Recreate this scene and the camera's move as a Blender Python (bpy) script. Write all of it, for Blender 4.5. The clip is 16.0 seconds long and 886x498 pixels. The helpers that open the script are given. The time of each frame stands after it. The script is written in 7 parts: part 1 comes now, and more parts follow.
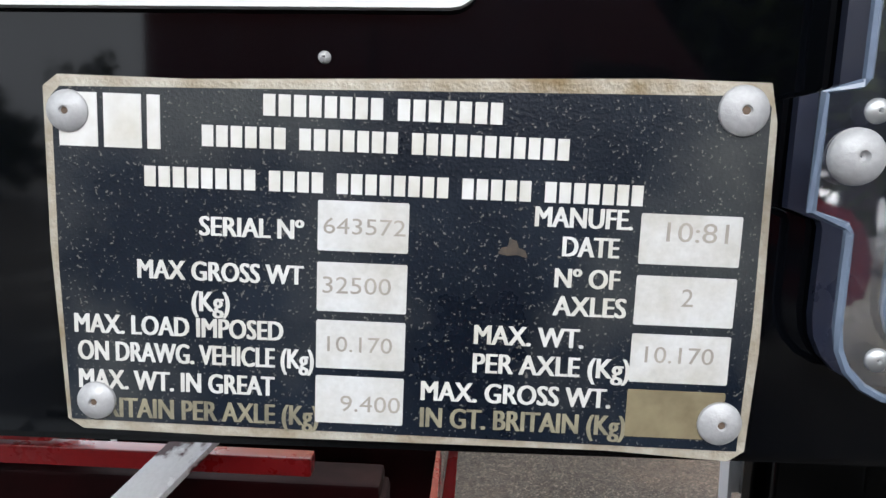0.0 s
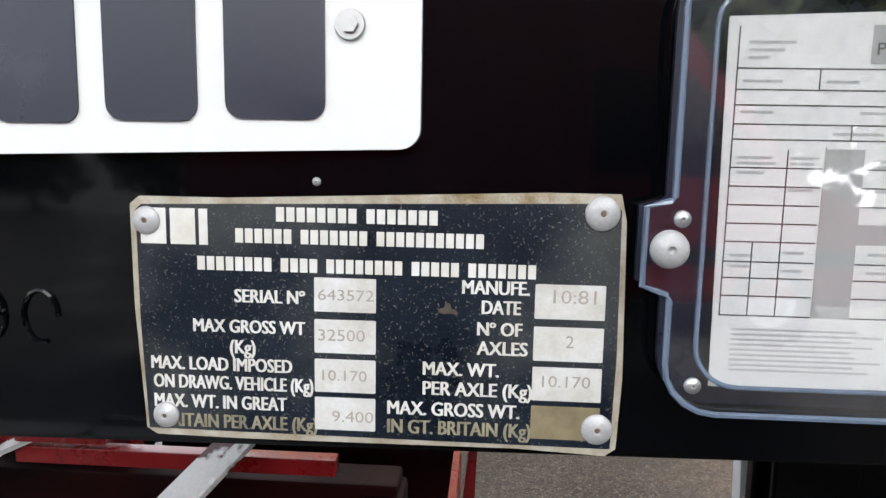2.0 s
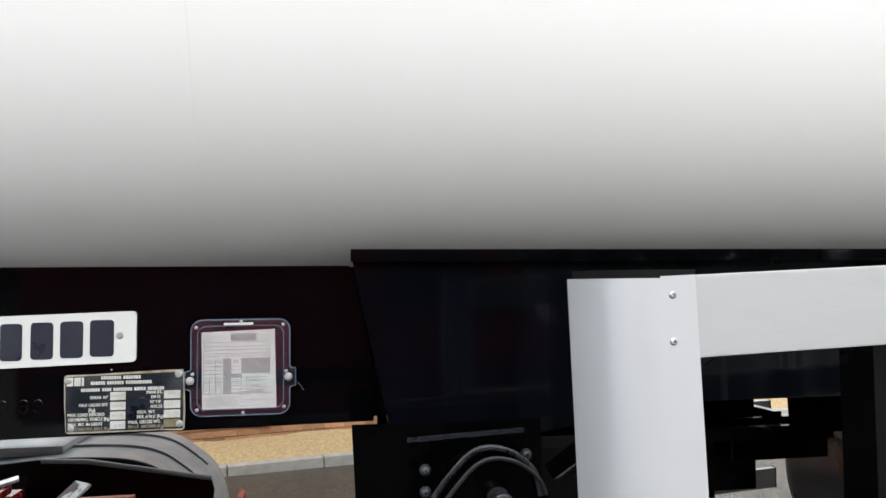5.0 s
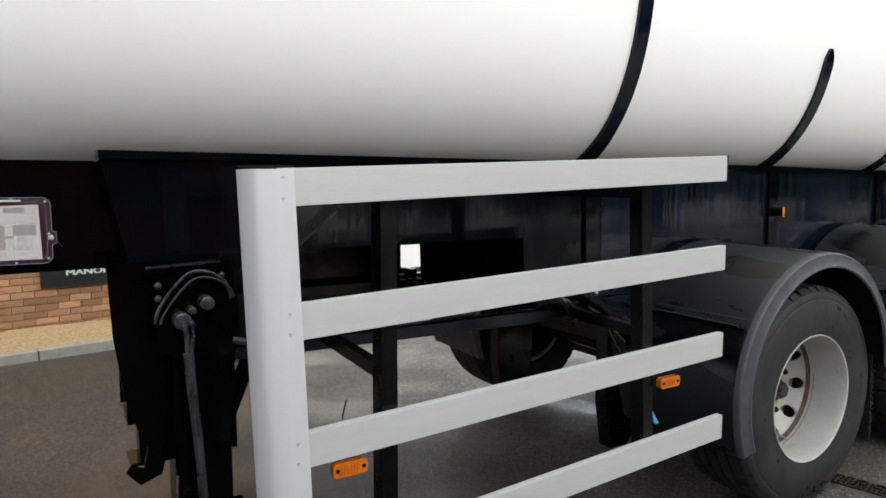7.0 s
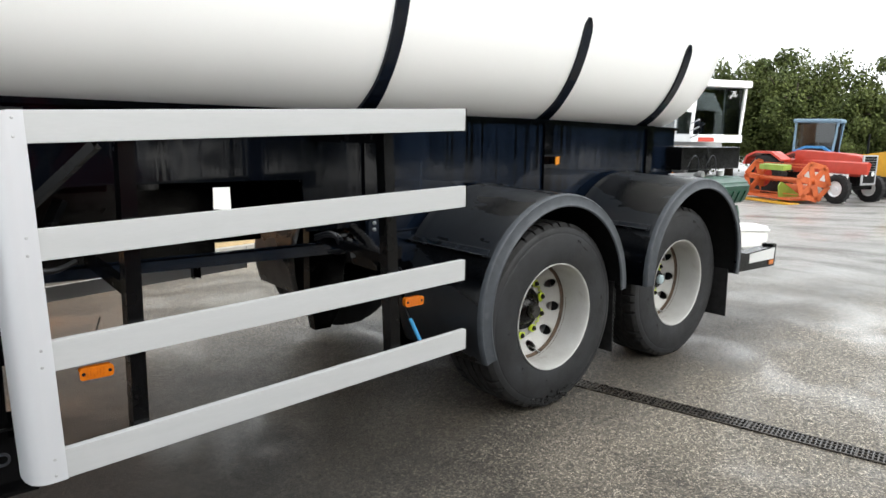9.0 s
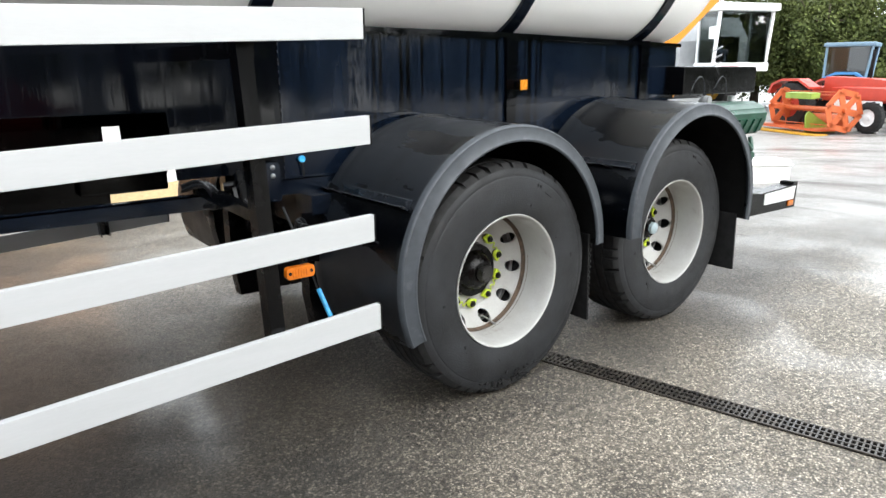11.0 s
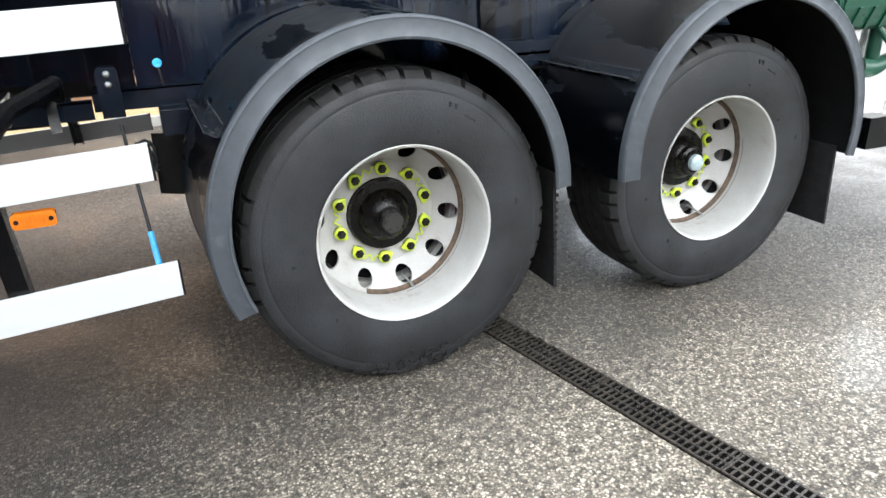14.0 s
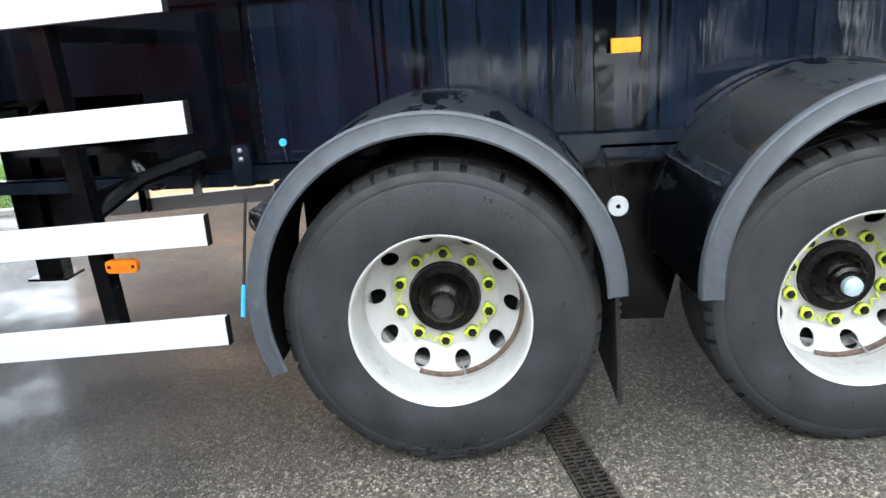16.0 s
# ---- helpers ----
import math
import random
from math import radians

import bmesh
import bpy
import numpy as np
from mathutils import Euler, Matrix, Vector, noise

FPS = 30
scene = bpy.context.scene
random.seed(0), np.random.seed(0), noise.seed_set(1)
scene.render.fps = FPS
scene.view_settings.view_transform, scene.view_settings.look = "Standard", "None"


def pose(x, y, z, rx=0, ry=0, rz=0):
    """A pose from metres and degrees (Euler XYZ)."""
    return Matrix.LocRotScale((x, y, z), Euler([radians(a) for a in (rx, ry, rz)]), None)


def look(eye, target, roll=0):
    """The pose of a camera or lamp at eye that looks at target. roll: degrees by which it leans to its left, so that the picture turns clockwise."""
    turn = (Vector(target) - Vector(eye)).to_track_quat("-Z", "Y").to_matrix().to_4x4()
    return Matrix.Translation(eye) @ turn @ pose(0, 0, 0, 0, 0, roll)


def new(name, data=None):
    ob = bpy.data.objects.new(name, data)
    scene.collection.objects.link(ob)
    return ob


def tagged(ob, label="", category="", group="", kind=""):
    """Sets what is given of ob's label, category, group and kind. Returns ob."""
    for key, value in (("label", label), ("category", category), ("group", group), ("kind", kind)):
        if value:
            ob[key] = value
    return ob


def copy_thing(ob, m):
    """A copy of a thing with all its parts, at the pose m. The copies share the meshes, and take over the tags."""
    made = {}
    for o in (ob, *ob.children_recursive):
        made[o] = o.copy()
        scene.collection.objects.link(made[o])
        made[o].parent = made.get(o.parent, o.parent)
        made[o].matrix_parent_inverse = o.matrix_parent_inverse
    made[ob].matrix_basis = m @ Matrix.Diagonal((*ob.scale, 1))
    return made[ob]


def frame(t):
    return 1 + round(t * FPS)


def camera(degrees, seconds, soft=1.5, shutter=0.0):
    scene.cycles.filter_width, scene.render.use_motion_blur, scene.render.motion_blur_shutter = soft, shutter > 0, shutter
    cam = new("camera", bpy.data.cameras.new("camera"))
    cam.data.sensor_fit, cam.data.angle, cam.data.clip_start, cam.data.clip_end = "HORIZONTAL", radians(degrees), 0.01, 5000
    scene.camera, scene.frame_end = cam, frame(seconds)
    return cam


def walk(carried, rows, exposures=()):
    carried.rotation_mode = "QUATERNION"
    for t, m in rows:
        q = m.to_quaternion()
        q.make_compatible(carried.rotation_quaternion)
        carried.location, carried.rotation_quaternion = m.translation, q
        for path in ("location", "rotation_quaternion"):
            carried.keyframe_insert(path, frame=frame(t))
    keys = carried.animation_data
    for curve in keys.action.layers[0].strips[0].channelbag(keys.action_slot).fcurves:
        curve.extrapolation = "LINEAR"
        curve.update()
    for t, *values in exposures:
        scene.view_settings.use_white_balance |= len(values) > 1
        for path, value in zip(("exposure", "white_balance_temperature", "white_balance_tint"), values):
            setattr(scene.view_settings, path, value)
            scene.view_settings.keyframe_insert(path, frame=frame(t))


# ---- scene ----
cam = camera(66.1, 16.0)
PATH = [
    (0, (-3.354, 0.586, 1.346), (-3.383, 2.566, 1.068), 2.3),
    (0.5, (-3.353, 0.587, 1.346), (-3.392, 2.566, 1.063), 2.2),
    (1, (-3.353, 0.591, 1.345), (-3.401, 2.57, 1.058), 2.1),
    (1.5, (-3.345, 0.573, 1.351), (-3.414, 2.547, 1.041), 2.0),
    (2, (-3.316, 0.486, 1.39), (-3.436, 2.465, 1.121), 1.1),
    (2.5, (-3.251, 0.349, 1.431), (-3.505, 2.312, 1.148), 0.9),
    (3, (-3.218, 0.212, 1.457), (-3.572, 2.166, 1.216), -0.1),
    (3.5, (-3.185, -0.01, 1.484), (-3.424, 1.969, 1.323), -0.1),
    (4, (-3.087, -0.262, 1.534), (-3.201, 1.735, 1.526), -0.6),
    (4.5, (-2.944, -0.517, 1.54), (-2.968, 1.483, 1.592), -0.7),
    (5, (-2.911, -0.768, 1.566), (-2.606, 1.207, 1.657), -0.5),
    (5.2, (-2.945, -0.865, 1.548), (-2.483, 1.08, 1.59), -0.4),
    (7.3, (-3.119, -1.829, 1.529), (-2.071, -0.146, 1.267), 0.4),
    (7.5, (-3.142, -1.894, 1.524), (-2.097, -0.219, 1.201), 0.7),
    (8, (-3.101, -2.084, 1.518), (-2.021, -0.44, 1.154), 2.6),
    (8.5, (-2.949, -2.305, 1.532), (-1.828, -0.685, 1.188), 2.0),
    (9, (-2.871, -2.362, 1.522), (-1.588, -0.865, 1.189), 1.1),
    (9.2, (-2.777, -2.317, 1.538), (-1.445, -0.879, 1.143), 1.3),
    (11.3, (-1.921, -2.01, 1.426), (-0.727, -0.495, 0.896), -0.7),
    (11.5, (-1.837, -1.985, 1.426), (-0.649, -0.475, 0.869), -1.3),
    (12, (-1.539, -1.939, 1.426), (-0.452, -0.358, 0.862), -1.5),
    (12.5, (-1.34, -1.909, 1.401), (-0.312, -0.306, 0.788), -2.0),
    (13, (-1.105, -1.943, 1.38), (-0.196, -0.29, 0.715), -1.9),
    (13.5, (-0.921, -1.965, 1.378), (-0.132, -0.278, 0.648), -0.6),
    (14, (-0.691, -1.93, 1.339), (0.026, -0.229, 0.572), -2.0),
    (14.5, (-0.452, -1.9, 1.358), (0.155, -0.137, 0.635), -2.1),
    (15, (-0.245, -1.949, 1.36), (0.172, -0.103, 0.713), -3.8),
    (15.5, (0.003, -2.05, 1.397), (0.128, -0.153, 0.774), -2.2),
    (16, (0.196, -2.033, 1.394), (0.046, -0.122, 0.826), -3.5),
]
EXPOSURES = [(0, 1.6, 6150, 10), (1.5, 1.6, 6150, 10), (2.0, 1.6, 6300, 10), (2.5, 1.5, 6400, 10), (3.0, 1.5, 6400, 10), (3.5, 1.55, 6350, 9), (4.5, 1.48, 6400, 9), (5.0, 1.28, 6400, 9), (5.2, 1.22, 6400, 9), (7.3, 1.1, 6550, 9), (8.0, 1.18, 6550, 9), (9.2, 1.5, 6500, 8), (11.3, 2.05, 6350, 8), (12.5, 2.35, 6250, 8), (14.5, 2.3, 6100, 8), (16, 2.45, 5950, 7)]
walk(cam, [(t, look(eye, target, roll)) for t, eye, target, roll in PATH], EXPOSURES)

# ---- light ----
SUN_UP, SUN_TURN = 23.0, 170.0
world = bpy.data.worlds.new("overcast_sky")
scene.world = world
world.use_nodes = True
wn, wl = world.node_tree.nodes, world.node_tree.links
wn.clear()
w_out = wn.new("ShaderNodeOutputWorld")
w_bg = wn.new("ShaderNodeBackground")
w_sky = wn.new("ShaderNodeTexSky")
w_sky.sky_type = "NISHITA"
w_sky.sun_disc = False
w_sky.sun_elevation, w_sky.sun_rotation = radians(SUN_UP), radians(SUN_TURN)
w_sky.air_density, w_sky.dust_density, w_sky.ozone_density = 1.0, 4.0, 1.0
w_hsv = wn.new("ShaderNodeHueSaturation")
w_hsv.inputs["Saturation"].default_value = 0.12
w_hsv.inputs["Value"].default_value = 1.0
w_mix = wn.new("ShaderNodeMix")
w_mix.data_type = "RGBA"
w_mix.inputs["Factor"].default_value = 0.72
w_mix.inputs["B"].default_value = (8.2, 8.5, 8.9, 1)
wl.new(w_sky.outputs["Color"], w_hsv.inputs["Color"])
wl.new(w_hsv.outputs["Color"], w_mix.inputs["A"])
wl.new(w_mix.outputs["Result"], w_bg.inputs["Color"])
w_bg.inputs["Strength"].default_value = 0.12
wl.new(w_bg.outputs["Background"], w_out.inputs["Surface"])

sun = new("sun", bpy.data.lights.new("sun", "SUN"))
sun.data.energy, sun.data.angle, sun.data.color = 1.3, radians(60), (1.0, 0.97, 0.93)
sun.matrix_world = look((0, 0, 0), (-math.sin(radians(SUN_TURN)) * math.cos(radians(SUN_UP)), -math.cos(radians(SUN_TURN)) * math.cos(radians(SUN_UP)), -math.sin(radians(SUN_UP))))


# ---- materials ----
def mat(name, col, rough=0.5, metal=0.0, var=0.2, scale=6.0, col2=None, bump=0.0, bscale=150.0, rvar=0.12, coat=0.0, stretch=(1, 1, 1), spec=0.5, speck=0.25, stain=None):
    """Paint, metal, plastic or earth: a base colour broken by wide and fine noise, with uneven gloss and fine relief."""
    m = bpy.data.materials.new(name)
    m.use_nodes = True
    n, l = m.node_tree.nodes, m.node_tree.links
    b = n["Principled BSDF"]
    tc = n.new("ShaderNodeTexCoord")
    mp = n.new("ShaderNodeMapping")
    mp.inputs["Scale"].default_value = stretch
    l.new(tc.outputs["Object"], mp.inputs["Vector"])
    wide = n.new("ShaderNodeTexNoise")
    wide.inputs["Scale"].default_value, wide.inputs["Detail"].default_value, wide.inputs["Roughness"].default_value = scale, 6, 0.6
    fine = n.new("ShaderNodeTexNoise")
    fine.inputs["Scale"].default_value, fine.inputs["Detail"].default_value = bscale, 3
    for t in (wide, fine):
        l.new(mp.outputs["Vector"], t.inputs["Vector"])
    ramp = n.new("ShaderNodeMapRange")
    ramp.inputs["From Min"].default_value, ramp.inputs["From Max"].default_value = 0.3, 0.72
    l.new(wide.outputs["Fac"], ramp.inputs["Value"])
    mix = n.new("ShaderNodeMix")
    mix.data_type = "RGBA"
    c2 = col2 or tuple(c * (1 - var) for c in col)
    mix.inputs["A"].default_value, mix.inputs["B"].default_value = (*col, 1), (*c2, 1)
    l.new(ramp.outputs["Result"], mix.inputs["Factor"])
    if stain:
        # blots or runs with an edge of their own: colour, scale, stretch, threshold, softness, gloss
        scol, sscale, sstretch, lo, soft, srough = stain
        smap = n.new("ShaderNodeMapping")
        smap.inputs["Scale"].default_value = sstretch
        l.new(tc.outputs["Object"], smap.inputs["Vector"])
        sn = n.new("ShaderNodeTexNoise")
        sn.inputs["Scale"].default_value, sn.inputs["Detail"].default_value, sn.inputs["Roughness"].default_value = sscale, 7, 0.55
        l.new(smap.outputs["Vector"], sn.inputs["Vector"])
        sr = n.new("ShaderNodeMapRange")
        sr.inputs["From Min"].default_value, sr.inputs["From Max"].default_value = lo, lo + soft
        l.new(sn.outputs["Fac"], sr.inputs["Value"])
        smix = n.new("ShaderNodeMix")
        smix.data_type = "RGBA"
        smix.inputs["B"].default_value = (*scol, 1)
        l.new(sr.outputs["Result"], smix.inputs["Factor"])
        l.new(mix.outputs["Result"], smix.inputs["A"])
        mix = smix
    grain = n.new("ShaderNodeMix")
    grain.data_type, grain.blend_type = "RGBA", "MULTIPLY"
    grain.inputs["Factor"].default_value = speck
    l.new(mix.outputs["Result"], grain.inputs["A"])
    g2 = n.new("ShaderNodeMapRange")
    g2.inputs["To Min"].default_value, g2.inputs["To Max"].default_value = 0.5, 1.4
    l.new(fine.outputs["Fac"], g2.inputs["Value"])
    l.new(g2.outputs["Result"], grain.inputs["B"])
    l.new(grain.outputs["Result"], b.inputs["Base Color"])
    rr = n.new("ShaderNodeMapRange")
    rr.inputs["From Min"].default_value, rr.inputs["From Max"].default_value = 0.3, 0.7
    rr.inputs["To Min"].default_value, rr.inputs["To Max"].default_value = max(0.02, rough - rvar), min(1, rough + rvar)
    l.new(wide.outputs["Fac"], rr.inputs["Value"])
    l.new(rr.outputs["Result"], b.inputs["Roughness"])
    if stain:
        rm = n.new("ShaderNodeMix")
        rm.inputs["B"].default_value = srough
        l.new(sr.outputs["Result"], rm.inputs["Factor"])
        l.new(rr.outputs["Result"], rm.inputs["A"])
        l.new(rm.outputs["Result"], b.inputs["Roughness"])
    b.inputs["Metallic"].default_value = metal
    b.inputs["Coat Weight"].default_value = coat
    b.inputs["Coat Roughness"].default_value = 0.06
    b.inputs["Specular IOR Level"].default_value = spec
    if bump:
        bp = n.new("ShaderNodeBump")
        bp.inputs["Strength"].default_value, bp.inputs["Distance"].default_value = bump, 0.004
        l.new(fine.outputs["Fac"], bp.inputs["Height"])
        l.new(bp.outputs["Normal"], b.inputs["Normal"])
    return m


def speckled(m, col, scale, lo):
    """Small pits or grit of another colour over a finished paint."""
    n, l = m.node_tree.nodes, m.node_tree.links
    b = n["Principled BSDF"]
    tc = n.new("ShaderNodeTexCoord")
    dots = n.new("ShaderNodeTexNoise")
    dots.inputs["Scale"].default_value, dots.inputs["Detail"].default_value = scale, 1
    l.new(tc.outputs["Object"], dots.inputs["Vector"])
    wide = n.new("ShaderNodeTexNoise")
    wide.inputs["Scale"].default_value = scale * 0.03
    l.new(tc.outputs["Object"], wide.inputs["Vector"])
    both = n.new("ShaderNodeMath")
    both.operation = "MULTIPLY_ADD"
    both.inputs[1].default_value = 0.12
    l.new(wide.outputs["Fac"], both.inputs[0])
    l.new(dots.outputs["Fac"], both.inputs[2])
    cut = n.new("ShaderNodeMapRange")
    cut.inputs["From Min"].default_value, cut.inputs["From Max"].default_value = lo + 0.06, lo + 0.12
    l.new(both.outputs[0], cut.inputs["Value"])
    mix = n.new("ShaderNodeMix")
    mix.data_type = "RGBA"
    mix.inputs["B"].default_value = (*col, 1)
    l.new(b.inputs["Base Color"].links[0].from_socket, mix.inputs["A"])
    l.new(cut.outputs["Result"], mix.inputs["Factor"])
    l.new(mix.outputs["Result"], b.inputs["Base Color"])
    return m


def clear(name, col, rough=0.03, shine=0.035):
    """Clear glass or plastic sheet."""
    m = bpy.data.materials.new(name)
    m.use_nodes = True
    n, l = m.node_tree.nodes, m.node_tree.links
    n.remove(n["Principled BSDF"])
    gl, tr, mx = n.new("ShaderNodeBsdfGlossy"), n.new("ShaderNodeBsdfTransparent"), n.new("ShaderNodeMixShader")
    gl.inputs["Roughness"].default_value = rough
    tr.inputs["Color"].default_value = (*col, 1)
    mx.inputs["Fac"].default_value = shine
    l.new(tr.outputs["BSDF"], mx.inputs[1])
    l.new(gl.outputs["BSDF"], mx.inputs[2])
    l.new(mx.outputs["Shader"], n["Material Output"].inputs["Surface"])
    return m


def asphalt_material():
    """Wet asphalt with exposed pale stones, puddled sheen and brown silt."""
    m = bpy.data.materials.new("wet_asphalt")
    m.use_nodes = True
    n, l = m.node_tree.nodes, m.node_tree.links
    b = n["Principled BSDF"]
    tc = n.new("ShaderNodeTexCoord")
    stones = n.new("ShaderNodeTexVoronoi")
    stones.inputs["Scale"].default_value = 135
    small = n.new("ShaderNodeTexVoronoi")
    small.inputs["Scale"].default_value = 330
    wet = n.new("ShaderNodeTexNoise")
    wet.inputs["Scale"].default_value, wet.inputs["Detail"].default_value, wet.inputs["Roughness"].default_value = 0.9, 7, 0.62
    silt = n.new("ShaderNodeTexNoise")
    silt.inputs["Scale"].default_value, silt.inputs["Detail"].default_value = 1.7, 8
    for t in (stones, small, wet, silt):
        l.new(tc.outputs["Object"], t.inputs["Vector"])
    pick = n.new("ShaderNodeValToRGB")
    pick.color_ramp.elements[0].position, pick.color_ramp.elements[0].color = 0.2, (0.034, 0.0292, 0.0225, 1)
    pick.color_ramp.elements[1].position, pick.color_ramp.elements[1].color = 0.98, (0.165, 0.145, 0.116, 1)
    e = pick.color_ramp.elements.new(0.62)
    e.color = (0.074, 0.0635, 0.0490, 1)
    sep = n.new("ShaderNodeSeparateColor")
    l.new(stones.outputs["Color"], sep.inputs["Color"])
    l.new(sep.outputs["Red"], pick.inputs["Fac"])
    gap = n.new("ShaderNodeMapRange")
    gap.inputs["From Min"].default_value, gap.inputs["From Max"].default_value = 0.35, 0.62
    gap.inputs["To Min"].default_value, gap.inputs["To Max"].default_value = 1.0, 0.45
    l.new(stones.outputs["Distance"], gap.inputs["Value"])
    mul = n.new("ShaderNodeMix")
    mul.data_type, mul.blend_type = "RGBA", "MULTIPLY"
    mul.inputs["Factor"].default_value = 1.0
    l.new(pick.outputs["Color"], mul.inputs["A"])
    l.new(gap.outputs["Result"], mul.inputs["B"])
    brown = n.new("ShaderNodeMix")
    brown.data_type, brown.blend_type = "RGBA", "MIX"
    brown.inputs["B"].default_value = (0.030, 0.0270, 0.0225, 1)
    sm = n.new("ShaderNodeMapRange")
    sm.inputs["From Min"].default_value, sm.inputs["From Max"].default_value = 0.48, 0.72
    sm.inputs["To Max"].default_value = 0.4
    l.new(silt.outputs["Fac"], sm.inputs["Value"])
    l.new(sm.outputs["Result"], brown.inputs["Factor"])
    l.new(mul.outputs["Result"], brown.inputs["A"])
    # darker towards the truck, paler towards the drain and the open yard
    place = n.new("ShaderNodeSeparateXYZ")
    l.new(tc.outputs["Object"], place.inputs[0])
    ragged = n.new("ShaderNodeMath")
    ragged.operation = "MULTIPLY_ADD"
    ragged.inputs[1].default_value = 2.6
    l.new(silt.outputs["Fac"], ragged.inputs[0])
    l.new(place.outputs["X"], ragged.inputs[2])
    x_tone = n.new("ShaderNodeMapRange")
    x_tone.interpolation_type = "SMOOTHSTEP"
    x_tone.inputs["From Min"].default_value, x_tone.inputs["From Max"].default_value = -0.8, 1.7
    x_tone.inputs["To Min"].default_value, x_tone.inputs["To Max"].default_value = 0.13, 3.85
    l.new(ragged.outputs[0], x_tone.inputs["Value"])
    # far yard: pale concrete, with its sky sheen also put into the colour
    far = n.new("ShaderNodeMapRange")
    far.interpolation_type = "SMOOTHSTEP"
    far.inputs["From Min"].default_value, far.inputs["From Max"].default_value = 2.5, 9.0
    far.inputs["To Min"].default_value, far.inputs["To Max"].default_value = 0.0, 1.6
    l.new(ragged.outputs[0], far.inputs["Value"])
    # unseen ground in front, made paler to bounce light onto the tank
    front = n.new("ShaderNodeMapRange")
    front.interpolation_type = "SMOOTHSTEP"
    front.inputs["From Min"].default_value, front.inputs["From Max"].default_value = -2.6, -4.5
    front.inputs["To Min"].default_value, front.inputs["To Max"].default_value = 0.0, 3.0
    l.new(place.outputs["Y"], front.inputs["Value"])
    # beyond the trailer: sky sheen put into the colour as a paler tone
    back = n.new("ShaderNodeMapRange")
    back.interpolation_type = "SMOOTHSTEP"
    back.inputs["From Min"].default_value, back.inputs["From Max"].default_value = 1.4, 3.2
    back.inputs["To Min"].default_value, back.inputs["To Max"].default_value = 0.0, 1.1
    l.new(place.outputs["Y"], back.inputs["Value"])
    sides = n.new("ShaderNodeMath")
    l.new(back.outputs["Result"], sides.inputs[0])
    l.new(front.outputs["Result"], sides.inputs[1])
    pale_lift = n.new("ShaderNodeMath")
    l.new(far.outputs["Result"], pale_lift.inputs[0])
    l.new(sides.outputs[0], pale_lift.inputs[1])
    pale = n.new("ShaderNodeMath")
    l.new(x_tone.outputs["Result"], pale.inputs[0])
    l.new(pale_lift.outputs[0], pale.inputs[1])
    # stone colour times all the tones, painted shade and sheen included
    damp = n.new("ShaderNodeMix")
    damp.data_type, damp.blend_type = "RGBA", "MULTIPLY"
    damp.inputs["Factor"].default_value = 1.0
    l.new(brown.outputs["Result"], damp.inputs["A"])
    chips = n.new("ShaderNodeMapRange")
    chips.inputs["From Min"].default_value, chips.inputs["From Max"].default_value = 0.80, 0.95
    chips.inputs["To Min"].default_value, chips.inputs["To Max"].default_value = 0.0, 0.42
    l.new(sep.outputs["Red"], chips.inputs["Value"])
    # shade under and beside the trailer, put into the colour with a ragged edge
    shade_edge = n.new("ShaderNodeMath")
    shade_edge.operation = "MULTIPLY_ADD"
    shade_edge.inputs[1].default_value = 0.9
    l.new(wet.outputs["Fac"], shade_edge.inputs[0])
    l.new(place.outputs["Y"], shade_edge.inputs[2])
    side_shade = n.new("ShaderNodeMapRange")
    side_shade.interpolation_type = "SMOOTHSTEP"
    side_shade.inputs["From Min"].default_value, side_shade.inputs["From Max"].default_value = -0.05, 0.6
    side_shade.inputs["To Min"].default_value, side_shade.inputs["To Max"].default_value = 1.0, 0.34
    l.new(shade_edge.outputs[0], side_shade.inputs["Value"])
    shaded_tone = n.new("ShaderNodeMath")
    shaded_tone.operation = "MULTIPLY"
    l.new(x_tone.outputs["Result"], shaded_tone.inputs[0])
    l.new(side_shade.outputs["Result"], shaded_tone.inputs[1])
    l.new(shaded_tone.outputs[0], pale.inputs[0])
    # worn, gritty patches a few centimetres across
    grit = n.new("ShaderNodeTexNoise")
    grit.inputs["Scale"].default_value, grit.inputs["Detail"].default_value, grit.inputs["Roughness"].default_value = 34, 5, 0.75
    l.new(tc.outputs["Object"], grit.inputs["Vector"])
    worn = n.new("ShaderNodeMapRange")
    worn.inputs["From Min"].default_value, worn.inputs["From Max"].default_value = 0.36, 0.66
    worn.inputs["To Min"].default_value, worn.inputs["To Max"].default_value = 0.35, 1.8
    l.new(grit.outputs["Fac"], worn.inputs["Value"])
    mottled = n.new("ShaderNodeMath")
    mottled.operation = "MULTIPLY"
    l.new(pale.outputs[0], mottled.inputs[0])
    l.new(worn.outputs["Result"], mottled.inputs[1])
    stony = n.new("ShaderNodeMath")
    l.new(mottled.outputs[0], stony.inputs[0])
    l.new(chips.outputs["Result"], stony.inputs[1])
    l.new(stony.outputs[0], damp.inputs["B"])
    # smoother pale concrete with dark streaks of water in the open yard
    slab = n.new("ShaderNodeMapRange")
    slab.interpolation_type = "SMOOTHSTEP"
    slab.inputs["From Min"].default_value, slab.inputs["From Max"].default_value = 3.4, 8.0
    slab.inputs["To Min"].default_value, slab.inputs["To Max"].default_value = 0.0, 0.8
    l.new(ragged.outputs[0], slab.inputs["Value"])
    run = n.new("ShaderNodeMapping")
    run.inputs["Rotation"].default_value = (0, 0, radians(35))
    run.inputs["Scale"].default_value = (0.9, 0.22, 1)
    l.new(tc.outputs["Object"], run.inputs["Vector"])
    streak = n.new("ShaderNodeTexNoise")
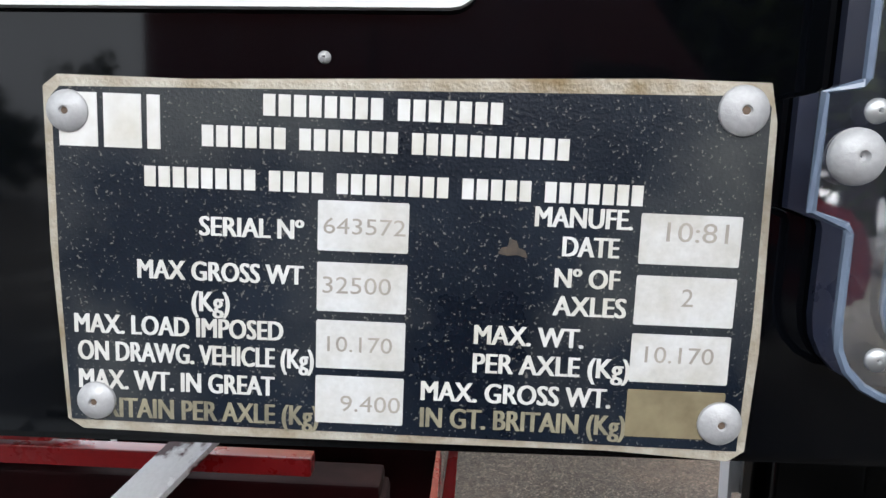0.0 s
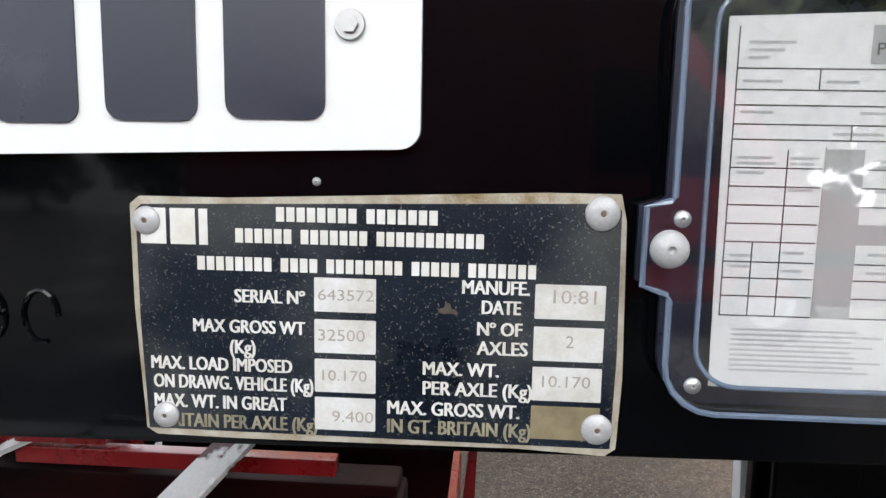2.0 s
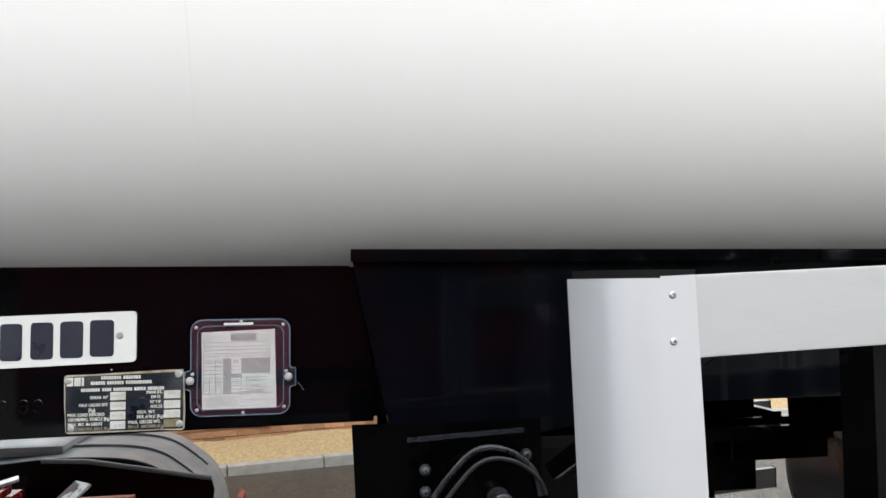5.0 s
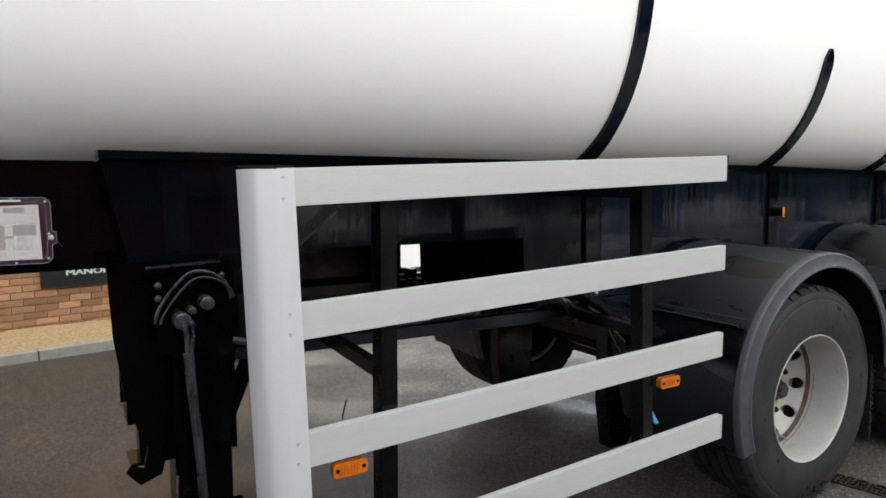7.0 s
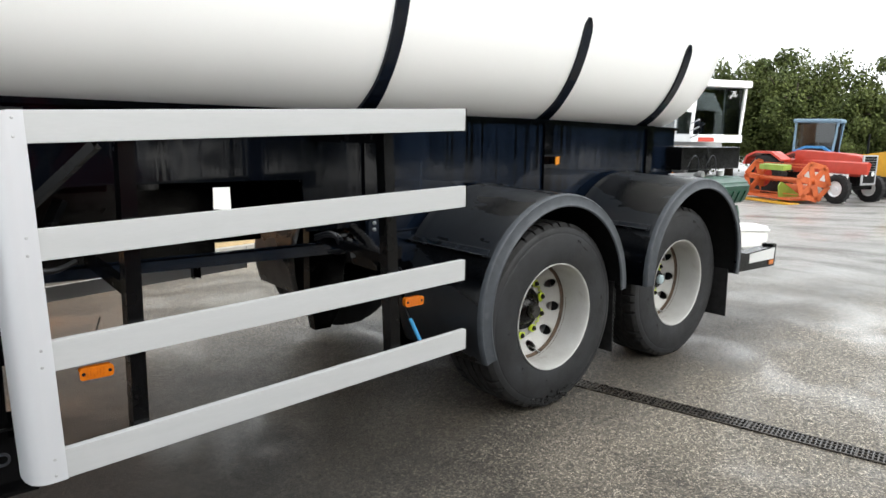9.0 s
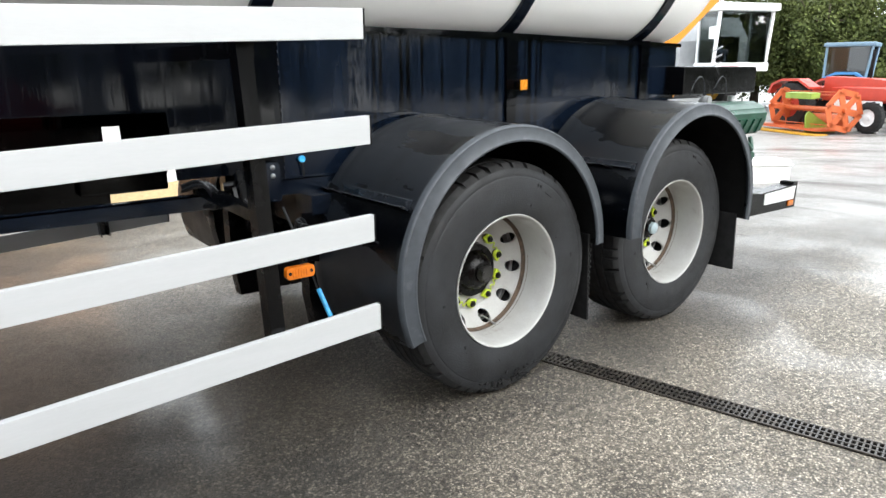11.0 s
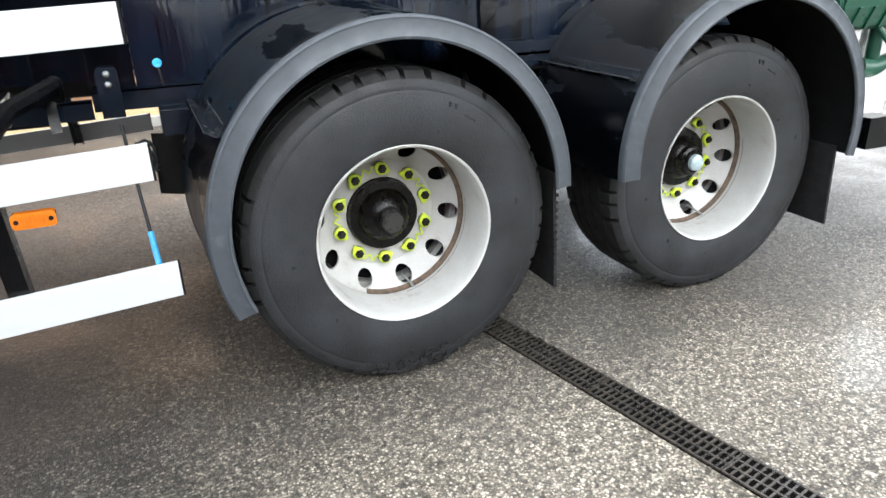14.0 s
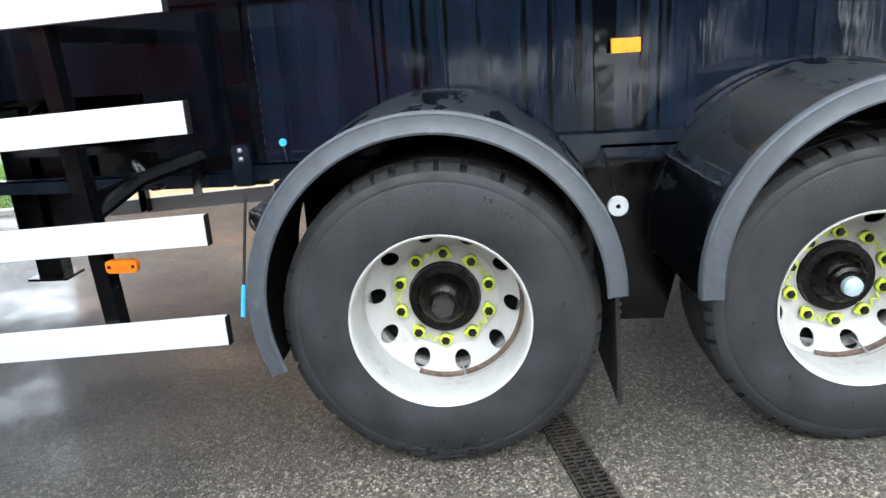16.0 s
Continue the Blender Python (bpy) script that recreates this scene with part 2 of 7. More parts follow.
    streak.inputs["Scale"].default_value, streak.inputs["Detail"].default_value, streak.inputs["Roughness"].default_value = 1.6, 6, 0.6
    l.new(run.outputs["Vector"], streak.inputs["Vector"])
    slab_col = n.new("ShaderNodeValToRGB")
    slab_col.color_ramp.elements[0].position, slab_col.color_ramp.elements[0].color = 0.36, (0.10, 0.097, 0.092, 1)
    slab_col.color_ramp.elements[1].position, slab_col.color_ramp.elements[1].color = 0.50, (0.30, 0.296, 0.285, 1)
    l.new(streak.outputs["Fac"], slab_col.inputs["Fac"])
    paved = n.new("ShaderNodeMix")
    paved.data_type = "RGBA"
    l.new(slab.outputs["Result"], paved.inputs["Factor"])
    l.new(damp.outputs["Result"], paved.inputs["A"])
    l.new(slab_col.outputs["Color"], paved.inputs["B"])
    l.new(paved.outputs["Result"], b.inputs["Base Color"])
    wr = n.new("ShaderNodeMapRange")
    wr.inputs["From Min"].default_value, wr.inputs["From Max"].default_value = 0.36, 0.66
    wr.inputs["To Min"].default_value, wr.inputs["To Max"].default_value = 0.55, 0.36
    b.inputs["Specular IOR Level"].default_value = 0.4
    l.new(wet.outputs["Fac"], wr.inputs["Value"])
    l.new(wr.outputs["Result"], b.inputs["Roughness"])
    bs = n.new("ShaderNodeMapRange")
    bs.inputs["From Min"].default_value, bs.inputs["From Max"].default_value = 0.40, 0.70
    bs.inputs["To Min"].default_value, bs.inputs["To Max"].default_value = 0.9, 0.4
    l.new(wet.outputs["Fac"], bs.inputs["Value"])
    add = n.new("ShaderNodeMath")
    add.operation = "ADD"
    l.new(stones.outputs["Distance"], add.inputs[0])
    l.new(small.outputs["Distance"], add.inputs[1])
    film = n.new("ShaderNodeMapRange")
    film.inputs["From Min"].default_value, film.inputs["From Max"].default_value = 0.50, 0.66
    film.inputs["To Min"].default_value, film.inputs["To Max"].default_value = 0.1, 0.9
    l.new(wet.outputs["Fac"], film.inputs["Value"])
    l.new(film.outputs["Result"], b.inputs["Coat Weight"])
    even = n.new("ShaderNodeMapRange")
    even.inputs["From Min"].default_value, even.inputs["From Max"].default_value = 0.36, 0.70
    even.inputs["To Min"].default_value, even.inputs["To Max"].default_value = 0.26, 0.14
    l.new(wet.outputs["Fac"], even.inputs["Value"])
    l.new(even.outputs["Result"], b.inputs["Coat Roughness"])
    b.inputs["Coat IOR"].default_value = 1.36
    bp = n.new("ShaderNodeBump")
    bp.invert = True
    bp.inputs["Distance"].default_value = 0.006
    l.new(bs.outputs["Result"], bp.inputs["Strength"])
    l.new(add.outputs[0], bp.inputs["Height"])
    l.new(bp.outputs["Normal"], b.inputs["Normal"])
    return m


def brick_material():
    m = mat("red_brick", (0.35, 0.160, 0.080), 0.85, var=0.35, scale=14, col2=(0.44, 0.265, 0.145), bump=0.5, bscale=120, rvar=0.08)
    n, l = m.node_tree.nodes, m.node_tree.links
    b = n["Principled BSDF"]
    info = n.new("ShaderNodeObjectInfo")
    hv = n.new("ShaderNodeHueSaturation")
    mr = n.new("ShaderNodeMapRange")
    mr.inputs["To Min"].default_value, mr.inputs["To Max"].default_value = 0.6, 1.35
    l.new(info.outputs["Random"], mr.inputs["Value"])
    l.new(mr.outputs["Result"], hv.inputs["Value"])
    src = b.inputs["Base Color"].links[0].from_socket
    l.new(src, hv.inputs["Color"])
    l.new(hv.outputs["Color"], b.inputs["Base Color"])
    return m


def brickwork_material():
    """Brick courses in mortar for the wall that stays far off."""
    m = mat("brickwork", (0.4, 0.2, 0.1), 0.85, bump=0.3)
    n, l = m.node_tree.nodes, m.node_tree.links
    b = n["Principled BSDF"]
    tc = n.new("ShaderNodeTexCoord")
    sx = n.new("ShaderNodeSeparateXYZ")
    cx = n.new("ShaderNodeCombineXYZ")
    l.new(tc.outputs["Object"], sx.inputs[0])
    l.new(sx.outputs["X"], cx.inputs["X"])
    l.new(sx.outputs["Z"], cx.inputs["Y"])
    bt = n.new("ShaderNodeTexBrick")
    bt.inputs["Scale"].default_value = 1.0
    bt.inputs["Brick Width"].default_value, bt.inputs["Row Height"].default_value, bt.inputs["Mortar Size"].default_value = 0.225, 0.075, 0.006
    bt.inputs["Color1"].default_value, bt.inputs["Color2"].default_value, bt.inputs["Mortar"].default_value = (0.30, 0.14, 0.07, 1), (0.42, 0.26, 0.15, 1), (0.40, 0.34, 0.26, 1)
    l.new(cx.outputs[0], bt.inputs["Vector"])
    l.new(bt.outputs["Color"], b.inputs["Base Color"])
    return m


def leaf_material(name, a, b2):
    m = mat(name, a, 0.7, col2=b2, scale=0.8, bscale=3.0, spec=0.2)
    n, l = m.node_tree.nodes, m.node_tree.links
    b = n["Principled BSDF"]
    geo = n.new("ShaderNodeNewGeometry")
    hv = n.new("ShaderNodeHueSaturation")
    mr = n.new("ShaderNodeMapRange")
    mr.inputs["To Min"].default_value, mr.inputs["To Max"].default_value = 0.5, 1.45
    l.new(geo.outputs["Random Per Island"], mr.inputs["Value"])
    l.new(mr.outputs["Result"], hv.inputs["Value"])
    l.new(b.inputs["Base Color"].links[0].from_socket, hv.inputs["Color"])
    l.new(hv.outputs["Color"], b.inputs["Base Color"])
    return m


ASPHALT = asphalt_material()
BLACKGLOSS = mat("deep_black_gloss_paint", (0.0007, 0.0008, 0.0012), 0.05, col2=(0.0014, 0.0018, 0.0027), scale=4, rvar=0.012, stretch=(4, 4, 0.5), bscale=30, spec=0.21)
WEBBLACK = mat("streaked_black_gloss_paint", (0.0008, 0.0010, 0.0016), 0.08, col2=(0.0018, 0.0026, 0.0045), scale=3, rvar=0.03, stretch=(5, 5, 0.4), bscale=3, bump=0.25, spec=0.18, stain=((0.0036, 0.0042, 0.0056), 2.2, (14, 14, 0.25), 0.60, 0.10, 0.2))
RAILNAVY = mat("navy_rail_paint", (0.0022, 0.0038, 0.0074), 0.2, col2=(0.0055, 0.0092, 0.0165), scale=8, rvar=0.1, spec=0.4)
NAVY = mat("navy_black_gloss_paint", (0.0018, 0.0032, 0.0064), 0.08, col2=(0.0047, 0.0085, 0.0172), scale=2.2, rvar=0.04, stretch=(3, 3, 0.35), bscale=5, bump=0.25, spec=0.28, stain=((0.0006, 0.0007, 0.0010), 2.4, (15, 15, 0.2), 0.55, 0.05, 0.08))
BLACKDEEP = mat("soot_black_gloss_paint", (0.0008, 0.0009, 0.0012), 0.15, var=0.3, scale=8, spec=0.13)
BLACK = mat("black_chassis_paint", (0.0020, 0.0021, 0.0026), 0.2, var=0.4, scale=9, rvar=0.12, spec=0.24)
TANKW = mat("white_tank_paint", (0.87, 0.875, 0.86), 0.3, var=0.008, scale=1.2, rvar=0.006, stretch=(0.5, 1, 0.6), speck=0.0)
ALUW = mat("white_powder_coated_aluminium", (0.45, 0.46, 0.46), 0.42, var=0.07, scale=5, rvar=0.08, bscale=90, stretch=(0.4, 1, 3), speck=0.08)
ALUP = mat("satin_aluminium_extrusion", (0.60, 0.615, 0.635), 0.34, metal=0.2, var=0.03, scale=3, rvar=0.02, stretch=(3, 3, 0.2), speck=0.01)
RUBBER = mat("worn_tyre_rubber", (0.0072, 0.0080, 0.0096), 0.6, var=0.5, scale=7, bump=0.5, bscale=170, rvar=0.12, speck=0.5, stain=((0.0188, 0.0206, 0.0238), 6.0, (1, 1, 1), 0.42, 0.30, 0.75))
DIRT = mat("dull_black_road_dirt", (0.008, 0.008, 0.008), 0.95, var=0.3, scale=15, spec=0.1)
TREAD = mat("dark_tread_rubber", (0.0050, 0.0050, 0.0052), 0.8, var=0.4, scale=20, bump=0.4)
PLASTIC = mat("black_mudguard_plastic", (0.0056, 0.0078, 0.0112), 0.38, var=0.3, scale=5, rvar=0.1, bump=0.1, bscale=400, spec=0.45, stain=((0.0008, 0.0012, 0.0020), 2.4, (2.4, 0.45, 1.3), 0.50, 0.025, 0.14))
WORNEDGE = mat("worn_bare_edge", (0.065, 0.07, 0.078), 0.5, var=0.5, scale=60)
RUBBERHOSE = mat("black_rubber_hose", (0.006, 0.0075, 0.010), 0.35, var=0.4, scale=20)
ANGLE = mat("damp_black_angle_iron", (0.011, 0.014, 0.019), 0.25, var=0.3, scale=12, rvar=0.1, spec=0.6)
LIP = mat("grey_worn_plastic_edge", (0.046, 0.053, 0.062), 0.55, var=0.25, scale=18, rvar=0.1, stain=((0.062, 0.068, 0.076), 22, (1, 1, 1), 0.58, 0.15, 0.5))
RIM = mat("white_painted_steel_rim", (0.42, 0.42, 0.405), 0.42, col2=(0.36, 0.35, 0.33), scale=9, rvar=0.12, stain=((0.24, 0.22, 0.19), 9, (1, 1, 1), 0.62, 0.16, 0.6))
RUST = mat("rust_and_dirt", (0.030, 0.020, 0.014), 0.85, col2=(0.16, 0.11, 0.075), scale=38, bump=0.4)
AXLENUT = mat("greasy_steel_nut", (0.045, 0.044, 0.042), 0.34, metal=0.4, var=0.5, scale=30, rvar=0.15)
HUB = mat("greasy_black_hub", (0.0010, 0.0009, 0.0009), 0.28, spec=0.2, col2=(0.003, 0.0024, 0.002), scale=25, rvar=0.15, bump=0.2)
NUTM = mat("dark_steel_nut", (0.018, 0.017, 0.015), 0.45, metal=0.6, var=0.4, scale=60)
LIME = mat("lime_yellow_plastic", (0.52, 0.66, 0.03), 0.42, var=0.15, scale=30)
CAPBLUE = mat("pale_blue_hub_cap", (0.36, 0.45, 0.48), 0.35, var=0.3, scale=40)
STEEL = mat("galvanised_steel", (0.45, 0.46, 0.46), 0.4, metal=0.8, var=0.25, scale=40)
RIVET = mat("dull_aluminium_rivet", (0.42, 0.42, 0.42), 0.5, metal=0.3, var=0.25, scale=80, bump=0.1, bscale=600)
PLATEBLK = speckled(mat("weathered_black_plate_enamel", (0.0028, 0.0050, 0.0098), 0.38, col2=(0.0078, 0.0125, 0.0210), scale=16, rvar=0.15, bump=0.15, bscale=900, spec=0.18, stain=((0.045, 0.048, 0.048), 13, (1, 1, 1), 0.48, 0.26, 0.6)), (0.11, 0.108, 0.098), 900, 0.67)
WORNPATCH = mat("worn_brown_enamel", (0.020, 0.017, 0.014), 0.8, col2=(0.075, 0.056, 0.040), scale=260)
PLATEEDGE = mat("tarnished_aluminium_edge", (0.46, 0.44, 0.38), 0.5, metal=0.2, col2=(0.17, 0.12, 0.055), scale=45, bump=0.2, bscale=700)
PLATEVAL = mat("stamped_bare_aluminium", (0.58, 0.59, 0.59), 0.5, metal=0.1, col2=(0.40, 0.38, 0.33), scale=40, bscale=600)
PLATEOLD = mat("yellowed_bare_aluminium", (0.20, 0.17, 0.10), 0.55, col2=(0.12, 0.095, 0.05), scale=60)
LETTEROLD = mat("tarnished_yellow_lettering", (0.30, 0.27, 0.18), 0.55, col2=(0.10, 0.09, 0.06), scale=70)
LETTER = mat("silver_white_lettering", (0.60, 0.60, 0.59), 0.5, col2=(0.46, 0.44, 0.38), scale=45)
ENGRAVE = mat("grey_stamped_figures", (0.32, 0.29, 0.25), 0.6, var=0.3, scale=90)
NPWHITE = mat("white_reflective_sheet", (0.60, 0.61, 0.60), 0.4, var=0.03, scale=7, speck=0.08)
NPBLACK = mat("blue_black_figure_plastic", (0.014, 0.017, 0.032), 0.35, var=0.2, scale=20)
PAPER = mat("printed_paper", (0.76, 0.76, 0.75), 0.7, var=0.05, scale=20)
INKGREY = mat("grey_print", (0.42, 0.42, 0.42), 0.7, var=0.08, scale=40)
INKDARK = mat("dark_print", (0.10, 0.10, 0.10), 0.7, var=0.1, scale=40)
INKLIGHT = mat("light_print", (0.50, 0.50, 0.50), 0.7, var=0.1, scale=60)
CLEARP = clear("clear_acrylic", (0.985, 0.99, 0.995), 0.03, 0.19)
ACRYL_EDGE = mat("frosted_acrylic_edge", (0.13, 0.17, 0.235), 0.2, var=0.3, scale=40, rvar=0.1)
GLASS = clear("cab_glass", (0.35, 0.38, 0.38), 0.02, 0.08)
AMBER = mat("amber_lens", (0.58, 0.15, 0.008), 0.15, var=0.25, scale=60, coat=0.5)
REFLM = mat("orange_reflector", (0.80, 0.27, 0.01), 0.3, var=0.15, scale=60)
BLUEKNOB = mat("blue_plastic_knob", (0.05, 0.36, 0.70), 0.3, var=0.2, scale=50)
BLUESTRAP = mat("blue_webbing", (0.10, 0.33, 0.52), 0.75, var=0.3, scale=60, bump=0.3)
REDP = mat("red_truck_paint", (0.30, 0.013, 0.015), 0.28, var=0.35, scale=7, rvar=0.12, coat=0.3)
CARRED = mat("bright_red_car_paint", (0.17, 0.010, 0.012), 0.25, var=0.15, scale=4, rvar=0.05, coat=0.4)
# truck red darkened: the shade under the trailer is put into the colour
REDSHADE = mat("shaded_red_chassis_paint", (0.020, 0.0018, 0.0025), 0.6, col2=(0.0025, 0.0009, 0.0010), scale=5, rvar=0.15, spec=0.08)
GREYFRP = mat("grey_moulded_mudguard_plastic", (0.27, 0.29, 0.295), 0.4, var=0.3, scale=7, rvar=0.1)
BLACKFRP = mat("black_moulded_plastic", (0.006, 0.006, 0.006), 0.7, var=0.3, scale=12, spec=0.15)
# steel whitened: the glare of the sky on it is put into the colour
STEELGLARE = mat("glare_white_wet_steel", (0.80, 0.80, 0.80), 0.22, metal=0.1, var=0.1, scale=9, rvar=0.1, stain=((0.05, 0.006, 0.008), 7, (1, 1, 1), 0.64, 0.03, 0.4))
BRICK = brick_material()
BRICKWORK = brickwork_material()
KERBM = mat("concrete_kerb", (0.40, 0.38, 0.34), 0.8, var=0.25, scale=9, bump=0.3, bscale=160)
GRAVEL = mat("straw_coloured_gravel", (0.50, 0.37, 0.19), 0.9, col2=(0.30, 0.21, 0.11), scale=34, bump=1.0, bscale=45)
GRASSM = leaf_material("grass_blades", (0.10, 0.19, 0.03), (0.16, 0.24, 0.05))
LEAF = leaf_material("green_leaves", (0.032, 0.048, 0.012), (0.115, 0.135, 0.038))
BARK = mat("grey_brown_bark", (0.09, 0.07, 0.05), 0.9, var=0.4, scale=9, bump=0.6, bscale=40)
GREENB = mat("dark_green_plastic", (0.0060, 0.0570, 0.0312), 0.35, var=0.25, scale=10, rvar=0.1)
GREENV = mat("combine_green_paint", (0.25, 0.36, 0.05), 0.45, var=0.3, scale=6)
ORANGE = mat("orange_red_machine_paint", (0.52, 0.105, 0.025), 0.5, var=0.25, scale=7)
TRACRED = mat("tractor_red_paint", (0.46, 0.042, 0.022), 0.4, var=0.2, scale=4)
TRACBLUE = mat("tractor_blue_paint", (0.05, 0.22, 0.50), 0.42, var=0.2, scale=4)
CABBLUE = mat("blue_grey_cab_paint", (0.16, 0.25, 0.33), 0.45, var=0.2, scale=4)
AMBERP = mat("amber_machine_paint", (0.62, 0.235, 0.012), 0.45, var=0.25, scale=5)
YELLOW = mat("machine_yellow_paint", (0.64, 0.34, 0.02), 0.45, var=0.25, scale=5)
WHITEP = mat("white_vehicle_paint", (0.74, 0.75, 0.75), 0.35, var=0.1, scale=3)
BLADE = mat("worn_steel_blade", (0.34, 0.31, 0.27), 0.42, metal=0.5, var=0.3, scale=5)
GREYP = mat("grey_machine_paint", (0.36, 0.37, 0.38), 0.45, var=0.2, scale=6)
IRON = mat("wet_cast_iron", (0.040, 0.038, 0.037), 0.3, metal=0.5, col2=(0.09, 0.075, 0.06), scale=30, bump=0.3)
# black for the drain slots, their depth shade put into the colour
VOID = mat("drain_slot_black", (0.003, 0.0026, 0.0022), 0.9, var=0.3, spec=0.05)
SIGNM = mat("black_sign_board", (0.012, 0.012, 0.013), 0.4, var=0.2)
WHITEDOOR = mat("white_sheet_cladding", (0.66, 0.67, 0.66), 0.45, var=0.1, scale=2, stretch=(6, 1, 0.3))
CREAM = mat("cream_plastic_box", (0.78, 0.77, 0.74), 0.45, var=0.08, scale=6)
WIRE = mat("black_cable", (0.012, 0.012, 0.013), 0.45, var=0.2)
PEWTER = mat("scuffed_black_pipe", (0.006, 0.0065, 0.008), 0.3, col2=(0.04, 0.043, 0.05), scale=35, stretch=(1, 1, 0.3), spec=0.5)


# ---- mesh helpers ----
def box(bm, x0, x1, y0, y1, z0, z1, bev=0.0, shear=0.0):
    """A box; shear lifts its far x end."""
    vs = [bm.verts.new((x, y, z + (shear if x == x1 else 0))) for x in (x0, x1) for y in (y0, y1) for z in (z0, z1)]
    fs = [bm.faces.new([vs[i] for i in q]) for q in ((0, 1, 3, 2), (4, 6, 7, 5), (0, 4, 5, 1), (2, 3, 7, 6), (0, 2, 6, 4), (1, 5, 7, 3))]
    if bev:
        es = {e for f in fs for e in f.edges}
        bmesh.ops.bevel(bm, geom=list(es), offset=bev, segments=2, affect="EDGES", profile=0.6)
    return bm


def prism(bm, pts, axis, a, b):
    """A flat outline drawn out along an axis from a to b."""
    def at(u, v, w):
        return {"y": (u, w, v), "x": (w, u, v), "z": (u, v, w)}[axis]
    lo = [bm.verts.new(at(u, v, a)) for u, v in pts]
    hi = [bm.verts.new(at(u, v, b)) for u, v in pts]
    n = len(pts)
    bm.faces.new(lo[::-1])
    bm.faces.new(hi)
    for i in range(n):
        bm.faces.new((lo[i], lo[(i + 1) % n], hi[(i + 1) % n], hi[i]))
    return bm


def round_rect(x0, x1, z0, z1, r, n=5):
    pts = []
    for cx, cz, a in ((x1 - r, z1 - r, 0), (x0 + r, z1 - r, 90), (x0 + r, z0 + r, 180), (x1 - r, z0 + r, 270)):
        pts += [(cx + r * math.cos(radians(a + 90 * i / n)), cz + r * math.sin(radians(a + 90 * i / n))) for i in range(n + 1)]
    return pts


def circle(cx, cz, r, n=24, a0=0.0):
    return [(cx + r * math.cos(a0 + 2 * math.pi * i / n), cz + r * math.sin(a0 + 2 * math.pi * i / n)) for i in range(n)]


def lathe(bm, prof, n=64, a0=0.0, a1=360.0, cx=0.0, cz=0.0, close=False):
    """Turns a profile of (y, radius) about the y axis."""
    full = abs(a1 - a0) >= 359.9
    rings = []
    for i in range(n if full else n + 1):
        a = radians(a0 + (a1 - a0) * i / n)
        rings.append([bm.verts.new((cx + r * math.cos(a), y, cz + r * math.sin(a))) for y, r in prof])
    m = len(prof)
    for i in range(n):
        p, q = rings[i], rings[(i + 1) % len(rings)]
        for j in range(m if close else m - 1):
            k = (j + 1) % m
            bm.faces.new((p[j], q[j], q[k], p[k]))
    if close and not full:
        bm.faces.new(rings[0][::-1])
        bm.faces.new(rings[-1])
    return bm


def tube(bm, pts, r, n=8, cap=True):
    """A round bar or hose along a line of points."""
    pts = [Vector(p) for p in pts]
    rings = []
    up = Vector((0.13, 0.31, 0.94))
    for i, p in enumerate(pts):
        d = (pts[min(i + 1, len(pts) - 1)] - pts[max(i - 1, 0)]).normalized()
        s = d.cross(up)
        if s.length < 1e-3:
            s = d.cross(Vector((1, 0, 0)))
        s.normalize()
        t = s.cross(d)
        rad = r[i] if isinstance(r, (list, tuple)) else r
        rings.append([bm.verts.new(p + s * rad * math.cos(2 * math.pi * k / n) + t * rad * math.sin(2 * math.pi * k / n)) for k in range(n)])
    for p, q in zip(rings, rings[1:]):
        for k in range(n):
            bm.faces.new((p[k], p[(k + 1) % n], q[(k + 1) % n], q[k]))
    if cap:
        bm.faces.new(rings[0][::-1])
        bm.faces.new(rings[-1])
    return bm


def bar(bm, p, q, w, h):
    """A square bar from p to q."""
    p, q = Vector(p), Vector(q)
    d = (q - p).normalized()
    s = d.cross(Vector((0, 0, 1)))
    if s.length < 0.05:
        s = Vector((1, 0, 0))
    s.normalize()
    t = s.cross(d)
    a = [bm.verts.new(c + s * w / 2 * i + t * h / 2 * j) for c in (p, q) for i, j in ((-1, -1), (1, -1), (1, 1), (-1, 1))]
    for f in ((3, 2, 1, 0), (4, 5, 6, 7), (0, 1, 5, 4), (1, 2, 6, 5), (2, 3, 7, 6), (3, 0, 4, 7)):
        bm.faces.new([a[i] for i in f])
    return bm


def smooth_curve(pts, n=6):
    """Points of a soft line through the given ones."""
    pts = [Vector(p) for p in pts]
    out = []
    for i in range(len(pts) - 1):
        p0, p1, p2, p3 = pts[max(i - 1, 0)], pts[i], pts[i + 1], pts[min(i + 2, len(pts) - 1)]
        for k in range(n):
            t = k / n
            out.append(0.5 * (2 * p1 + (p2 - p0) * t + (2 * p0 - 5 * p1 + 4 * p2 - p3) * t * t + (3 * p1 - p0 - 3 * p2 + p3) * t ** 3))
    return out + [pts[-1]]


